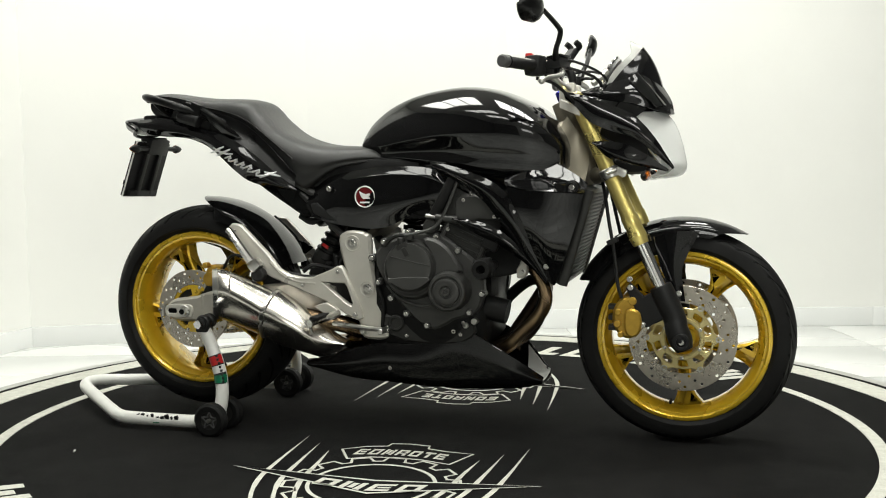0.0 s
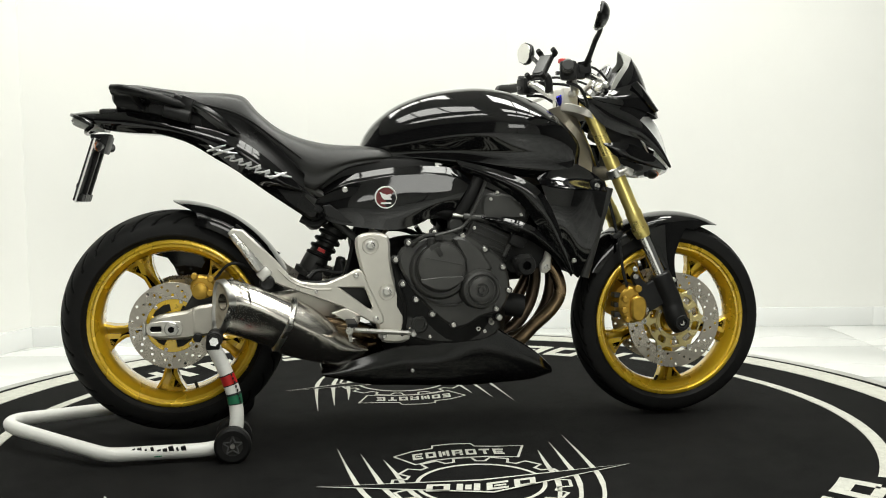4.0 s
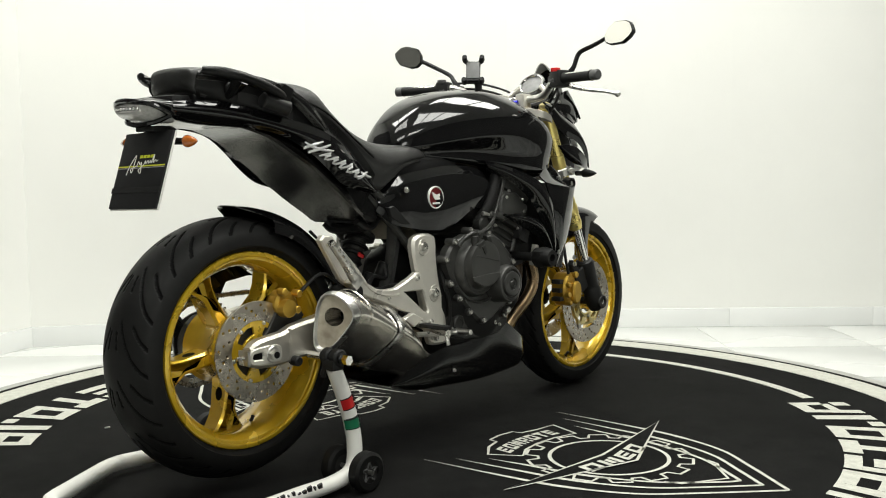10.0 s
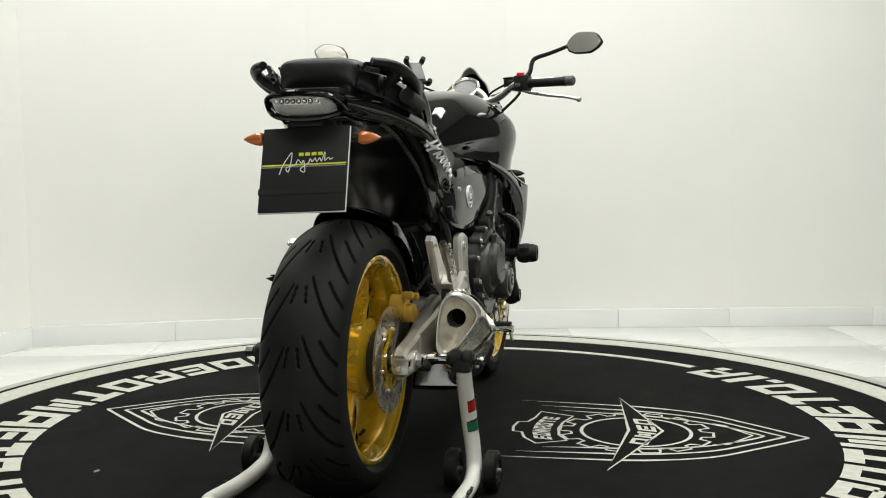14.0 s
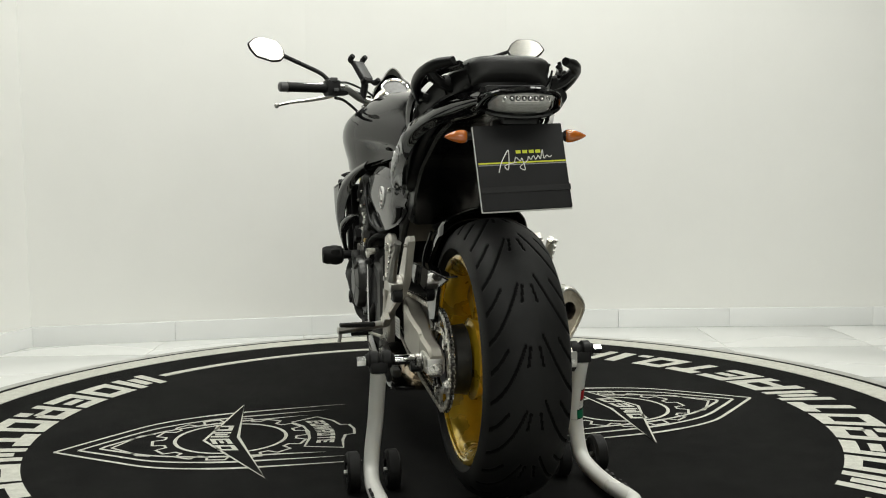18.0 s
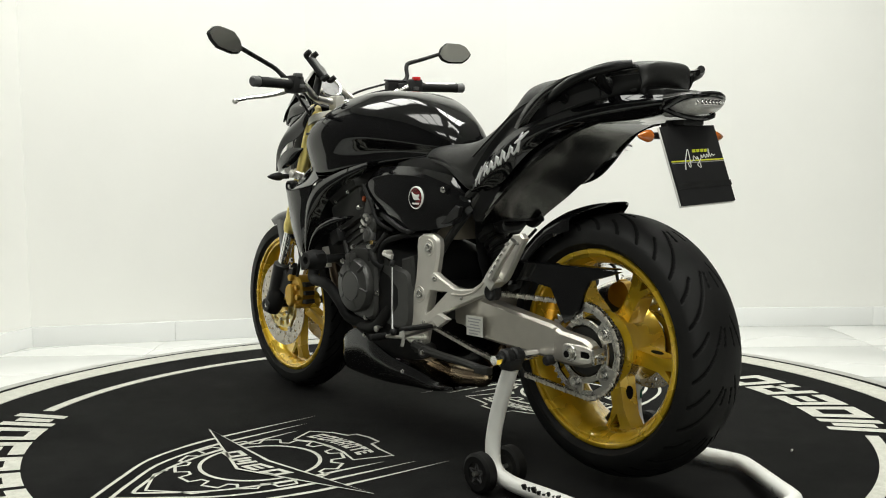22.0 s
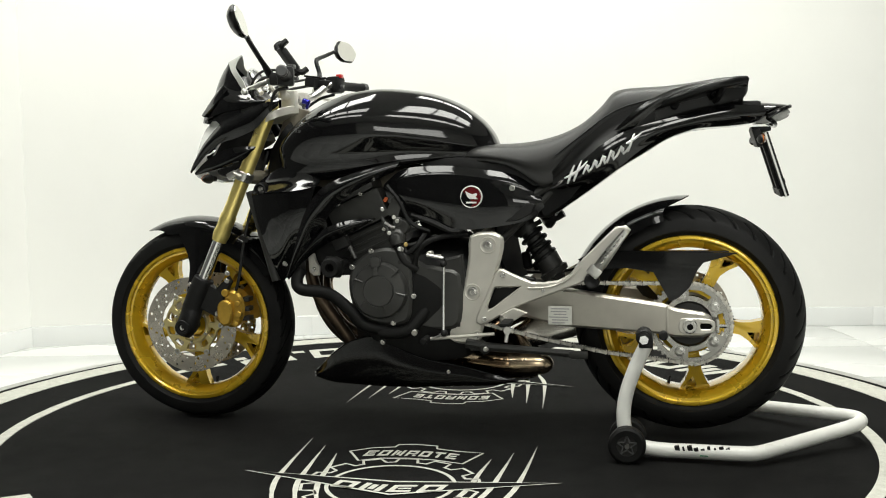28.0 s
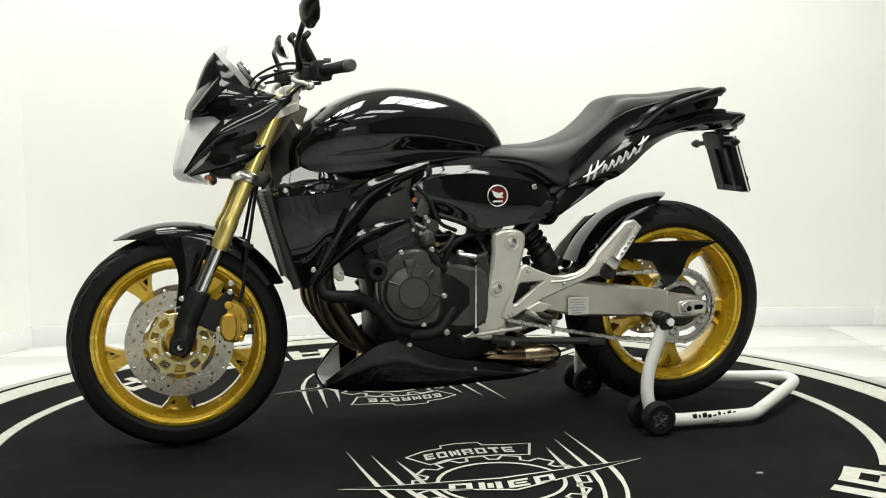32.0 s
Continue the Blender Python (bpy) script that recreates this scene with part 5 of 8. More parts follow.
        sheet(bm, [[(0.184, 0.112, 0.613), (0.210, 0.19, 0.606), (0.218, 0.26, 0.578), (0.204, 0.325, 0.512), (0.182, 0.368, 0.446)],
                   [(0.190, 0.113, 0.611), (0.220, 0.19, 0.590), (0.226, 0.255, 0.560), (0.208, 0.325, 0.50), (0.183, 0.368, 0.443)],
                   [(0.182, 0.116, 0.609), (0.202, 0.18, 0.573), (0.208, 0.25, 0.542), (0.196, 0.325, 0.486), (0.178, 0.368, 0.440)]], 26, 4, 0.004, s < 0)
        part("shroud_spike", bm, GLOSS, shroud, "pointed lower blade")
        bolt(shroud, s * 0.196, 0.370, 0.488, BOLT_M)
    # belly pan
    bm = B()
    top = [(0.150, -0.330, 0.196), (0.150, -0.197, 0.236), (0.152, -0.11, 0.256), (0.152, -0.01, 0.260), (0.152, 0.054, 0.290), (0.150, 0.108, 0.318), (0.146, 0.2, 0.270), (0.128, 0.274, 0.222), (0.070, 0.336, 0.164)]
    left = [(-0.150, -0.300, 0.170), (-0.150, -0.21, 0.182), (-0.152, -0.12, 0.203), (-0.152, -0.02, 0.220), (-0.152, 0.070, 0.252), (-0.150, 0.122, 0.281), (-0.146, 0.190, 0.268), (-0.132, 0.250, 0.232), (-0.075, 0.325, 0.162)]
    bot = [(0.142, -0.324, 0.188), (0.130, -0.210, 0.156), (0.125, -0.11, 0.148), (0.125, -0.01, 0.142), (0.125, 0.054, 0.140), (0.12, 0.12, 0.139), (0.112, 0.2, 0.140), (0.098, 0.274, 0.142), (0.055, 0.338, 0.148)]
    mid = [(0.5 * (a[0] + b[0]) + 0.016, a[1], 0.4 * a[2] + 0.6 * b[2]) for a, b in zip(top, bot)]
    keel = [(0.0, y, z - 0.004) for _, y, z in bot]
    midl = [(-0.5 * (-a[0] + b[0]) - 0.016, a[1], 0.4 * a[2] + 0.6 * b[2]) for a, b in zip(left, bot)]
    sheet(bm, [top, mid, bot, keel, mirror_x(bot), midl, left], 34, 5, 0.004)
    edge = [(x + 0.001, y, z) for x, y, z in top[1:]], [(x - 0.001, y, z) for x, y, z in left[1:]]
    belly = part("belly_pan", bm, BELLY, BIKE, "gloss black belly pan", angle=60)
    for line in edge:
        bm = B()
        tube(bm, line, 0.0034, 8)
        part("rolled_edge", bm, GLOSS, belly)
    for s in (1, -1):
        bolt(belly, s * 0.154, 0.106, 0.300 if s > 0 else 0.268, BOLT_M)
        bolt(belly, s * 0.158, -0.08, 0.190, BOLT_S)
        bm = B()
        tube(bm, [(s * 0.150, 0.110, 0.30 if s > 0 else 0.278), (s * 0.150, 0.122 if s < 0 else 0.085, 0.338)], 0.0065, 6)
        part("belly_bracket", bm, ALU, belly)
    bm = B()
    inner = []
    for n, row in enumerate((top, mid, bot, keel, mirror_x(bot), midl, left)):
        ys, xs, zs = [q[1] for q in row], [q[0] for q in row], [q[2] for q in row]
        drop = -0.003 if n in (0, 6) else 0.006
        inner.append([(0.94 * float(np.interp(v, ys, xs)), v, float(np.interp(v, ys, zs)) + drop) for v in np.linspace(0.258, 0.331, 5)])
    sheet(bm, inner, 12, 4, 0.002)
    part("belly_lining", bm, INNER_GREY, belly, "unpainted grey inside of the scoop")
    # front mudguard
    def guard(r, w, a):
        return (w, FY + r * math.cos(radians(a)), FZ + r * math.sin(radians(a)))

    bm = B()
    rows = []
    for w, dr, lo, hi in ((-0.072, -0.030, 148, 76), (-0.067, -0.006, 150, 70), (-0.045, 0.010, 152, 63), (0.0, 0.018, 153, 59), (0.045, 0.010, 152, 63), (0.067, -0.006, 150, 70), (0.072, -0.030, 148, 76)):
        rows.append([guard(FR + 0.010 + dr, w * (1.0 - 0.3 * max(0.0, (85 - a) / 26.0)), a) for a in np.linspace(lo, hi, 12)])
    sheet(bm, rows, 30, 3, 0.003)
    fend = part("front_mudguard", bm, GLOSS, BIKE, "gloss black front mudguard", angle=60)
    for s in (1, -1):
        bm = B()
        sheet(bm, [[(s * 0.074, 0.635, 0.560), (s * 0.080, 0.655, 0.48), (s * 0.086, 0.690, 0.400)], [(s * 0.080, 0.69, 0.575), (s * 0.088, 0.685, 0.48), (s * 0.094, 0.704, 0.394)], [(s * 0.070, 0.755, 0.575), (s * 0.082, 0.712, 0.48), (s * 0.086, 0.720, 0.390)]], 10, 4, 0.004)
        part("mudguard_stay", bm, GLOSS, fend, "black mudguard side arm")
        bolt(fend, s * 0.094, 0.704, 0.412, BOLT_M)
    # hugger over the rear wheel
    def hug(r, w, a):
        return (w, RY + r * math.cos(radians(a)), RZ + r * math.sin(radians(a)))

    bm = B()
    rows = []
    for w, dr in ((-0.104, -0.040), (-0.098, -0.008), (-0.06, 0.012), (0.0, 0.018), (0.06, 0.012), (0.098, -0.008), (0.104, -0.040)):
        rows.append([hug(RR + 0.009 + dr, w * (1.0 if a < 72 else 1.0 - 0.25 * (a - 72) / 20), a) for a in np.linspace(24 if abs(w) < 0.1 else 28, 90 - 260 * max(0.0, abs(w) - 0.05), 12)])
    sheet(bm, rows, 26, 3, 0.003)
    hg = part("rear_hugger", bm, GLOSS, BIKE, "gloss black rear wheel hugger", angle=60)
    for s in (1, -1):
        bm = B()
        tube(bm, [(s * 0.106, -0.455, 0.47), (s * 0.109, -0.48, 0.535), (s * 0.104, -0.55, 0.60)], 0.004, 6)
        part("hugger_rib", bm, SATIN, hg)


build_body()

# ---------------------------------------------------------------- frame, engine, exhaust, running gear


def rounded(pts, per=3):
    return [tuple(q) for q in crom(pts, per, True)]


def build_frame():
    # headstock and backbone
    bm = B()
    st = [(0.405, 0.895, 0.045, 0.85, 0.742), (0.36, 0.86, 0.06, 0.80, 0.715), (0.28, 0.80, 0.07, 0.75, 0.69), (0.10, 0.755, 0.075, 0.72, 0.665), (-0.06, 0.73, 0.08, 0.69, 0.63), (-0.16, 0.66, 0.11, 0.60, 0.55)]
    loft(bm, [half_ring(*s, sq=0.9) for s in st], 3, smooth_ring=2)
    fr = part("frame_backbone", bm, BRONZE, BIKE, "champagne painted frame backbone", angle=60)
    bm = B()
    tube(bm, [(0, 0.385, 0.925), (0, 0.47, 0.70)], 0.036, 18, smooth=False)
    part("steering_head", bm, BRONZE, fr)
    for s in (1, -1):
        bm = B()
        sheet(bm, [[(0.045, 0.40, 0.885), (0.06, 0.355, 0.80), (0.08, 0.33, 0.73)], [(0.064, 0.425, 0.85), (0.072, 0.40, 0.79), (0.085, 0.385, 0.72)], [(0.05, 0.462, 0.80), (0.07, 0.462, 0.75), (0.09, 0.455, 0.70)]], 10, 4, 0.006, s < 0)
        part("frame_gusset", bm, BRONZE if s > 0 else SATIN, fr, "champagne frame gusset" if s > 0 else "black gusset cover")
        # subframe rails and rear frame tubes
        bm = B()
        tube(bm, [(s * 0.10, -0.15, 0.58), (s * 0.115, -0.28, 0.655), (s * 0.11, -0.42, 0.735), (s * 0.10, -0.6, 0.83), (s * 0.08, -0.8, 0.87)], 0.012, 8)
        tube(bm, [(s * 0.11, -0.17, 0.50), (s * 0.118, -0.26, 0.585), (s * 0.11, -0.36, 0.68)], 0.011, 8)
        part("subframe_rail", bm, ENGINE_DARK, fr)
        # pivot plate
        bm = B()
        outl = rounded([(-0.232, 0.545), (-0.222, 0.566), (-0.188, 0.575), (-0.140, 0.563), (-0.136, 0.513), (-0.128, 0.455), (-0.112, 0.40), (-0.080, 0.342), (-0.078, 0.285), (-0.095, 0.268), (-0.15, 0.268), (-0.168, 0.282), (-0.180, 0.34), (-0.200, 0.42), (-0.222, 0.49)], 2)
        plate(bm, outl, s * 0.130, s * 0.150, 0.007)
        pp = part("pivot_plate", bm, SILVER, BIKE, "silver painted swingarm pivot plate")
        for y, z, me in ((-0.190, 0.538, BOLT_L), (-0.147, 0.410, BOLT_L), (-0.160, 0.292, BOLT_M)):
            bm = B()
            lathe(bm, [(s * 0.149, 0.024 if me is BOLT_L else 0.014), (s * 0.1515, 0.022 if me is BOLT_L else 0.012), (s * 0.1490, 0.016 if me is BOLT_L else 0.01), (s * 0.148, 0.0)], y, z, 20, close=False)
            part("bolt_recess", bm, SILVER, pp)
            bolt(pp, s * 0.148, y, z, me)
        # footrest hanger with its triangular window
        bm = B()
        outl = [(-0.530, 0.589), (-0.557, 0.593), (-0.570, 0.581), (-0.506, 0.482), (-0.490, 0.469), (-0.438, 0.438), (-0.362, 0.409), (-0.271, 0.3735), (-0.194, 0.330), (-0.170, 0.321), (-0.158, 0.328), (-0.158, 0.344), (-0.213, 0.466), (-0.222, 0.475), (-0.234, 0.474), (-0.252, 0.464), (-0.309, 0.441), (-0.340, 0.440), (-0.380, 0.446), (-0.411, 0.463), (-0.446, 0.506)]
        hole1 = [(-0.279, 0.428), (-0.212, 0.425), (-0.206, 0.418), (-0.188, 0.370), (-0.192, 0.364), (-0.203, 0.369)]
        plate(bm, outl, s * 0.146, s * 0.163, 0.004, [hole1])
        hang = part("footrest_hanger", bm, SILVER, BIKE, "silver footrest hanger with a triangular window")
        bm = B()
        tube(bm, [(s * 0.1625, y, z) for y, z in ((-0.300, 0.424), (-0.350, 0.427), (-0.400, 0.445), (-0.440, 0.482))], 0.0035, 6)
        part("hanger_ridge", bm, SILVER, hang)
        for y, z, me in ((-0.232, 0.459, BOLT_M), (-0.180, 0.338, BOLT_M), (-0.340, 0.418, BOLT_S), (-0.158, 0.290, BOLT_M)):
            bolt(hang, s * 0.162, y, z, me)
        # folded pillion footrest
        bm = B()
        tube(bm, [(s * 0.185, -0.558, 0.578), (s * 0.190, -0.52, 0.530), (s * 0.190, -0.487, 0.485)], [0.009, 0.0115, 0.013], 8)
        box(bm, (s * 0.178, -0.477, 0.474), (0.03, 0.035, 0.028), pose(0, 0, 0, 40, 0, 0).to_3x3(), 0.004)
        pf = part("pillion_footrest", bm, ALU, hang, "folded aluminium pillion footrest")
        bm = B()
        for k in range(6):
            f = k / 5
            box(bm, (s * 0.200, -0.552 + 0.055 * f, 0.570 - 0.07 * f), (0.006, 0.012, 0.006), pose(0, 0, 0, -38, 0, 0).to_3x3(), 0.001)
        part("footrest_ridges", bm, BOLT, pf)
        bolt(hang, s * 0.163, -0.548, 0.57, BOLT_S)
        bm = B()
        lathe(bm, [(s * 0.163, 0.021), (s * 0.183, 0.020), (s * 0.186, 0.016), (s * 0.184, 0.007), (s * 0.18, 0.0)], -0.470, 0.447, 18, close=False)
        part("silencer_bobbin" if s > 0 else "hanger_bobbin", bm, PLASTIC, hang)
        # rider's footrest
        bm = B()
        tube(bm, [(s * 0.163, -0.232, 0.340), (s * 0.19, -0.240, 0.337), (s * 0.295, -0.262, 0.330)], [0.011, 0.011, 0.010], 8, smooth=False)
        tube(bm, [(s * 0.288, -0.262, 0.328), (s * 0.292, -0.258, 0.300)], 0.005, 6)
        foot = part("footrest", bm, ALU, BIKE, "aluminium rider footrest with a rubber top")
        bm = B()
        box(bm, (s * 0.243, -0.253, 0.342), (0.092, 0.026, 0.010), pose(0, s * 4, -s * 12, 0, 0, 0).to_3x3(), 0.003)
        part("footrest_rubber", bm, RUBBER, foot)
        bm = B()
        plate(bm, [(-0.300, 0.360), (-0.262, 0.372), (-0.225, 0.352), (-0.26, 0.335)], s * 0.163, s * 0.178, 0.002)
        part("footrest_bracket", bm, SILVER, foot)
    # rear brake pedal
    bm = B()
    tube(bm, [(0.168, -0.245, 0.312), (0.172, -0.17, 0.305), (0.176, -0.10, 0.300), (0.176, -0.075, 0.300)], 0.007, 8)
    cyl(bm, (0.17, -0.085, 0.302), (0.225, -0.085, 0.302), 0.008, 10, 0.002)
    part("brake_pedal", bm, ALU, BIKE, "aluminium rear brake pedal")
    # gear lever with its rod
    bm = B()
    tube(bm, [(-0.172, -0.21, 0.300), (-0.178, -0.10, 0.290), (-0.180, -0.03, 0.284)], 0.0048, 8)
    lev = part("gear_lever", bm, SILVER, BIKE, "aluminium gear lever")
    bm = B()
    cyl(bm, (-0.175, -0.026, 0.284), (-0.232, -0.026, 0.284), 0.010, 12, 0.003)
    part("gear_rubber", bm, RUBBER, lev)
    bm = B()
    tube(bm, [(-0.187, -0.073, 0.298), (-0.187, -0.075, 0.492)], 0.003, 8)
    part("gear_rod", bm, CHROME, lev, "thin bright gear rod")
    for z in (0.302, 0.490):
        bm = B()
        bmesh.ops.create_uvsphere(bm, u_segments=10, v_segments=8, radius=0.010, matrix=pose(-0.185, -0.074, z))
        part("rod_joint", bm, PLASTIC, lev)
    bm = B()
    tube(bm, [(-0.16, -0.03, 0.512), (-0.183, -0.03, 0.513), (-0.187, -0.075, 0.505)], 0.0052, 8, smooth=False)
    part("gear_arm", bm, ALU, lev)
    # folded side stand
    bm = B()
    tube(bm, [(-0.155, -0.13, 0.270), (-0.16, -0.20, 0.262), (-0.165, -0.33, 0.256), (-0.172, -0.42, 0.252)], [0.014, 0.012, 0.010, 0.010], 8)
    box(bm, (-0.175, -0.435, 0.250), (0.02, 0.05, 0.02), None, 0.004)
    part("side_stand", bm, ENGINE_DARK, BIKE, "black folded side stand")


def build_engine():
    bm = B()
    st = [(-0.155, 0.50, 0.130, 0.40, 0.25), (-0.12, 0.545, 0.150, 0.41, 0.225), (-0.02, 0.555, 0.165, 0.42, 0.215), (0.08, 0.54, 0.168, 0.42, 0.215), (0.15, 0.50, 0.160, 0.41, 0.235), (0.19, 0.45, 0.13, 0.39, 0.27)]
    loft(bm, [half_ring(*s, sq=0.85, top=0.35) for s in st], 3, smooth_ring=2)
    eng = part("engine", bm, CRANKCASE, BIKE, "black four-cylinder engine", angle=50)
    # cylinder block, head and cam cover, leaning forwards
    lean = pose(0, 0.10, 0.47, -24, 0, 0)
    ml = lean.to_3x3()

    def lp(x, y, z):
        return lean @ Vector((x, y, z))

    bm = B()
    box(bm, lp(0, 0.0, 0.075), (0.312, 0.135, 0.10), ml, 0.008)
    part("cylinder_block", bm, ENGINE_DARK, eng)
    for k in range(4):
        bm = B()
        box(bm, lp(0, 0.0, 0.05 + 0.02 * k), (0.322, 0.146, 0.006), ml, 0.002)
        part("block_rib", bm, ENGINE_DARK, eng)
    bm = B()
    box(bm, lp(0, 0.0, 0.17), (0.338, 0.165, 0.088), ml, 0.014)
    part("cylinder_head", bm, ENGINE_DARK, eng, "black cylinder head")
    bm = B()
    box(bm, lp(0, 0.0, 0.238), (0.344, 0.15, 0.05), ml, 0.018)
    part("cam_cover", bm, ENGINE_DARK, eng)
    for s in (1, -1):
        for dy, dz in ((-0.05, 0.10), (0.055, 0.13), (-0.03, 0.215), (0.04, 0.215)):
            q = lp(s * 0.168, dy, dz)
            bolt(eng, q.x, q.y, q.z, BOLT_S)
        for dy in (-0.058, 0.06):
            bm = B()
            tube(bm, [lp(s * 0.162, dy, 0.06), lp(s * 0.162, dy, 0.135)], 0.006, 8)
            part("cylinder_stud", bm, ENGINE, eng)
        bm = B()
        q = lp(s * 0.17, 0.075, 0.118)
        box(bm, q, (0.03, 0.045, 0.04), ml, 0.006)
        part("sensor_block", bm, PLASTIC, eng)
    # right side: flange, stepped clutch dome, web and pulse cover
    outl = rounded([(-0.118, 0.500), (-0.092, 0.540), (-0.050, 0.556), (-0.016, 0.566), (0.024, 0.573), (0.075, 0.566), (0.128, 0.530), (0.178, 0.485), (0.195, 0.415), (0.172, 0.352), (0.117, 0.336), (0.080, 0.314), (0.040, 0.306), (-0.010, 0.338), (-0.054, 0.384), (-0.088, 0.430)], 3)
    bm = B()
    plate(bm, outl, 0.140, 0.170, 0.007)
    cc = part("clutch_cover", bm, ENGINE, eng, "dark grey clutch cover")
    bm = B()
    steps = [(0.166, 0.084, 0.470), (0.178, 0.082, 0.470), (0.188, 0.0785, 0.4705), (0.1935, 0.0755, 0.4710), (0.1945, 0.0725, 0.4725), (0.1920, 0.0700, 0.4745), (0.1935, 0.0670, 0.477), (0.206, 0.0655, 0.480), (0.2125, 0.0635, 0.481), (0.2155, 0.0600, 0.481), (0.2165, 0.030, 0.481), (0.2168, 0.002, 0.481)]
    loft(bm, [[(x, -0.004 + r * math.cos(t), z + r * math.sin(t)) for t in [2 * math.pi * k / 56 for k in range(56)]] for x, r, z in steps], 2)
    part("clutch_dome", bm, ENGINE, cc, "stepped round dome")
    bm = B()
    plate(bm, rounded([(-0.062, 0.449), (0.052, 0.4545), (0.044, 0.436), (0.020, 0.4225), (-0.010, 0.4190), (-0.042, 0.430)], 2), 0.2140, 0.2182, 0.0015)
    plate(bm, [(-0.052, 0.510), (0.056, 0.4865), (0.056, 0.4845), (-0.053, 0.508)], 0.2145, 0.2176, 0.0005)
    part("clutch_ridge", bm, ENGINE, cc)
    bm = B()
    plate(bm, rounded([(0.030, 0.556), (0.066, 0.556), (0.102, 0.532), (0.124, 0.500), (0.140, 0.470), (0.100, 0.450), (0.066, 0.448), (0.060, 0.500)], 2), 0.165, 0.196, 0.007)
    part("cover_web", bm, ENGINE, cc, "raised web between the round covers")
    bm = B()
    lathe(bm, [(0.166, 0.058), (0.196, 0.055), (0.214, 0.053), (0.220, 0.049), (0.2215, 0.043), (0.2170, 0.040), (0.2170, 0.037), (0.2245, 0.035), (0.2265, 0.031), (0.2265, 0.018), (0.2225, 0.016), (0.2225, 0.0125), (0.228, 0.010), (0.228, 0.006), (0.224, 0.005), (0.224, 0.0)], 0.104, 0.416, 44, close=False)
    part("pulse_cover", bm, ENGINE, cc, "round dark grey cover with a hexagon plug")
    bm = B()
    tube(bm, [(0.172, -0.080, 0.425), (0.176, -0.048, 0.392), (0.176, 0.0, 0.372), (0.178, 0.045, 0.372), (0.178, 0.060, 0.380)], 0.004, 8)
    part("cover_rib", bm, ENGINE, cc)
    for y, z in ((-0.088, 0.545), (-0.017, 0.572), (0.0615, 0.561), (0.1234, 0.523), (0.174, 0.472), (0.190, 0.407), (0.154, 0.356), (0.034, 0.316), (-0.025, 0.347), (-0.070, 0.389), (-0.106, 0.433), (-0.124, 0.500)):
        bm = B()
        cyl(bm, (0.142, y, z), (0.1745, y, z), 0.0105, 14, 0.002)
        part("bolt_boss", bm, ENGINE, cc)
        bolt(cc, 0.172, y, z, BOLT_M)
    # black cable coloured grey, which paints in the highlight along it
    bm = B()
    tube(bm, [(0.178, 0.128, 0.72), (0.178, 0.1165, 0.687), (0.178, 0.088, 0.625), (0.180, 0.062, 0.588), (0.188, 0.020, 0.573), (0.198, -0.020, 0.565)], 0.0048, 8)
    part("clutch_cable", bm, ENGINE, eng, "sheathed clutch cable")
    bm = B()
    cyl(bm, (0.196, -0.030, 0.520), (0.196, -0.030, 0.560), 0.011, 14, 0.002)
    box(bm, (0.206, -0.022, 0.536), (0.020, 0.034, 0.016), pose(0, 0, 0, 25, 0, 0).to_3x3(), 0.003)
    box(bm, (0.214, -0.012, 0.522), (0.010, 0.014, 0.026), pose(0, 0, 0, 30, 0, 0).to_3x3(), 0.003)
    part("clutch_arm", bm, ENGINE_DARK, eng)
    bm = B()
    tube(bm, [(0.180, -0.082, 0.536), (0.188, -0.062, 0.556), (0.190, -0.034, 0.566), (0.190, 0.000, 0.565)], 0.0065, 8)
    box(bm, (0.190, -0.008, 0.560), (0.018, 0.022, 0.016), None, 0.003)
    part("cable_bracket", bm, ENGINE_DARK, eng)
    # right end of the head, its stub pipe and a fat breather hose
    bm = B()
    plate(bm, rounded([(0.118, 0.668), (0.150, 0.678), (0.200, 0.671), (0.238, 0.634), (0.242, 0.602), (0.180, 0.604), (0.130, 0.590), (0.114, 0.620)], 2), 0.150, 0.1755, 0.008)
    head_end = part("head_end_cover", bm, ENGINE, eng, "dark grey head end cover")
    bolt(head_end, 0.174, 0.141, 0.661, BOLT_S)
    bolt(head_end, 0.174, 0.226, 0.616, BOLT_S)
    bm = B()
    cyl(bm, (0.172, 0.062, 0.615), (0.172, 0.125, 0.607), 0.0105, 14, 0.002)
    part("stub_pipe", bm, ENGINE, eng)
    bm = B()
    cyl(bm, (0.172, 0.034, 0.6185), (0.172, 0.064, 0.6148), 0.0058, 10, 0.001)
    part("hose_union", bm, BOLT, eng)
    bm = B()
    tube(bm, [(0.158, 0.112, 0.722), (0.164, 0.099, 0.695), (0.166, 0.078, 0.655), (0.160, 0.055, 0.618), (0.148, 0.040, 0.595)], 0.0165, 14)
    part("breather_hose", bm, RUBBER, eng, "fat black rubber breather hose")
    # lower right crankcase: sump seam, level plug, pressure switch and a drain hose
    bm = B()
    plate(bm, rounded([(-0.105, 0.340), (-0.050, 0.330), (0.020, 0.296), (0.090, 0.300), (0.150, 0.330), (0.168, 0.300), (0.130, 0.268), (0.020, 0.262), (-0.080, 0.280)], 2), 0.120, 0.158, 0.006)
    seam = part("sump_flange", bm, ENGINE_DARK, eng, "black sump flange")
    for y, z in ((-0.085, 0.305), (-0.030, 0.283), (0.125, 0.292)):
        bolt(seam, 0.157, y, z, BOLT_S)
    bm = B()
    lathe(bm, [(0.150, 0.024), (0.162, 0.023), (0.165, 0.020), (0.165, 0.015), (0.162, 0.014), (0.162, 0.0)], -0.060, 0.318, 24, close=False)
    part("level_window", bm, ENGINE_DARK, eng)
    bm = B()
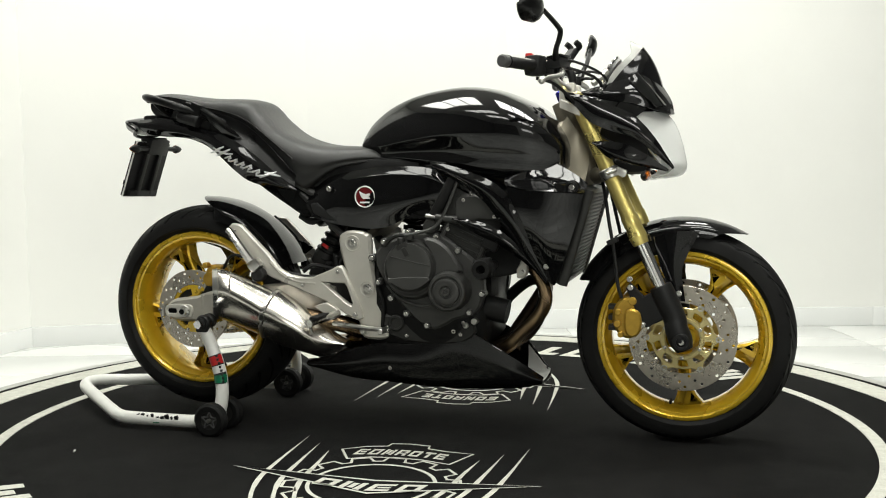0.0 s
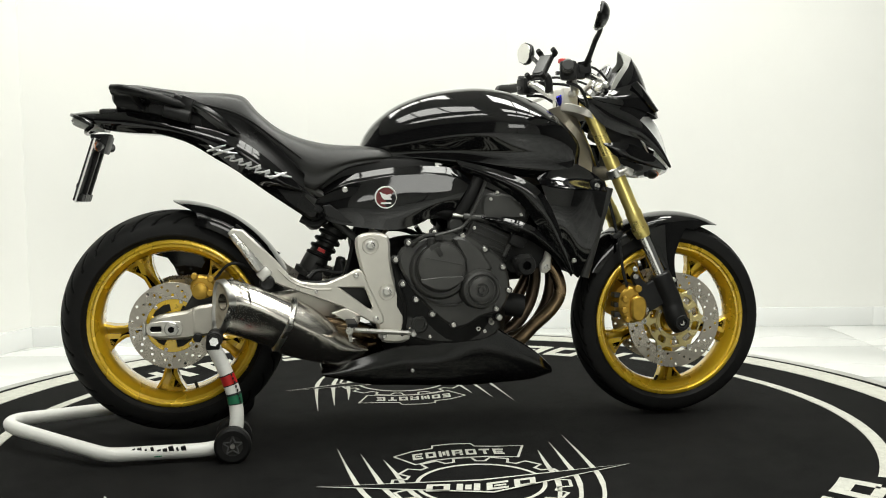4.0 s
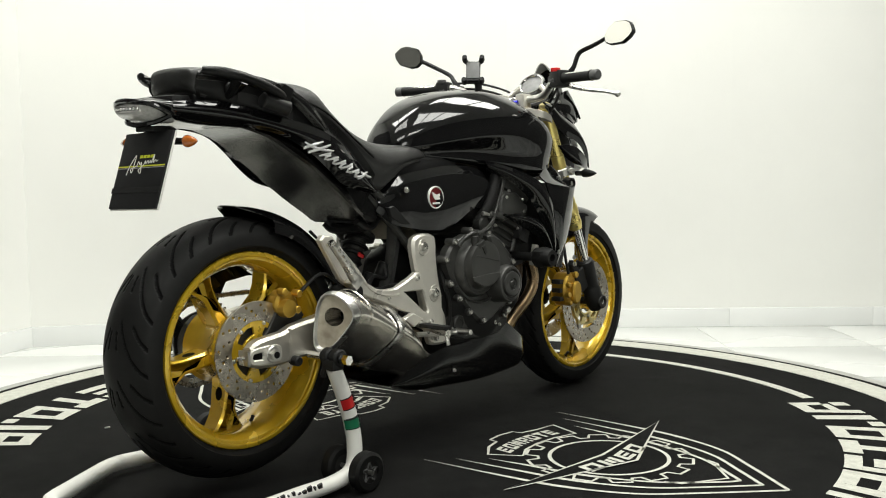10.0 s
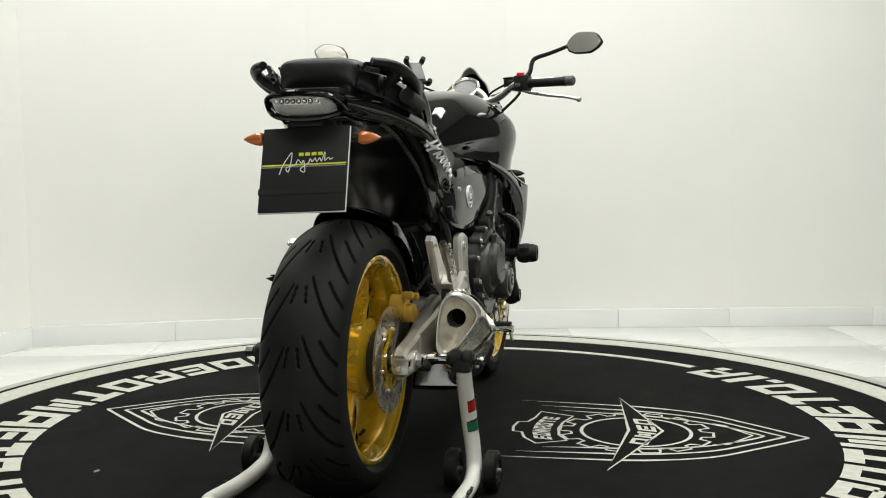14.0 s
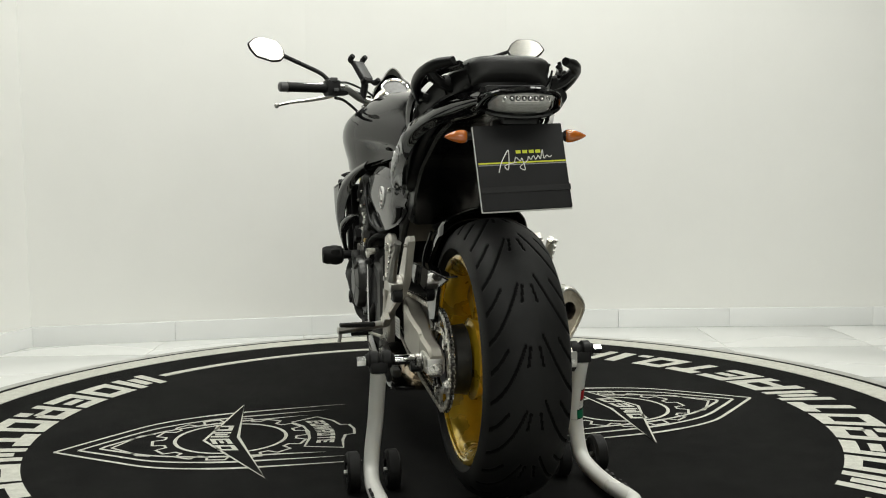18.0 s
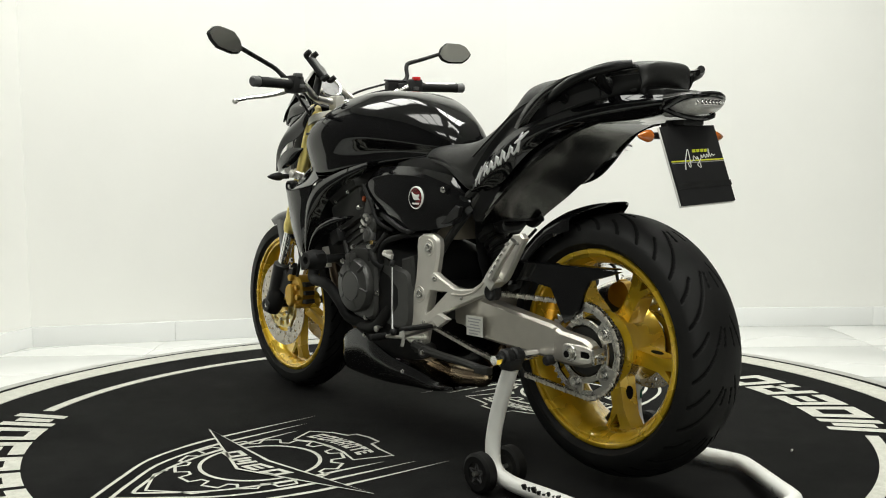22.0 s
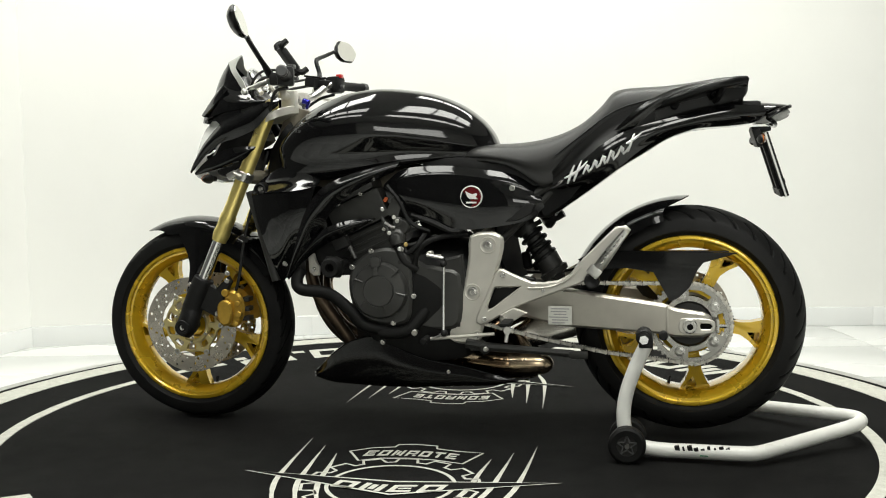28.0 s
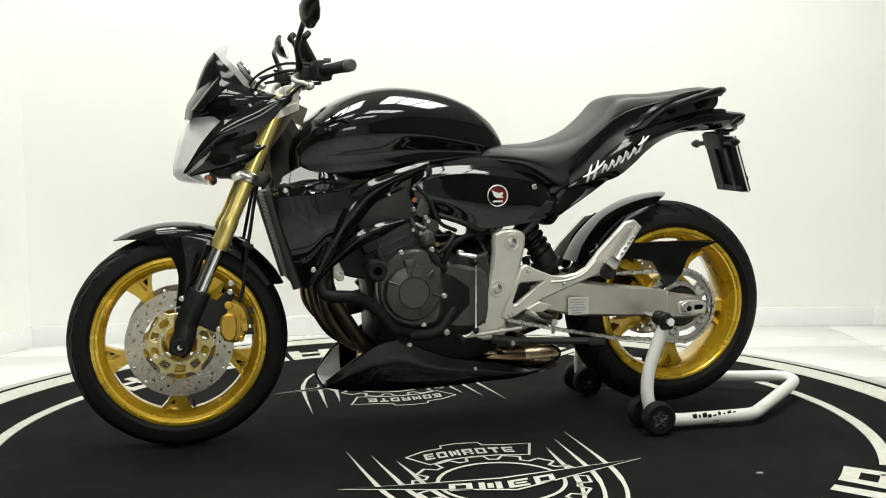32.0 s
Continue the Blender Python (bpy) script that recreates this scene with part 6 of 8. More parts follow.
    tube(bm, [(0.140, -0.118, 0.470), (0.158, -0.112, 0.420), (0.160, -0.098, 0.372), (0.156, -0.100, 0.320), (0.140, -0.110, 0.275)], 0.006, 8)
    part("drain_hose", bm, RUBBER, eng)
    bm = B()
    cyl(bm, (0.150, 0.142, 0.318), (0.170, 0.142, 0.318), 0.008, 12, 0.002)
    cyl(bm, (0.168, 0.142, 0.318), (0.176, 0.136, 0.330), 0.005, 10, 0.001)
    part("pressure_switch", bm, ALU, eng, "small bright pressure switch")
    # left side: alternator cover and sprocket cover
    bm = B()
    outl = rounded([(0.02, 0.50), (0.05, 0.525), (0.10, 0.53), (0.15, 0.512), (0.188, 0.47), (0.195, 0.415), (0.178, 0.36), (0.13, 0.325), (0.06, 0.32), (0.02, 0.35)], 3)
    plate(bm, outl, -0.140, -0.178, 0.008)
    ac = part("alternator_cover", bm, ENGINE, eng, "dark grey alternator cover")
    bm = B()
    lathe(bm, [(-0.176, 0.078), (-0.192, 0.077), (-0.200, 0.072), (-0.206, 0.044), (-0.204, 0.042), (-0.207, 0.040), (-0.208, 0.0)], 0.103, 0.415, 56, close=False)
    part("alternator_dome", bm, ENGINE, ac)
    for k in range(6):
        a = 2 * math.pi * k / 6 + 0.3
        bm = B()
        tube(bm, [(-0.206, 0.100 + 0.048 * math.cos(a), 0.425 + 0.048 * math.sin(a)), (-0.199, 0.100 + 0.074 * math.cos(a), 0.425 + 0.074 * math.sin(a))], 0.0035, 6)
        part("cover_rib", bm, ENGINE, ac)
    for y, z in ((0.045, 0.528), (0.185, 0.478), (0.190, 0.37), (0.07, 0.325), (0.130, 0.522), (0.012, 0.40)):
        bolt(ac, -0.174, y, z, BOLT_M)
    bm = B()
    outl = rounded([(0.03, 0.49), (-0.02, 0.485), (-0.07, 0.475), (-0.115, 0.46), (-0.12, 0.36), (-0.10, 0.31), (-0.02, 0.305), (0.02, 0.335)], 2)
    plate(bm, outl, -0.125, -0.160, 0.010)
    part("sprocket_cover", bm, ENGINE, eng, "dark grey front sprocket cover")
    bm = B()
    box(bm, (0, 0.02, 0.235), (0.16, 0.24, 0.06), None, 0.02)
    part("oil_sump", bm, ENGINE_DARK, eng)
    bm = B()
    tube(bm, [(0.10, 0.17, 0.365), (0.10, 0.245, 0.350)], 0.034, 20, smooth=False)
    part("oil_filter", bm, PLASTIC, eng, "black oil filter")
    bm = B()
    box(bm, (0, 0.183, 0.400), (0.13, 0.045, 0.17), pose(0, 0, 0, -8, 0, 0).to_3x3(), 0.02)
    part("oil_cooler", bm, ENGINE_DARK, eng, "black oil cooler block")
    bm = B()
    cyl(bm, (0.13, 0.165, 0.33), (0.166, 0.165, 0.33), 0.009, 12, 0.002)
    part("drain_plug", bm, BOLT, eng)
    # intake and throttle bodies under the tank
    bm = B()
    box(bm, (0, -0.02, 0.665), (0.26, 0.20, 0.12), None, 0.02)
    part("airbox", bm, PLASTIC, eng, "black plastic air box")
    for x in (-0.115, -0.04, 0.04, 0.115):
        bm = B()
        tube(bm, [(x, 0.10, 0.60), (x, 0.03, 0.625), (x, -0.02, 0.64)], 0.024, 12)
        part("intake_duct", bm, PLASTIC, eng)
    for s in (1, -1):
        bm = B()
        cyl(bm, (s * 0.14, 0.045, 0.588), (s * 0.172, 0.045, 0.588), 0.022, 14, 0.004)
        part("throttle_valve", bm, ENGINE_DARK, eng)
        if s < 0:
            bm = B()
            tube(bm, [(s * 0.168, 0.085, 0.70), (s * 0.172, 0.05, 0.66), (s * 0.165, 0.02, 0.60), (s * 0.15, -0.03, 0.575)], 0.0055, 8)
            part("hose", bm, PLASTIC, eng)
            bm = B()
            tube(bm, [(s * 0.150, 0.02, 0.62), (s * 0.160, -0.04, 0.60), (s * 0.15, -0.10, 0.575), (s * 0.12, -0.14, 0.60)], 0.008, 8)
            part("hose", bm, PLASTIC, eng)
            bm = B()
            cyl(bm, (s * 0.155, 0.055, 0.605), (s * 0.18, 0.055, 0.605), 0.006, 8, 0.001)
            part("hose_union", bm, BOLT, eng)
        # crash bobbins
        bm = B()
        cyl(bm, (s * 0.13, 0.215, 0.485), (s * 0.225, 0.215, 0.485), 0.013, 12)
        bob = part("crash_bobbin", bm, PLASTIC, BIKE, "black crash bobbin")
        bm = B()
        lathe(bm, [(s * 0.222, 0.020), (s * 0.228, 0.027), (s * 0.272, 0.0275), (s * 0.284, 0.023), (s * 0.284, 0.012), (s * 0.262, 0.010), (s * 0.262, 0.0)], 0.215, 0.485, 24, close=False)
        box(bm, (s * 0.247, 0.215, 0.485), (0.034, 0.053, 0.053), pose(0, 0, 0, 12, 0, 0).to_3x3(), 0.012)
        part("bobbin_pad", bm, RUBBER, bob)
        # black floor that deepens the shade in the pad's recess
        bm = B()
        cyl(bm, (s * 0.25, 0.215, 0.485), (s * 0.2655, 0.215, 0.485), 0.015, 16)
        part("pad_recess", bm, RECESS_SHADE, bob)
        bm = B()
        outl = [(0.285, 0.452), (0.300, 0.450), (0.313, 0.462), (0.315, 0.51), (0.300, 0.513), (0.293, 0.49), (0.284, 0.475)]
        plate(bm, outl, s * 0.150, s * 0.166, 0.003)
        hanger = [(0.316, 0.540), (0.318, 0.482), (0.292, 0.466), (0.225, 0.450), (0.185, 0.465), (0.180, 0.545), (0.250, 0.552)]
        hm = B()
        plate(hm, rounded(hanger, 2), s * 0.126, s * 0.142, 0.004)
        part("engine_hanger", hm, CRANKCASE, BIKE, "black engine hanger plate")
        tab = part("engine_mount", bm, SILVER, BIKE, "silver engine mount tab")
        bolt(tab, s * 0.165, 0.299, 0.468, BOLT_M)
    bm = B()
    tube(bm, [(-0.165, 0.335, 0.470), (-0.175, 0.345, 0.442), (-0.185, 0.33, 0.415), (-0.19, 0.25, 0.405), (-0.185, 0.19, 0.360), (-0.175, 0.15, 0.315), (-0.15, 0.06, 0.30)], 0.017, 12)
    part("coolant_hose", bm, RUBBER, eng, "black rubber coolant hose")
    bm = B()
    tube(bm, [(-0.165, -0.02, 0.568), (-0.175, 0.0, 0.540), (-0.172, 0.03, 0.52), (-0.16, 0.04, 0.57), (-0.15, 0.02, 0.61)], 0.0075, 8)
    part("hose", bm, PLASTIC, eng)
    bm = B()
    plate(bm, [(-0.068, 0.500), (-0.118, 0.512), (-0.126, 0.47), (-0.116, 0.31), (-0.078, 0.31), (-0.070, 0.38)], -0.12, -0.152, 0.006)
    part("pivot_cover", bm, ENGINE_DARK, eng)
    bm = B()
    box(bm, (-0.196, 0.112, 0.494), (0.024, 0.028, 0.026), pose(0, 0, 0, -10, 0, 0).to_3x3(), 0.005)
    box(bm, (-0.202, 0.112, 0.470), (0.010, 0.016, 0.030), None, 0.004)
    part("cable_guide", bm, ENGINE, ac)
    bm = B()
    tube(bm, [(-0.135, 0.062, 0.585), (-0.160, 0.058, 0.560), (-0.168, 0.052, 0.538)], [0.024, 0.025, 0.018], 14)
    cyl(bm, (-0.15, 0.055, 0.562), (-0.182, 0.055, 0.562), 0.016, 14, 0.003)
    part("thermostat_housing", bm, ENGINE, eng, "dark grey thermostat housing")
    bm = B()
    tube(bm, [(-0.163, 0.062, 0.545), (-0.172, 0.048, 0.515), (-0.170, 0.030, 0.487), (-0.158, 0.005, 0.470)], 0.0105, 10)
    part("coolant_hose", bm, RUBBER, eng)
    bm = B()
    tube(bm, [(-0.160, 0.012, 0.478), (-0.170, 0.002, 0.515), (-0.168, -0.022, 0.545), (-0.150, -0.07, 0.562), (-0.125, -0.13, 0.567)], 0.008, 10)
    part("coolant_hose", bm, RUBBER, eng)
    bm = B()
    tube(bm, [(-0.172, 0.045, 0.541), (-0.174, 0.018, 0.540), (-0.165, -0.01, 0.549)], 0.0052, 8)
    part("hose", bm, PLASTIC, eng)
    for y, z, mat in ((0.034, 0.541, BRASS), (0.052, 0.529, BOLT), (0.080, 0.572, BOLT), (0.066, 0.615, BOLT), (0.098, 0.637, BOLT)):
        bm = B()
        cyl(bm, (-0.168, y, z), (-0.182, y - 0.004, z), 0.0062, 8, 0.001)
        part("hose_clip", bm, mat, eng)
    bm = B()
    box(bm, (-0.160, 0.090, 0.662), (0.012, 0.010, 0.013), pose(0, 0, 0, 30, 0, 0).to_3x3(), 0.002)
    part("connector", bm, ORANGE, eng, "orange wiring connector")
    bm = B()
    box(bm, (-0.155, 0.065, 0.640), (0.022, 0.036, 0.052), pose(0, 0, 0, 22, 0, 0).to_3x3(), 0.006)
    cyl(bm, (-0.15, 0.055, 0.602), (-0.175, 0.055, 0.602), 0.014, 12, 0.003)
    part("injector_body", bm, ENGINE, eng, "dark grey injector body")
    bm = B()
    tube(bm, [(-0.172, 0.09, 0.60), (-0.176, 0.072, 0.59), (-0.174, 0.062, 0.588)], 0.004, 8)
    part("hose_pipe", bm, BOLT, eng)
    bm = B()
    tube(bm, [(-0.165, 0.11, 0.296), (-0.168, 0.06, 0.296), (-0.168, 0.025, 0.306), (-0.160, 0.0, 0.335), (-0.15, -0.02, 0.36)], 0.017, 12)
    part("coolant_hose", bm, RUBBER, eng)
    bm = B()
    cyl(bm, (-0.165, 0.010, 0.302), (-0.188, 0.008, 0.300), 0.009, 10, 0.002)
    part("drain_bolt", bm, BOLT, eng)
    bm = B()
    tube(bm, [(-0.186, -0.074, 0.305), (-0.182, -0.055, 0.290), (-0.180, -0.03, 0.282)], 0.004, 8)
    part("gear_link", bm, ALU, eng)
    bm = B()
    cyl(bm, (-0.12, -0.16, 0.262), (-0.170, -0.185, 0.258), 0.016, 14, 0.003)
    box(bm, (-0.155, -0.165, 0.262), (0.02, 0.05, 0.022), None, 0.004)
    part("side_stand_pivot", bm, ENGINE_DARK, eng)
    bolt(eng, -0.169, -0.185, 0.258, BOLT_M)
    bm = B()
    cyl(bm, (-0.16, -0.035, 0.515), (-0.185, -0.035, 0.515), 0.009, 10, 0.002)
    box(bm, (-0.178, -0.050, 0.511), (0.008, 0.034, 0.007), None, 0.002)
    part("gear_shaft_arm", bm, SILVER, eng)
    # radiator
    bm = B()
    m = pose(0, 0.432, 0.565, -16, 0, 0)
    box(bm, m.translation, (0.33, 0.034, 0.262), m.to_3x3(), 0.004)
    rad = part("radiator", bm, ENGINE_DARK, BIKE, "black radiator with fine fins")
    for k in range(22):
        bm = B()
        z = -0.115 + 0.011 * k
        q = m @ Vector((0, 0.017, z))
        box(bm, q, (0.30, 0.006, 0.004), m.to_3x3())
        part("fin", bm, PLASTIC, rad)
    for s in (1, -1):
        bm = B()
        tube(bm, [m @ Vector((s * 0.168, 0.012, -0.13)), m @ Vector((s * 0.168, 0.012, 0.13))], 0.014, 10, smooth=False)
        part("radiator_tank", bm, ENGINE_DARK, rad)
    # exhaust headers, collector and silencer
    runs = {0.112: [(0.258, 0.530), (0.316, 0.480), (0.346, 0.432), (0.353, 0.386), (0.331, 0.341), (0.283, 0.294)],
            0.045: [(0.262, 0.540), (0.316, 0.502), (0.340, 0.452), (0.341, 0.395), (0.322, 0.332), (0.280, 0.276)],
            -0.045: [(0.258, 0.545), (0.302, 0.503), (0.322, 0.452), (0.324, 0.400), (0.305, 0.335), (0.262, 0.275)],
            -0.112: [(0.262, 0.545), (0.312, 0.503), (0.323, 0.452), (0.310, 0.402), (0.276, 0.344), (0.233, 0.279)]}
    for x, xm in ((0.112, 0.115), (0.045, 0.060), (-0.045, -0.060), (-0.112, -0.115)):
        bm = B()
        xe = x * 0.45
        run = runs[x]
        tube(bm, [(x, 0.175, 0.555)] + [(xm * f, y, z) for (y, z), f in zip(run, (1, 1, 1, 0.98, 0.92, 0.82))] + [(xm * 0.72, 0.226 if x > 0.1 else 0.205, 0.242), (xe, 0.12, 0.214), (xe * 0.7, -0.05, 0.212)], 0.0185, 14)
        # only the outer right pipe keeps the lit colour, the rest are painted shaded
        part("header_pipe", bm, HEADER if x > 0.1 else HEADER_SHADED, BIKE, "heat-stained steel header pipe")
    bm = B()
    tube(bm, [(-0.088, 0.24, 0.228), (-0.095, 0.12, 0.226), (-0.098, 0.0, 0.226), (-0.098, -0.10, 0.226), (-0.092, -0.18, 0.214), (-0.09, -0.23, 0.206)], [0.020, 0.021, 0.021, 0.023, 0.022, 0.02], 14)
    col = part("collector_pipe", bm, COLLECTOR, BIKE, "stained steel collector pipe")
    bm = B()
    tube(bm, [(-0.090, -0.110, 0.215), (-0.090, -0.145, 0.208), (-0.090, -0.225, 0.203), (-0.088, -0.240, 0.203)], [0.022, 0.030, 0.033, 0.030], 18)
    part("catalyst_box", bm, HEADER, col, "rust-brown catalyst box")
    bm = B()
    tube(bm, [(-0.088, -0.232, 0.203), (-0.088, -0.245, 0.203), (-0.086, -0.310, 0.205), (-0.080, -0.338, 0.205), (-0.07, -0.35, 0.205)], [0.030, 0.033, 0.032, 0.026, 0.014], 18)
    part("catalyst_cap", bm, COLLECTOR, col, "dull brown rounded end of the catalyst")
    bm = B()
    cyl(bm, (-0.098, -0.088, 0.226), (-0.097, -0.112, 0.225), 0.027, 14, 0.003)
    part("clamp_ring", bm, COLLECTOR, col)
    bm = B()
    tube(bm, [(-0.04, -0.28, 0.215), (0.03, -0.26, 0.232), (0.08, -0.22, 0.25), (0.10, -0.17, 0.265)], 0.024, 12)
    part("link_pipe", bm, HEADER, col)

    def tri(y, zt, zb, xl, xr, dy=0.0, kx=0.0):
        """A rounded three-cornered section; dy leans its top forwards, kx turns it outwards."""
        h, w = zt - zb, xr - xl
        p = [(0.12, -0.03), (0.60, -0.07), (1.10, 0.27), (1.02, 0.52), (0.38, 1.06), (0.0, 1.06), (-0.05, 0.72)]
        for k in range(2):
            p = [q for i in range(len(p)) for q in ((0.75 * p[i][0] + 0.25 * p[(i + 1) % len(p)][0], 0.75 * p[i][1] + 0.25 * p[(i + 1) % len(p)][1]), (0.25 * p[i][0] + 0.75 * p[(i + 1) % len(p)][0], 0.25 * p[i][1] + 0.75 * p[(i + 1) % len(p)][1]))]
        return [(xl + u * w, y + dy * (1 - v) + kx * u * w, zt - v * h) for u, v in p]

    bm = B()
    loft(bm, [tri(-0.600, 0.458, 0.328, 0.182, 0.266, 0.0, 0.56), tri(-0.575, 0.455, 0.321, 0.178, 0.268, 0.006, 0.5), tri(-0.52, 0.428, 0.302, 0.170, 0.267, 0.028, 0.3), tri(-0.455, 0.391, 0.277, 0.160, 0.263, 0.046, 0.10)], 4, smooth_ring=1, caps=False)
    sil = part("silencer", bm, STEEL, BIKE, "polished steel silencer with a three-cornered outlet")
    bm = B()
    loft(bm, [tri(-0.462, 0.397, 0.276, 0.158, 0.266, 0.048, 0.1), tri(-0.460, 0.403, 0.270, 0.153, 0.271, 0.05, 0.1), tri(-0.452, 0.402, 0.267, 0.152, 0.271, 0.05, 0.1), tri(-0.449, 0.397, 0.267, 0.153, 0.268, 0.05, 0.1)], 1, smooth_ring=1, caps=False)
    part("silencer_lip", bm, ALU, sil, "bright rolled joint")
    bm = B()
    loft(bm, [tri(-0.450, 0.398, 0.268, 0.154, 0.268, 0.05, 0.1), tri(-0.40, 0.366, 0.249, 0.147, 0.258, 0.052, 0.08), tri(-0.335, 0.332, 0.230, 0.140, 0.242, 0.03, 0.05), tri(-0.29, 0.308, 0.218, 0.134, 0.226, 0.012), tri(-0.245, 0.282, 0.228, 0.128, 0.205), tri(-0.205, 0.262, 0.245, 0.13, 0.18)], 4, smooth_ring=1)
    part("silencer_shield", bm, STEEL, sil, "polished front shell of the silencer")
    bm = B()
    loft(bm, [tri(-0.5675, 0.4575, 0.3205, 0.1755, 0.2695, 0.009, 0.47), tri(-0.5655, 0.4585, 0.3185, 0.174, 0.271, 0.009, 0.47), tri(-0.5635, 0.4565, 0.3185, 0.175, 0.270, 0.009, 0.47)], 1, smooth_ring=1, caps=False)
    part("silencer_band", bm, STEEL, sil)
    bm = B()
    tube(bm, [(0.18, -0.345, 0.335), (0.165, -0.29, 0.322), (0.13, -0.22, 0.302), (0.09, -0.16, 0.27)], 0.024, 14)
    part("mid_pipe", bm, HEADER, sil, "dark heat-stained pipe")
    # outlet: rolled rim, sooty funnel and bore
    a, b = tri(-0.600, 0.4595, 0.3265, 0.1805, 0.2675, 0.0, 0.56), tri(-0.612, 0.457, 0.329, 0.183, 0.265, 0.0, 0.56)
    cx, cy, cz = 0.2235, -0.5895, 0.404

    def shrink(ring, f, back):
        return [(cx + (x - cx) * f, cy + (y - cy) * f + back, cz + (z - cz) * f) for x, y, z in ring]

    bm = B()
    loft(bm, [a, b, shrink(b, 0.97, -0.003), shrink(b, 0.91, -0.003), shrink(b, 0.87, 0.004)], 1, smooth_ring=1, caps=False)
    part("outlet_rim", bm, ALU, sil, "bright rolled outlet rim")
    hole = [(cx - 0.001 + 0.020 * math.cos(t), cy + 0.005 + 0.56 * 0.020 * math.cos(t), 0.406 + 0.022 * math.sin(t)) for t in [2.1 - 2 * math.pi * k / 28 for k in range(28)]]
    bm = B()
    loft(bm, [shrink(b, 0.87, 0.004), shrink(b, 0.80, 0.007), hole, [(x, y + 0.06, z) for x, y, z in hole]], 1, smooth_ring=1, caps=False)
    part("outlet_funnel", bm, CREAM, sil, "sooty cream outlet funnel")
    bm = B()
    near, deep = [bm.verts.new((x, y - 0.001, z)) for x, y, z in hole], [bm.verts.new((x, y + 0.05, z)) for x, y, z in hole]
    for k in range(len(hole)):
        n = (k + 1) % len(hole)
        bm.faces.new((near[k], near[n], deep[n], deep[k]))
    bm.faces.new(deep)
    part("silencer_bore", bm, RECESS_SHADE, sil)
    bolt(sil, 0.235, -0.33, 0.285, BOLT_S)


def build_rear():
    # swingarm: two box arms and the cross piece
    for s in (1, -1):
        bm = B()
        x0, x1 = s * 0.112, s * 0.158
        secs = [(-0.275, 0.416, 0.342), (-0.30, 0.421, 0.337), (-0.37, 0.424, 0.323), (-0.41, 0.420, 0.319), (-0.53, 0.404, 0.314), (-0.650, 0.388, 0.307), (-0.682, 0.376, 0.300), (-0.755, 0.366, 0.301), (-0.778, 0.352, 0.312)]
        rings = []
        for y, zt, zb in secs:
            f = 1.0 if y > -0.65 else 0.72
            k = min(1.0, max(0.0, (-0.22 - y) / 0.24))
            xb = x1 - s * 0.050 * (1 - k)
            xa = xb + (x0 - x1) * f
            c = 0.007
            d = s * c
            rings.append([(xa, y, zb + c), (xa + d, y, zb), (xb - d, y, zb), (xb, y, zb + c), (xb, y, zt - c), (xb - d, y, zt), (xa + d, y, zt), (xa, y, zt - c)])
        loft(bm, rings, 2)
        arm = part("swingarm", bm, ARM_ALU, BIKE, "silver aluminium swingarm", angle=30)
        bm = B()
        plate(bm, rounded([(-0.787, 0.331), (-0.776, 0.349), (-0.71, 0.352), (-0.695, 0.342), (-0.695, 0.320), (-0.71, 0.311), (-0.776, 0.313)], 3), s * 0.157, s * 0.163, 0.002, [[(-0.774, 0.338), (-0.750, 0.339), (-0.747, 0.331), (-0.750, 0.323), (-0.774, 0.324), (-0.778, 0.331)]])
        part("axle_plate", bm, SILVER, arm, "bright chain adjuster plate")
        bm = B()
        cyl(bm, (s * 0.160, RY, RZ), (s * 0.178, RY, RZ), 0.0135, 6)
        cyl(bm, (s * 0.160, RY, RZ), (s * 0.167, RY, RZ), 0.019, 20, 0.002)
        part("axle_nut", bm, BOLT, arm)
        # black disc on the nut's face, painted shade for its recess
        bm = B()
        lathe(bm, [(s * 0.1785, 0.0), (s * 0.1788, 0.008), (s * 0.177, 0.0085)], RY, RZ, 16, close=False)
        part("nut_recess", bm, RECESS_SHADE, arm)
        # black floor behind the slot, painted shade
        bm = B()
        box(bm, (s * 0.1572, -0.763, 0.331), (0.003, 0.030, 0.014), None, 0.001)
        part("adjuster_slot", bm, RECESS_SHADE, arm)
        bm = B()
        box(bm, (s * 0.150, -0.664, 0.343), (0.018, 0.007, 0.078), None, 0.002)
        part("arm_seam", bm, ARM_ALU, arm)
        bm = B()
        tube(bm, [(s * 0.150, -0.765, 0.331), (s * 0.150, -0.815, 0.331)], 0.005, 8)
        box(bm, (s * 0.150, -0.792, 0.331), (0.034, 0.008, 0.034), None, 0.002)
        part("adjuster", bm, BOLT, arm)
        bm = B()
        cyl(bm, (s * 0.150, -0.655, 0.306), (s * 0.178, -0.655, 0.306), 0.012, 12, 0.003)
        part("stand_spool", bm, PLASTIC, arm)
    bm = B()
    tube(bm, [(-0.112, -0.147, 0.410), (0.112, -0.147, 0.410)], 0.03, 16, smooth=False)
    for s in (1, -1):
        box(bm, (s * 0.085, -0.215, 0.39), (0.044, 0.15, 0.085), pose(0, 0, 0, 6, 0, 0).to_3x3(), 0.01)
    part("swingarm_pivot", bm, ENGINE_DARK, BIKE, "dark swingarm pivot casting")
    bm = B()
    box(bm, (-0.1588, -0.385, 0.352), (0.0012, 0.062, 0.05), None)
    sticker = part("warning_sticker", bm, LABEL_PAPER, BIKE, "worn pale sticker with grey lines")
    bm = B()
    for k in range(6):
        box(bm, (-0.1597, -0.385 + 0.004 * (k % 2), 0.370 - 0.0075 * k), (0.0008, 0.050 - 0.008 * (k % 3), 0.003))
    part("sticker_lines", bm, GREYLINE, sticker)
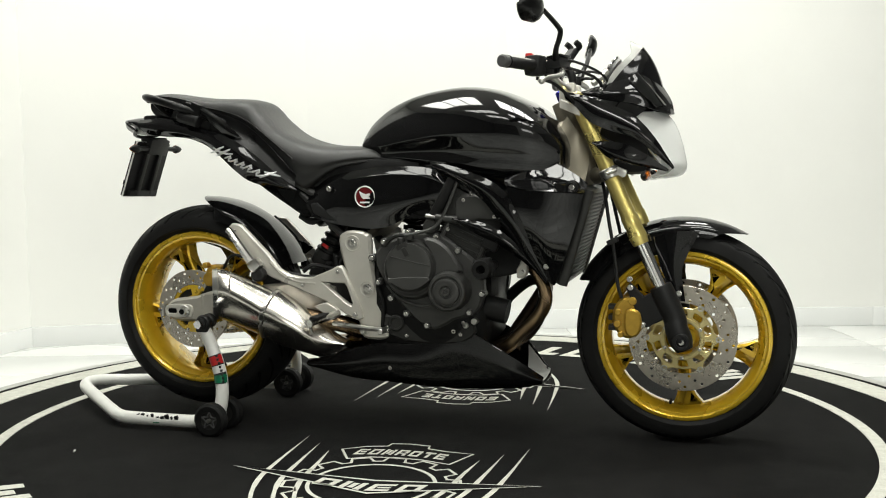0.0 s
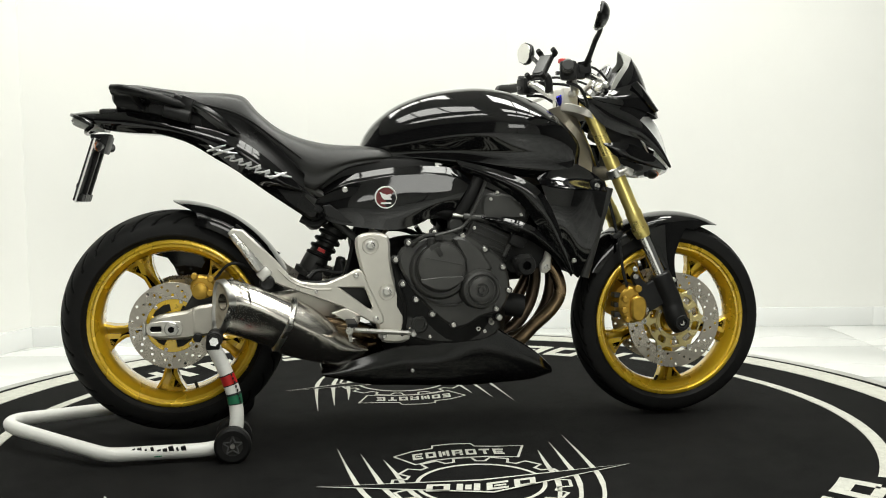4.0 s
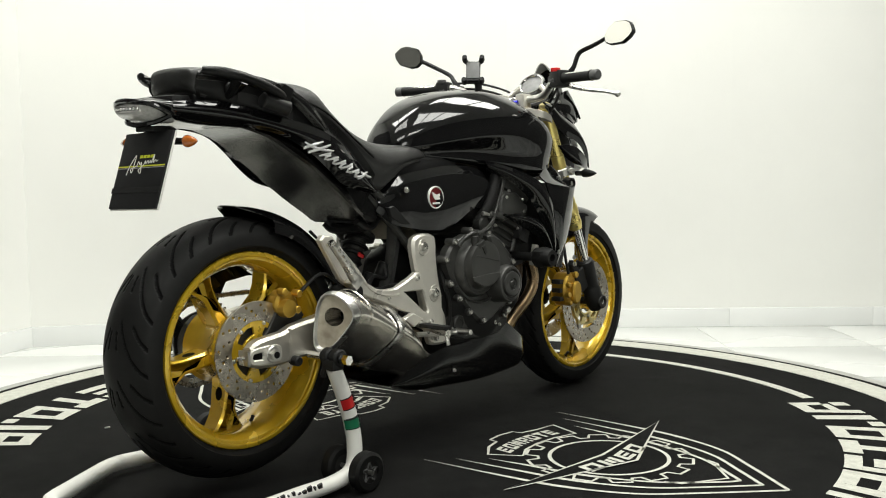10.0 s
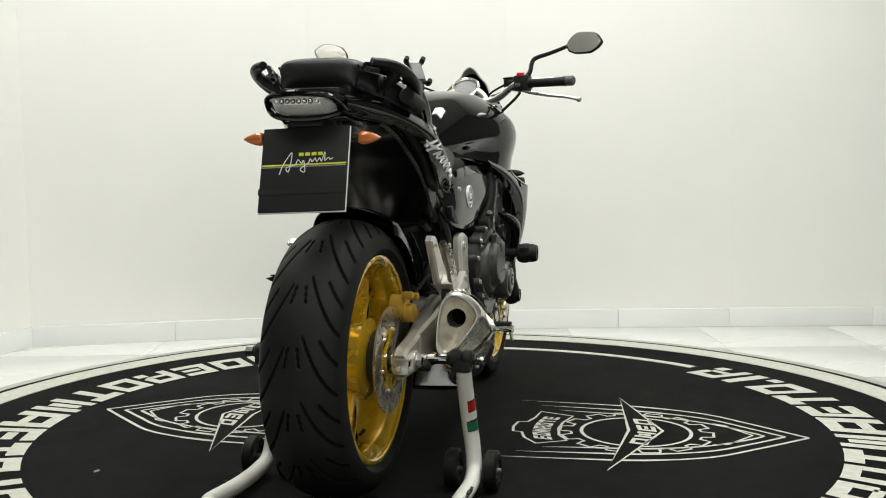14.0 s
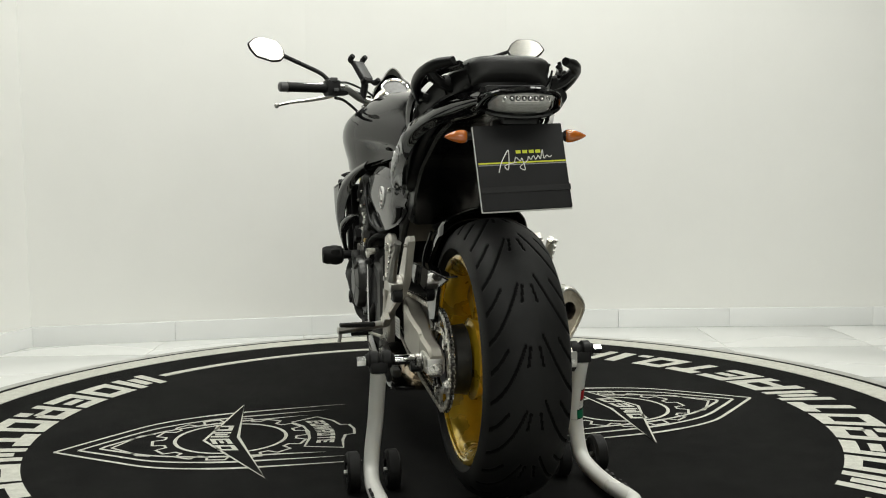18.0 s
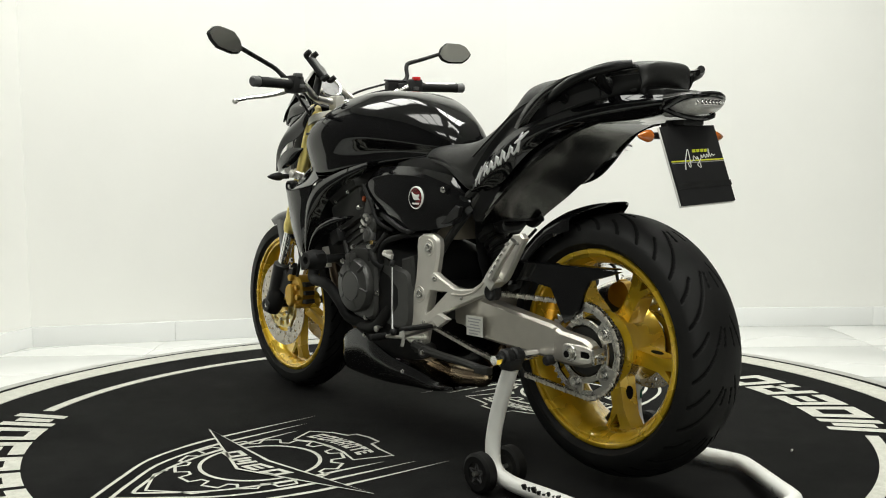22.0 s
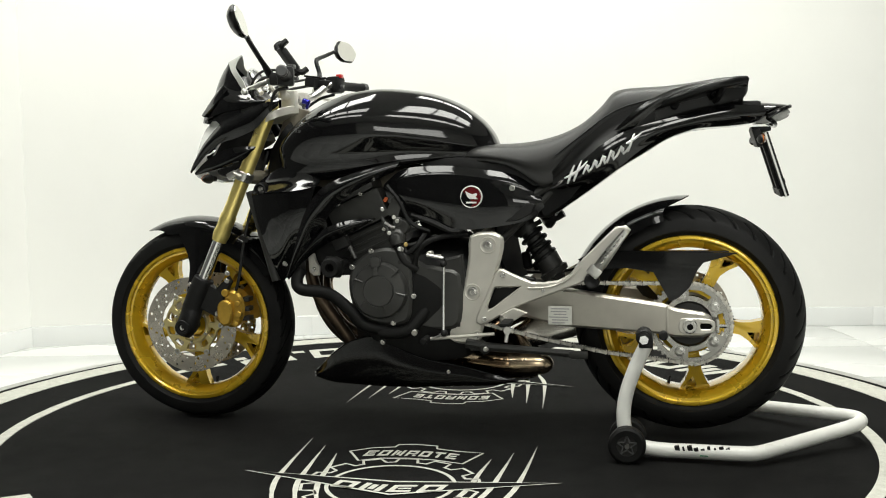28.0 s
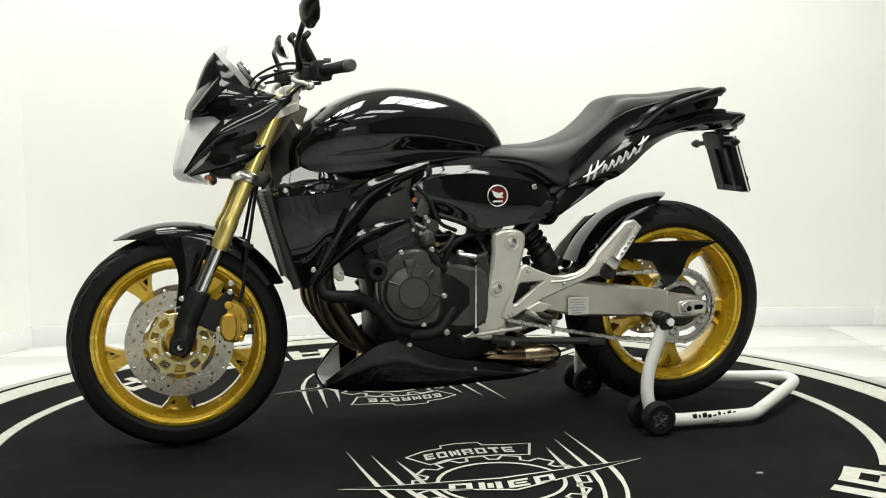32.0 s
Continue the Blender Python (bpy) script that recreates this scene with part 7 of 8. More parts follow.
    bm = B()
    box(bm, (0, -0.30, 0.375), (0.24, 0.09, 0.075), None, 0.015)
    part("swingarm_bridge", bm, ARM_ALU, BIKE, "silver swingarm cross piece")
    # shock absorber
    bm = B()
    ax0, ax1 = Vector((0.0, -0.372, 0.425)), Vector((0.0, -0.270, 0.590))
    prof = [(0.0, 0.020), (0.10, 0.022), (0.12, 0.040), (0.20, 0.043), (0.22, 0.034), (0.40, 0.036), (0.46, 0.031), (0.60, 0.030), (0.62, 0.026), (1.0, 0.026)]
    tube(bm, [ax0.lerp(ax1, u) for u, r in prof], [r for u, r in prof], 18, smooth=False)
    sh = part("shock_absorber", bm, ENGINE_DARK, BIKE, "black shock absorber with coil spring")
    bm = B()
    pts = []
    for k in range(73):
        a = 2 * math.pi * 4.2 * k / 72
        c = ax0.lerp(ax1, 0.36 + 0.5 * k / 72)
        pts.append(c + Vector((0.031 * math.cos(a), 0.027 * math.sin(a), 0.017 * -math.sin(a))))
    tube(bm, pts, 0.0062, 7, 1)
    part("spring", bm, SPRING, sh)
    bm = B()
    tube(bm, [ax0.lerp(ax1, 0.86), ax0.lerp(ax1, 0.93)], 0.044, 18, smooth=False)
    part("spring_collar", bm, ENGINE_DARK, sh)
    bm = B()
    box(bm, (0.041, -0.318, 0.520), (0.004, 0.022, 0.010), pose(0, 0, 0, -30, 0, 0).to_3x3(), 0.001)
    part("shock_label", bm, SWITCH_RED, sh, "small red and white label")
    bm = B()
    cyl(bm, (0.06, -0.275, 0.455), (0.075, -0.265, 0.50), 0.014, 10, 0.003)
    cyl(bm, (0.05, -0.305, 0.45), (0.055, -0.300, 0.475), 0.012, 10, 0.003)
    box(bm, (0.03, -0.34, 0.447), (0.05, 0.045, 0.022), None, 0.005)
    tube(bm, [(0.08, -0.27, 0.50), (0.085, -0.27, 0.46), (0.10, -0.33, 0.47), (0.11, -0.36, 0.45)], 0.006, 6)
    part("brake_reservoir", bm, PLASTIC, BIKE, "black rear brake cylinder and hose")
    bm = B()
    sheet(bm, [[(0.02, -0.18, 0.60), (0.02, -0.19, 0.50), (0.02, -0.22, 0.42)], [(0.10, -0.22, 0.60), (0.10, -0.24, 0.50), (0.10, -0.26, 0.43)]], 8, 3, 0.01)
    part("splash_guard", bm, PLASTIC, BIKE, "black plastic splash guard")
    # chain guard
    bm = B()
    plate(bm, [(-0.43, 0.500), (-0.47, 0.521), (-0.60, 0.524), (-0.845, 0.521), (-0.80, 0.507), (-0.755, 0.494), (-0.738, 0.470), (-0.722, 0.43), (-0.695, 0.402), (-0.672, 0.390), (-0.655, 0.42), (-0.628, 0.468), (-0.56, 0.478), (-0.47, 0.472)], -0.128, -0.134, 0.0015)
    box(bm, (-0.118, -0.64, 0.5225), (0.026, 0.36, 0.003), pose(0, 0, 0, -0.5, 0, 0).to_3x3())
    part("chain_guard", bm, GLOSS, BIKE, "black chain guard")
    # chain: links round both sprockets
    cy2, cz2, r2 = -0.03, 0.375, 0.042
    r1 = 0.108
    path = []
    for k in range(0, 41):
        a = math.radians(98 + 164 * k / 40)
        path.append((RY + r1 * math.cos(a), RZ + r1 * math.sin(a)))
    path += [(-0.50, 0.250), (-0.33, 0.283), (-0.18, 0.318), (-0.05, 0.335)]
    for k in range(0, 13):
        a = math.radians(-80 + 160 * k / 12)
        path.append((cy2 + r2 * math.cos(a), cz2 + r2 * math.sin(a)))
    path += [(-0.20, 0.424), (-0.45, 0.436)]
    path.append(path[0])
    pts = np.array(path)
    ln = np.linalg.norm(np.diff(pts, axis=0), axis=1).sum()
    count = int(ln / 0.0159) // 2 * 2
    run = even(path, count + 1)
    bm = B()
    fig = []
    for k in range(20):
        a = 2 * math.pi * k / 20
        rr = 0.0082
        cx0 = 0.0079 if math.cos(a) > 0 else -0.0079
        fig.append((cx0 + rr * math.cos(a), rr * math.sin(a) * (0.55 if abs(math.cos(a)) < 0.35 else 1.0)))
    plate(bm, fig, 0.0045, 0.0062, 0.0004)
    plate(bm, fig, -0.0045, -0.0062, 0.0004)
    for q in (-0.0079, 0.0079):
        cyl(bm, (-0.0075, q, 0), (0.0075, q, 0), 0.0026, 6)
    chain = part("chain", bm, CHAIN, BIKE, "steel drive chain", angle=30)
    me = chain.data
    bm = B()
    for x0, x1 in ((0.0022, 0.0038), (-0.0022, -0.0038)):
        plate(bm, fig, x0, x1, 0.0004)
    for q in (-0.0079, 0.0079):
        cyl(bm, (-0.0036, q, 0), (0.0036, q, 0), 0.0046, 8)
    bmesh.ops.recalc_face_normals(bm, faces=bm.faces)
    inner_me = bpy.data.meshes.new("inner_link")
    bm.to_mesh(inner_me)
    bm.free()
    inner_me.materials.append(CHAIN_DARK)
    first = True
    for k in range(count):
        (y0, z0), (y1, z1) = run[k], run[k + 1]
        m = pose(-0.120 + (0.0012 if k % 2 else -0.0012), (y0 + y1) / 2, (z0 + z1) / 2, math.degrees(math.atan2(z1 - z0, y1 - y0)), 0, 0)
        if first:
            first = False
            chain.matrix_local = m
            inv = m.inverted()
        else:
            piece("link", inner_me if k % 2 else me, chain, inv @ m)
    # rear caliper and its bracket
    bm = B()
    outl = rounded([(-0.668, 0.452), (-0.652, 0.466), (-0.624, 0.460), (-0.608, 0.440), (-0.610, 0.416), (-0.64, 0.402), (-0.662, 0.410), (-0.674, 0.432)], 3)
    plate(bm, outl, 0.088, 0.122, 0.006)
    cal = part("rear_caliper", bm, CALIPER, BIKE, "gold rear brake caliper")
    bm = B()
    lathe(bm, [(0.12, 0.022), (0.140, 0.021), (0.143, 0.015), (0.143, 0.0)], -0.648, 0.425, 24, close=False)
    part("caliper_piston_cap", bm, CALIPER, cal)
    for y, z in ((-0.662, 0.466), (-0.618, 0.458), (-0.622, 0.42)):
        bm = B()
        cyl(bm, (0.118, y, z), (0.142, y, z), 0.009, 10, 0.002)
        part("caliper_pin", bm, CALIPER, cal)
    bm = B()
    outl = [(-0.725, 0.345), (-0.69, 0.38), (-0.66, 0.43), (-0.60, 0.43), (-0.58, 0.40), (-0.60, 0.375), (-0.66, 0.355)]
    plate(bm, outl, 0.092, 0.112, 0.003)
    part("caliper_bracket", bm, ENGINE_DARK, cal)
    bm = B()
    tube(bm, [(0.125, -0.61, 0.455), (0.15, -0.56, 0.50), (0.13, -0.48, 0.47), (0.12, -0.36, 0.44), (0.10, -0.25, 0.44)], 0.0045, 6)
    part("brake_hose", bm, PLASTIC, cal)


build_frame()
build_engine()
build_rear()

# ---------------------------------------------------------------- front end and controls
FORK_D = Vector((0, 0.448, -1.0)).normalized()


def fork_pt(x, t):
    """A point on a fork leg, t metres down from its top cap."""
    q = Vector((x, 0.433, 0.930)) + FORK_D * t
    return (q.x, q.y, q.z)


def build_front():
    for s in (1, -1):
        x = s * 0.104
        bm = B()
        tube(bm, [fork_pt(x, t) for t in (0.0, 0.34, 0.345, 0.372, 0.376, 0.40, 0.404, 0.425)], [0.0208, 0.0208, 0.0232, 0.0232, 0.0220, 0.0245, 0.0245, 0.021], 28, smooth=False)
        leg = part("fork_tube", bm, FORKGOLD, BIKE, "gold anodised upper fork tube")
        bm = B()
        tube(bm, [fork_pt(x, 0.42), fork_pt(x, 0.58)], 0.0178, 20, smooth=False)
        part("fork_slider", bm, CHROME, leg, "bright chromed fork slider")
        bm = B()
        tube(bm, [fork_pt(x, -0.012), fork_pt(x, -0.004), fork_pt(x, 0.006)], [0.014, 0.0195, 0.0195], 12, smooth=False)
        part("fork_cap", bm, CARRIER, leg, "pale gold fork cap")
        # black lower casting with caliper lugs
        bm = B()
        tube(bm, [fork_pt(x, t) for t in (0.545, 0.55, 0.58, 0.64)] + [(s * 0.110, FY - 0.014, FZ + 0.032), (s * 0.112, FY - 0.002, FZ), (s * 0.112, FY + 0.008, FZ - 0.024)], [0.027, 0.030, 0.031, 0.030, 0.030, 0.031, 0.022], 16, 3)
        low = part("fork_bottom", bm, PLASTIC, leg, "black lower fork casting")
        bm = B()
        outl = [(0.66, 0.43), (0.615, 0.405), (0.578, 0.440), (0.568, 0.425), (0.590, 0.375), (0.606, 0.332), (0.622, 0.322), (0.668, 0.345)]
        plate(bm, outl, s * 0.098, s * 0.116, 0.003)
        part("caliper_lug", bm, PLASTIC, low)
        bm = B()
        lathe(bm, [(s * 0.138, 0.024), (s * 0.144, 0.021), (s * 0.144, 0.014), (s * 0.139, 0.012), (s * 0.139, 0.0)], FY, FZ, 24, close=False)
        part("axle_cap", bm, PLASTIC, low)
        bm = B()
        cyl(bm, (s * 0.136, FY, FZ), (s * 0.142, FY, FZ), 0.009, 12, 0.002)
        part("axle_bolt", bm, BOLT, low)
        # front caliper
        bm = B()
        outl = rounded([(0.556, 0.395), (0.585, 0.398), (0.607, 0.375), (0.612, 0.33), (0.598, 0.300), (0.570, 0.290), (0.545, 0.305), (0.532, 0.34), (0.538, 0.375)], 3)
        plate(bm, outl, s * 0.060, s * 0.112, 0.007)
        cal = part("front_caliper", bm, CALIPER, BIKE, "gold front brake caliper")
        bm = B()
        outl = rounded([(0.566, 0.360), (0.585, 0.372), (0.606, 0.360), (0.610, 0.325), (0.598, 0.300), (0.578, 0.298), (0.566, 0.315)], 3)
        plate(bm, outl, s * 0.108, s * 0.128, 0.005)
        part("caliper_cover", bm, CALIPER, cal)
        for y, z, r in ((0.586, 0.392, 0.011), (0.548, 0.362, 0.009), (0.546, 0.330, 0.010), (0.555, 0.302, 0.008)):
            bm = B()
            cyl(bm, (s * 0.104, y, z), (s * 0.124, y, z), r, 12, 0.002)
            part("caliper_pin", bm, CALIPER, cal)
        for k in range(3):
            bm = B()
            box(bm, (s * 0.085, 0.532, 0.372 - 0.028 * k), (0.036, 0.024, 0.014), None, 0.003)
            part("pad_fin", bm, ENGINE_DARK, cal)
        for y, z in ((0.580, 0.428), (0.612, 0.330), (0.578, 0.450)):
            bolt(low, s * 0.116, y, z, BOLT_M)
        bm = B()
        tube(bm, [(s * 0.11, 0.556, 0.398), (s * 0.108, 0.545, 0.44), (s * 0.10, 0.535, 0.52), (s * 0.09, 0.52, 0.60), (s * 0.06, 0.50, 0.70), (s * 0.05, 0.47, 0.80)], 0.0048, 8)
        part("brake_hose", bm, PLASTIC, cal)
        bm = B()
        box(bm, (s * 0.09, 0.53, 0.548), (0.03, 0.03, 0.014), pose(0, 0, 0, 25, 0, 0).to_3x3(), 0.003)
        part("hose_clip", bm, PLASTIC, cal)
    # yokes
    bm = B()
    outl = rounded([(-0.135, 0.40), (-0.135, 0.44), (-0.09, 0.452), (-0.04, 0.435), (0.04, 0.435), (0.09, 0.452), (0.135, 0.44), (0.135, 0.40), (0.09, 0.372), (0.03, 0.362), (-0.03, 0.362), (-0.09, 0.372)], 2)
    plate(bm, outl, 0.0, 0.024, 0.004, at=lambda h, x, y: (x * 0.90, y + 0.016, 0.893 + h - 0.42 * (y - 0.40)))
    ty = part("top_yoke", bm, SILVER, BIKE, "silver top yoke")
    bm = B()
    cyl(bm, (0, 0.395, 0.905), (0, 0.388, 0.940), 0.018, 6)
    part("stem_nut", bm, CHROME, ty)
    bm = B()
    cyl(bm, (0.03, 0.386, 0.925), (0.03, 0.376, 0.952), 0.0125, 14, 0.003)
    part("ignition_lock", bm, BLUE, ty, "blue anodised lock")
    bm = B()
    tube(bm, [(-0.104, 0.522, 0.728), (0.0, 0.475, 0.722), (0.104, 0.522, 0.728)], [0.019, 0.024, 0.019], 12, 4)
    by = part("bottom_yoke", bm, BRONZE, BIKE, "dull champagne bottom yoke")
    for s in (1, -1):
        bm = B()
        tube(bm, [fork_pt(s * 0.104, t) for t in (0.206, 0.209, 0.232, 0.235)], [0.0225, 0.0262, 0.0262, 0.0225], 20, smooth=False)
        e = Vector(fork_pt(s * 0.104, 0.221))
        box(bm, e + Vector((s * 0.012, 0.030, 0.004)), (0.022, 0.030, 0.020), pose(0, 0, 0, -24, 0, 0).to_3x3(), 0.004)
        part("yoke_clamp", bm, BOLT, by, "dull steel yoke clamp")
        bm = B()
        cyl(bm, (s * 0.133, 0.545, 0.738), (s * 0.133, 0.52, 0.728), 0.005, 10, 0.001)
        part("clamp_bolt", bm, BOLT, by)
    # handlebar
    bm = B()
    tube(bm, [(-0.375, 0.300, 1.000), (-0.25, 0.338, 1.002), (-0.19, 0.360, 0.998), (-0.13, 0.392, 0.965), (-0.07, 0.405, 0.955), (0.07, 0.405, 0.955), (0.13, 0.392, 0.965), (0.19, 0.360, 1.002), (0.25, 0.338, 1.010), (0.375, 0.300, 1.010)], 0.0115, 12)
    bar = part("handlebar", bm, ALU, BIKE, "aluminium handlebar")
    for s in (1, -1):
        bm = B()
        box(bm, (s * 0.045, 0.402, 0.945), (0.034, 0.044, 0.056), None, 0.008)
        part("bar_clamp", bm, SILVER, bar)
        zz = 1.006 if s > 0 else 0.997
        bm = B()
        d = Vector((s * 0.125, -0.038, 0.0)).normalized()
        p0 = Vector((s * (0.240 if s > 0 else 0.253), 0.341 if s > 0 else 0.337, zz))
        tube(bm, [p0, p0 + d * 0.006, p0 + d * 0.012, p0 + d * 0.118, p0 + d * 0.122, p0 + d * 0.126], [0.0170, 0.0170, 0.0148, 0.0148, 0.0162, 0.0162], 16, smooth=False)
        grip = part("grip", bm, RUBBER, bar, "black rubber grip")
        bm = B()
        tube(bm, [p0 + d * 0.122, p0 + d * 0.132, p0 + d * 0.148, p0 + d * 0.152], [0.0135, 0.0155, 0.0155, 0.012], 14, smooth=False)
        part("bar_end", bm, GREY_PLASTIC, grip, "grey bar end weight")
        # switch cluster
        bm = B()
        c = p0 - d * 0.022
        box(bm, c, (0.046, 0.046, 0.052), pose(0, 0, 0, 0, 0, -s * 17).to_3x3(), 0.010)
        sw = part("switch_housing", bm, PLASTIC, bar, "black switch housing")
        bm = B()
        box(bm, c + Vector((-s * 0.004, -0.016, 0.026)), (0.024, 0.018, 0.012), None, 0.003)
        part("switch_button", bm, SWITCH_RED if s > 0 else GREY_PLASTIC, sw, "red switch" if s > 0 else "")
        bm = B()
        box(bm, c + Vector((-s * 0.012, -0.026, -0.006)), (0.016, 0.010, 0.010), None, 0.002)
        part("switch_button", bm, GREY_PLASTIC, sw)
        # lever with its perch
        bm = B()
        e = c - d * 0.03
        box(bm, e + Vector((0, 0.022, -0.004)), (0.04, 0.05, 0.034), pose(0, 0, 0, 0, 0, -s * 17).to_3x3(), 0.008)
        lev = part("lever_perch", bm, PLASTIC, bar)
        bm = B()
        tube(bm, [e + Vector((0, 0.045, -0.008)), e + Vector((s * 0.035, 0.062, -0.020)), e + Vector((s * 0.09, 0.062, -0.032)), e + Vector((s * 0.15, 0.050, -0.040)), e + Vector((s * 0.195, 0.040, -0.050))], [0.008, 0.008, 0.0062, 0.0055, 0.0052], 8)
        bmesh.ops.create_uvsphere(bm, u_segments=10, v_segments=8, radius=0.009, matrix=Matrix.Translation(e + Vector((s * 0.198, 0.040, -0.051))))
        part("lever", bm, ALU, lev, "bright aluminium lever")
        # mirror: stem, shell and glass
        bm = B()
        q = c - d * 0.02
        st = [q + Vector((0, 0.045, 0.005)), Vector((s * 0.230, 0.402, 1.040)), Vector((s * 0.236, 0.412, 1.070)), Vector((s * 0.242, 0.416, 1.084)), Vector((s * 0.256, 0.416, 1.092)), Vector((s * 0.300, 0.410, 1.104)), Vector((s * (0.362 if s > 0 else 0.382), 0.396 + (0.0 if s > 0 else 0.008), 1.124 if s > 0 else 1.118))]
        if s < 0:
            st = [q + Vector((0, 0.045, 0.005)), Vector((-0.240, 0.402, 1.030)), Vector((-0.262, 0.408, 1.050)), Vector((-0.320, 0.406, 1.077)), Vector((-0.372, 0.402, 1.100)), Vector((-0.385, 0.400, 1.107)), Vector((-0.400, 0.396, 1.112))]
        tube(bm, st, [0.012, 0.0075, 0.007, 0.007, 0.007, 0.0065, 0.006], 10, 4)
        mir = part("mirror_stem", bm, SATIN, BIKE, "black mirror on a bent stem")
        cx, cz = (0.408, 1.128) if s > 0 else (-0.428, 1.121)
        fig = [(-0.059, -0.010), (-0.050, 0.014), (-0.028, 0.033), (0.020, 0.034), (0.042, 0.026), (0.061, 0.002), (0.050, -0.016), (0.026, -0.033), (-0.024, -0.036), (-0.048, -0.028)]
        fig = [tuple(q) for q in even([(s * u, v) for u, v in fig + fig[:1]], 41)[:-1]]
        rot = pose(cx, 0.369 if s > 0 else 0.388, cz, -14 if s > 0 else -12, 3 if s > 0 else 13, -16 if s > 0 else 7)

        def put(sc, dy):
            return [tuple(rot @ Vector((u * sc, dy, v * sc))) for u, v in fig]

        bm = B()
        loft(bm, [put(0.94, -0.001), put(1.0, 0.000), put(1.02, 0.006), put(0.90, 0.014), put(0.60, 0.024), put(0.22, 0.028)], 2)
        part("mirror_shell", bm, SATIN, mir, "black mirror housing")
        bm = B()
        loft(bm, [put(0.93, -0.0015), put(0.93, -0.0035)], 1)
        part("mirror_glass", bm, MIRROR, mir, "mirror glass", angle=20)
        # cables to the headlamp
        bm = B()
        tube(bm, [c + Vector((-s * 0.02, 0.03, 0.0)), Vector((s * 0.17, 0.43, 1.00)), Vector((s * 0.10, 0.49, 0.975)), Vector((s * 0.06, 0.50, 0.92)), Vector((s * 0.04, 0.46, 0.85))], 0.0042, 8)
        part("cable", bm, PLASTIC, bar)
        bm = B()
        tube(bm, [c + Vector((-s * 0.03, 0.02, 0.02)), Vector((s * 0.16, 0.44, 1.018)), Vector((s * 0.08, 0.505, 0.985)), Vector((s * 0.05, 0.52, 0.93))], 0.0036, 8)
        part("cable", bm, PLASTIC, bar)
        bm = B()
        tube(bm, [c + Vector((-s * 0.01, 0.0, -0.03)), Vector((s * 0.185, 0.392, 0.960)), Vector((s * 0.125, 0.432, 0.915)), Vector((s * 0.07, 0.450, 0.87))], 0.0045, 8)
        part("cable", bm, PLASTIC, bar)
    # front brake reservoir
    bm = B()
    box(bm, (0.185, 0.402, 1.012), (0.068, 0.036, 0.030), pose(0, 0, 0, 8, 0, -14).to_3x3(), 0.007)
    rs = part("brake_fluid_reservoir", bm, PLASTIC, BIKE, "black brake fluid reservoir on the bar")
    bm = B()
    box(bm, (0.185, 0.402, 1.029), (0.070, 0.038, 0.006), pose(0, 0, 0, 8, 0, -14).to_3x3(), 0.002)
    part("reservoir_lid", bm, SATIN, rs)
    # phone holder
    m = pose(-0.132, 0.372, 1.050, -37, 0, 37)
    mr = m.to_3x3()
    bm = B()
    box(bm, m.translation, (0.046, 0.014, 0.082), mr, 0.005)
    ph = part("phone_holder", bm, PLASTIC, BIKE, "black phone holder with four claws")
    bm = B()
    box(bm, m @ Vector((0, -0.009, 0.0)), (0.040, 0.004, 0.068), mr, 0.002)
    part("holder_pad", bm, GREY_PLASTIC, ph, "grey holder pad")
    for u in (-1, 1):
        for v in (-1, 1):
            bm = B()
            a = m @ Vector((u * 0.018, 0, v * 0.036))
            b = m @ Vector((u * 0.027, -0.004, v * 0.046))
            c2 = m @ Vector((u * 0.028, -0.022, v * 0.047))
            tube(bm, [a, b, c2], [0.006, 0.009, 0.008], 8, 3)
            part("holder_claw", bm, RUBBER, ph)
    bm = B()
    tube(bm, [m @ Vector((0, 0.006, -0.02)), (-0.122, 0.385, 1.01), (-0.13, 0.39, 0.972)], 0.012, 10)
    part("holder_arm", bm, PLASTIC, ph)
    # instrument cluster
    bm = B()
    loft(bm, [[(x * w * 0.9, 0.522 + dy + 0.62 * z * h, 0.972 + z * h * 0.82) for x, z in ((-0.07, -0.02), (-0.045, -0.035), (0.0, -0.04), (0.045, -0.035), (0.07, -0.02), (0.06, 0.02), (0.03, 0.05), (0.0, 0.058), (-0.03, 0.05), (-0.06, 0.02))] for dy, w, h in ((-0.014, 0.9, 0.9), (-0.010, 1.0, 1.0), (0.004, 1.0, 1.0), (0.02, 0.7, 0.7))], 2, smooth_ring=3)
    ins = part("instrument_cluster", bm, GREY_PLASTIC, BIKE, "instrument cluster with a bright dial ring")
    dial = pose(-0.002, 0.512, 1.010, 58, 0, 0)
    bm = B()
    tube(bm, [dial @ Vector((0.043 * math.cos(a), 0.036 * math.sin(a), 0)) for a in [2 * math.pi * k / 40 for k in range(41)]], 0.0052, 8, smooth=False)
    part("dial_ring", bm, CHROME, ins, "bright dial ring")
    bm = B()
    loft(bm, [[tuple(dial @ Vector((r * 0.043 * math.cos(a), r * 0.036 * math.sin(a), z))) for a in [2 * math.pi * k / 32 for k in range(32)]] for r, z in ((1.0, -0.012), (1.0, -0.002), (0.5, 0.0), (0.05, 0.001))], 1)
    part("dial_face", bm, DIAL, ins, "pale grey dial face")
    for s in (1, -1):
        bm = B()
        tube(bm, [(s * 0.04, 0.505, 1.0), (s * 0.062, 0.495, 0.985), (s * 0.078, 0.475, 0.965)], [0.010, 0.008, 0.008], 8)
        part("cluster_bracket", bm, SILVER, ins)
    bm = B()
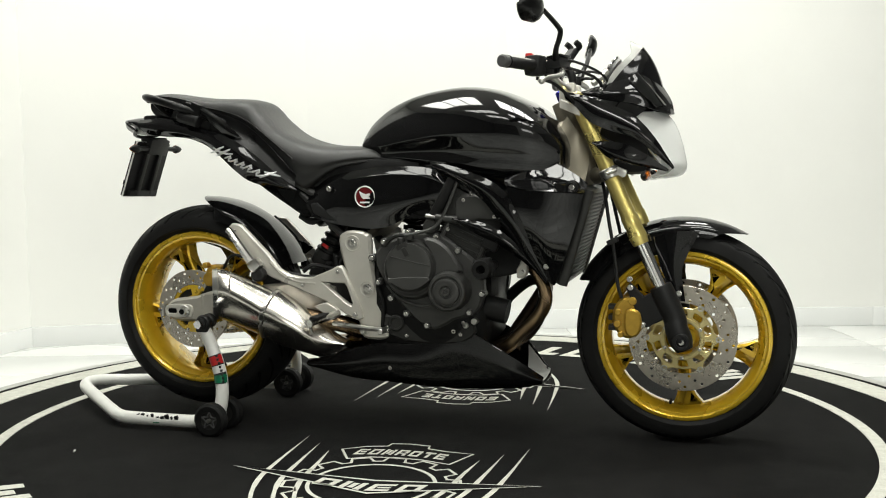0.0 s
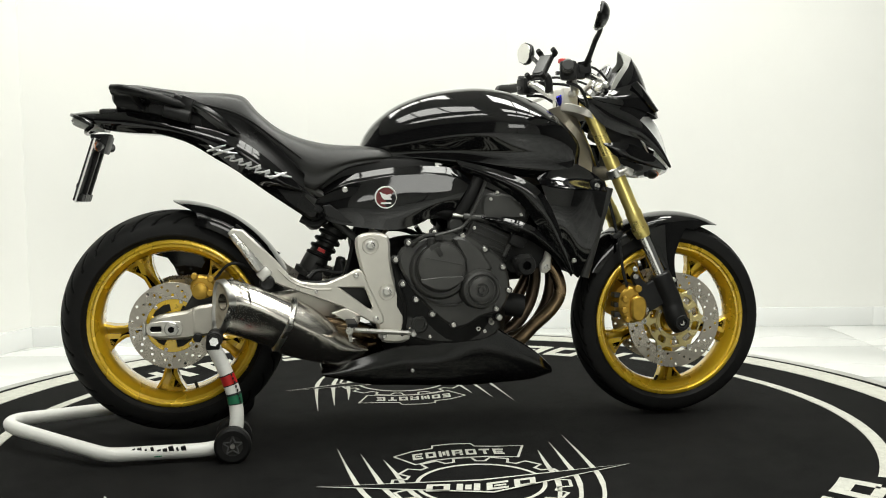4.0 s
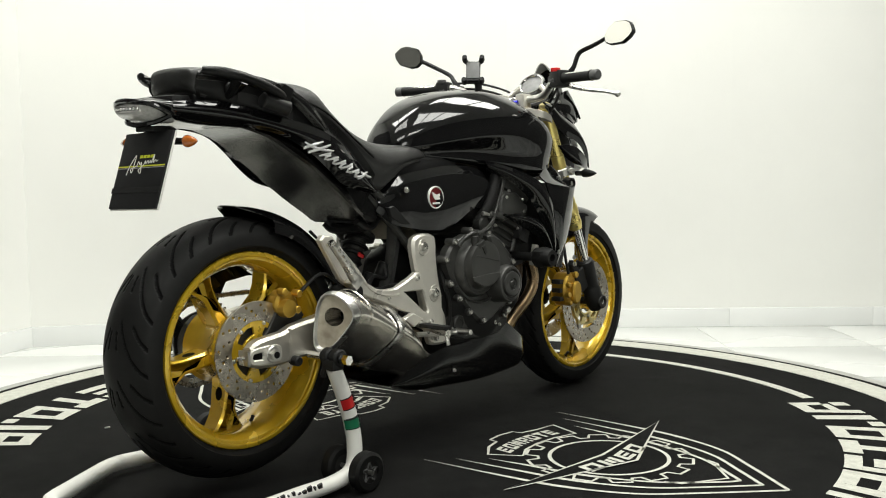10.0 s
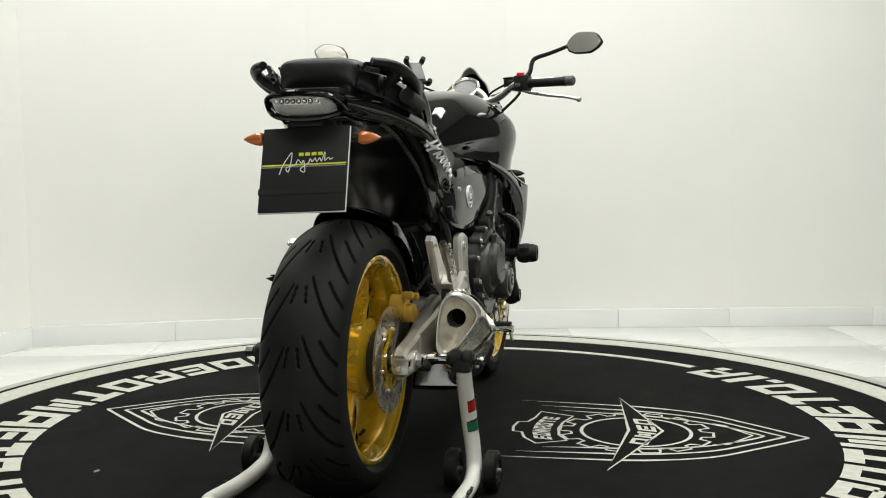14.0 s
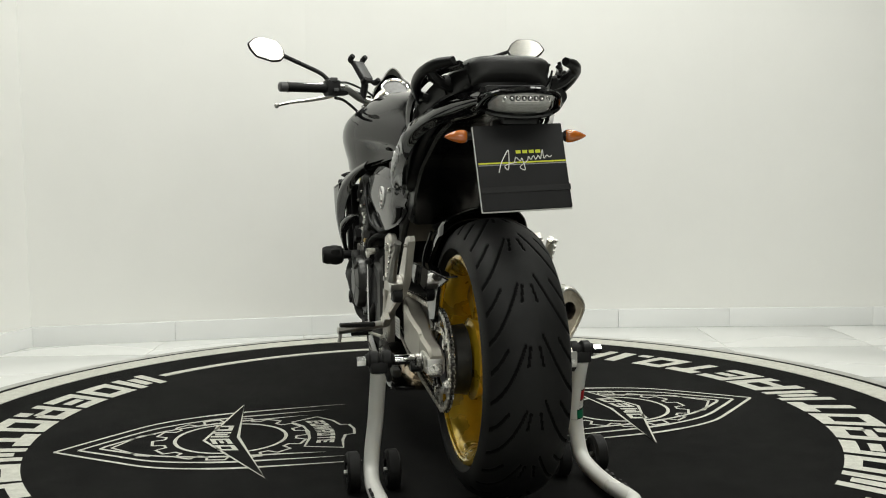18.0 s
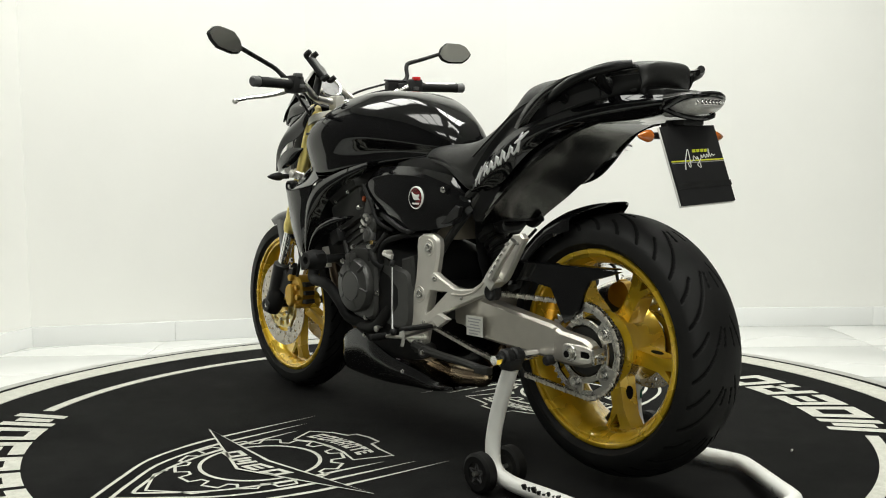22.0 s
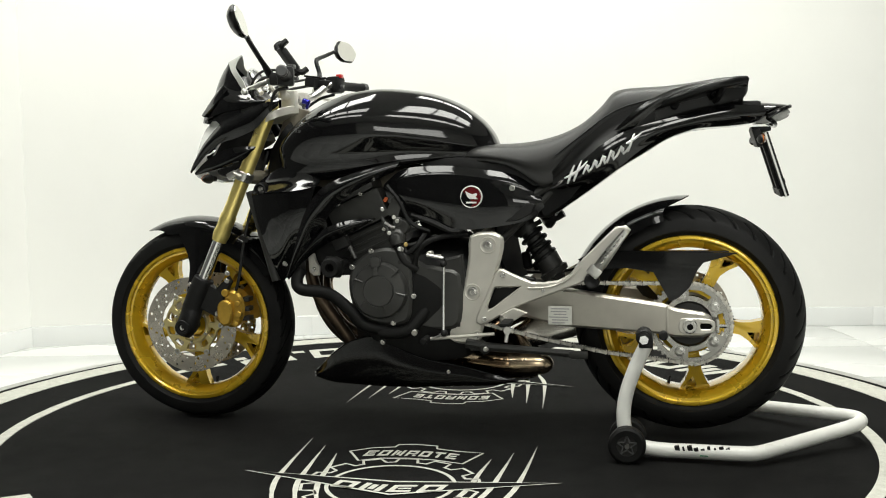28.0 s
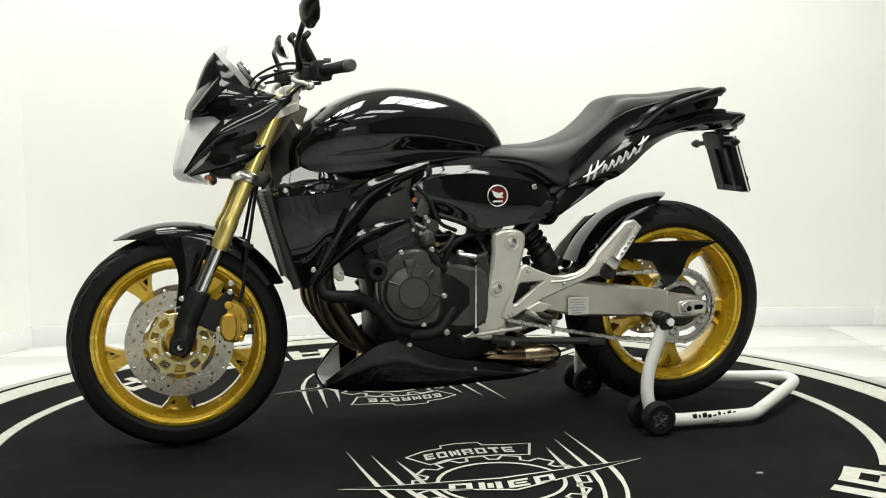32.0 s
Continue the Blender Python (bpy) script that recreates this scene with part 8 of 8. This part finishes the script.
    loft(bm, [[(x * 0.74, 0.5072 + 0.5 * z, 0.972 + z * 0.66) for x, z in ((-0.07, -0.02), (-0.045, -0.035), (0.0, -0.04), (0.045, -0.035), (0.07, -0.02), (0.06, 0.02), (0.03, 0.05), (0.0, 0.058), (-0.03, 0.05), (-0.06, 0.02))], [(x * 0.74, 0.504 + 0.5 * z, 0.972 + z * 0.66) for x, z in ((-0.07, -0.02), (-0.045, -0.035), (0.0, -0.04), (0.045, -0.035), (0.07, -0.02), (0.06, 0.02), (0.03, 0.05), (0.0, 0.058), (-0.03, 0.05), (-0.06, 0.02))]], 1, smooth_ring=3)
    part("dial_glass", bm, SCREEN, ins)
    # headlamp
    bm = B()
    rows = []
    nose = [(0.660, 0.890), (0.684, 0.862), (0.701, 0.822), (0.713, 0.775), (0.717, 0.738), (0.700, 0.719), (0.662, 0.712)]
    flank = [(0.578, 0.886), (0.605, 0.858), (0.641, 0.815), (0.669, 0.772), (0.685, 0.746), (0.672, 0.726), (0.640, 0.716)]
    for x in (-0.104, -0.084, -0.045, 0.0, 0.045, 0.084, 0.104):
        f = abs(x / 0.104) ** 1.8
        rows.append([(x * (0.96 - 0.05 * k), a[0] + (b[0] - a[0]) * f, a[1] + (b[1] - a[1]) * f) for k, (a, b) in enumerate(zip(nose, flank))])
    sheet(bm, rows, 16, 4, 0.003)
    hl = part("headlamp", bm, LENS, BIKE, "clear headlamp lens")
    bm = B()
    rows2 = [[(x * 0.9, y - 0.035, z) for x, y, z in r] for r in rows]
    sheet(bm, rows2, 14, 3, 0.004)
    part("reflector", bm, REFLECTOR, hl, "bright reflector")
    for x in (-0.045, 0.045):
        bm = B()
        tube(bm, [(x, 0.60, 0.80), (x, 0.625, 0.80), (x, 0.645, 0.80)], [0.020, 0.036, 0.042], 18)
        part("lamp_bowl", bm, CHROME, hl)
    bm = B()
    box(bm, (0, 0.575, 0.80), (0.17, 0.10, 0.15), None, 0.03)
    box(bm, (0, 0.548, 0.846), (0.165, 0.100, 0.085), pose(0, 0, 0, -25, 0, 0).to_3x3(), 0.02)
    part("lamp_housing", bm, PLASTIC, hl)
    # nose cowl
    for s in (1, -1):
        bm = B()
        sheet(bm, [[(0.120, 0.404, 0.945), (0.121, 0.452, 0.935), (0.116, 0.500, 0.918), (0.112, 0.572, 0.889), (0.114, 0.606, 0.862), (0.115, 0.643, 0.818), (0.112, 0.671, 0.774), (0.102, 0.690, 0.744)],
                   [(0.128, 0.406, 0.936), (0.131, 0.448, 0.920), (0.131, 0.490, 0.894), (0.131, 0.550, 0.866), (0.132, 0.596, 0.842), (0.126, 0.642, 0.800), (0.104, 0.689, 0.741)],
                   [(0.122, 0.408, 0.926), (0.126, 0.437, 0.903), (0.127, 0.475, 0.863), (0.124, 0.534, 0.838), (0.126, 0.585, 0.822), (0.122, 0.635, 0.785), (0.102, 0.686, 0.738)]], 28, 5, 0.004, s < 0)
        cowl = part("nose_cowl", bm, GLOSS, BIKE, "gloss black headlamp cowl", angle=45)
        bm = B()
        sheet(bm, [[(0.125, 0.478, 0.812), (0.134, 0.520, 0.813), (0.136, 0.571, 0.803), (0.130, 0.629, 0.772), (0.104, 0.676, 0.738)], [(0.130, 0.480, 0.808), (0.142, 0.54, 0.778), (0.134, 0.60, 0.752), (0.104, 0.672, 0.732)], [(0.120, 0.484, 0.803), (0.128, 0.525, 0.768), (0.122, 0.585, 0.750), (0.100, 0.660, 0.737)]], 18, 4, 0.004, s < 0)
        part("cowl_blade", bm, GLOSS, cowl, "pointed black lower blade")
        bm = B()
        sheet(bm, [[(0.080, 0.455, 0.950), (0.085, 0.520, 0.966), (0.080, 0.568, 0.978), (0.066, 0.596, 0.989), (0.045, 0.628, 0.972), (0.0, 0.655, 0.955)],
                   [(0.102, 0.448, 0.944), (0.110, 0.535, 0.942), (0.104, 0.590, 0.943), (0.086, 0.630, 0.934), (0.050, 0.657, 0.927), (0.0, 0.675, 0.920)],
                   [(0.104, 0.442, 0.936), (0.112, 0.537, 0.918), (0.108, 0.577, 0.912), (0.096, 0.630, 0.896), (0.060, 0.666, 0.885), (0.0, 0.683, 0.884)]], 22, 5, 0.004, s < 0)
        brow = part("brow", bm, GLOSS, cowl, "gloss black brow over the headlamp")
        bm = B()
        sheet(bm, [[(0.100, 0.445, 0.942), (0.108, 0.537, 0.922), (0.104, 0.577, 0.915), (0.092, 0.622, 0.899)], [(0.119, 0.450, 0.934), (0.114, 0.500, 0.917), (0.110, 0.570, 0.889), (0.106, 0.590, 0.874)]], 16, 3, 0.004, s < 0)
        part("cheek_panel", bm, GLOSS, cowl, "black panel between brow and cowl")
        bm = B()
        sheet(bm, [[(0.094, 0.572, 0.976), (0.108, 0.606, 0.934), (0.098, 0.646, 0.900)], [(0.086, 0.590, 0.990), (0.090, 0.620, 0.952), (0.083, 0.659, 0.905)], [(0.066, 0.598, 0.990), (0.066, 0.632, 0.950), (0.062, 0.666, 0.905)]], 12, 3, 0.005, s < 0)
        part("brow_facet", bm, GLOSS, brow, "raised gloss facet")
        bolt(cowl, s * 0.112, 0.50, 0.948, BOLT_S)
        bolt(cowl, s * 0.128, 0.56, 0.80, BOLT_S)
        # front indicators
        bm = B()
        tube(bm, [(s * 0.10, 0.615, 0.722), (s * 0.125, 0.618, 0.722)], 0.008, 8)
        ind = part("front_indicator", bm, PLASTIC, BIKE, "front indicator with an amber lens")
        bm = B()
        loft(bm, [[(s * x, 0.618 + r * 0.9 * math.cos(a), 0.722 + r * math.sin(a)) for a in [2 * math.pi * k / 12 for k in range(12)]] for x, r in ((0.122, 0.009), (0.128, 0.0135), (0.146, 0.0125), (0.166, 0.007), (0.177, 0.0012))], 2)
        part("indicator_shell", bm, PLASTIC, ind)
        bm = B()
        loft(bm, [[(s * x, 0.6215 + r * 0.9 * math.cos(a), 0.722 + r * math.sin(a)) for a in [math.pi * (k / 10 - 0.5) for k in range(11)]] for x, r in ((0.124, 0.010), (0.130, 0.0132), (0.146, 0.0122), (0.164, 0.007))], 2, caps=True)
        part("indicator_lens", bm, AMBER, ind, "amber lens")
    # screen and its clear edge
    bm = B()
    c = [[(-0.084, 0.520, 0.960), (-0.070, 0.548, 0.997), (-0.050, 0.575, 1.028), (-0.022, 0.596, 1.057)], [(-0.068, 0.596, 0.956), (-0.058, 0.600, 0.990), (-0.040, 0.601, 1.029), (-0.014, 0.600, 1.061)], [(0.0, 0.654, 0.954), (0.0, 0.641, 0.995), (0.0, 0.622, 1.035), (0.0, 0.601, 1.064)]]
    c += [mirror_x(c[1]), mirror_x(c[0])]
    sheet(bm, c, 16, 5, 0.003)
    scr = part("windscreen", bm, SMOKE, BIKE, "dark smoked windscreen with a pale clear edge")
    bm = B()
    rim = [(0.088, 0.512, 0.961), (0.077, 0.530, 0.999), (0.058, 0.556, 1.029), (0.036, 0.570, 1.048), (0.020, 0.567, 1.071), (0.0, 0.565, 1.084)]
    join = [(0.0845, 0.521, 0.960), (0.0705, 0.549, 0.998), (0.0505, 0.576, 1.029), (0.034, 0.588, 1.046), (0.016, 0.599, 1.0615), (0.0, 0.602, 1.065)]
    c = [mirror_x(q) + q[-2::-1] for q in (rim, join)]
    sheet(bm, c, 40, 2, 0.004)
    part("screen_edge", bm, CLEAR_EDGE, scr, "pale clear edge strip")


build_front()

floor_tiles()


def motions():
    """The turntable carries the motorcycle and its stand round with it."""
    for thing, at in ((TURNTABLE, pose(0, 0, 0)), (BIKE, BIKE_AT), (STAND, BIKE_AT)):
        walk(thing, [(t, pose(0, 0, 0, 0, 0, a) @ at) for t, a in TURN])


motions()
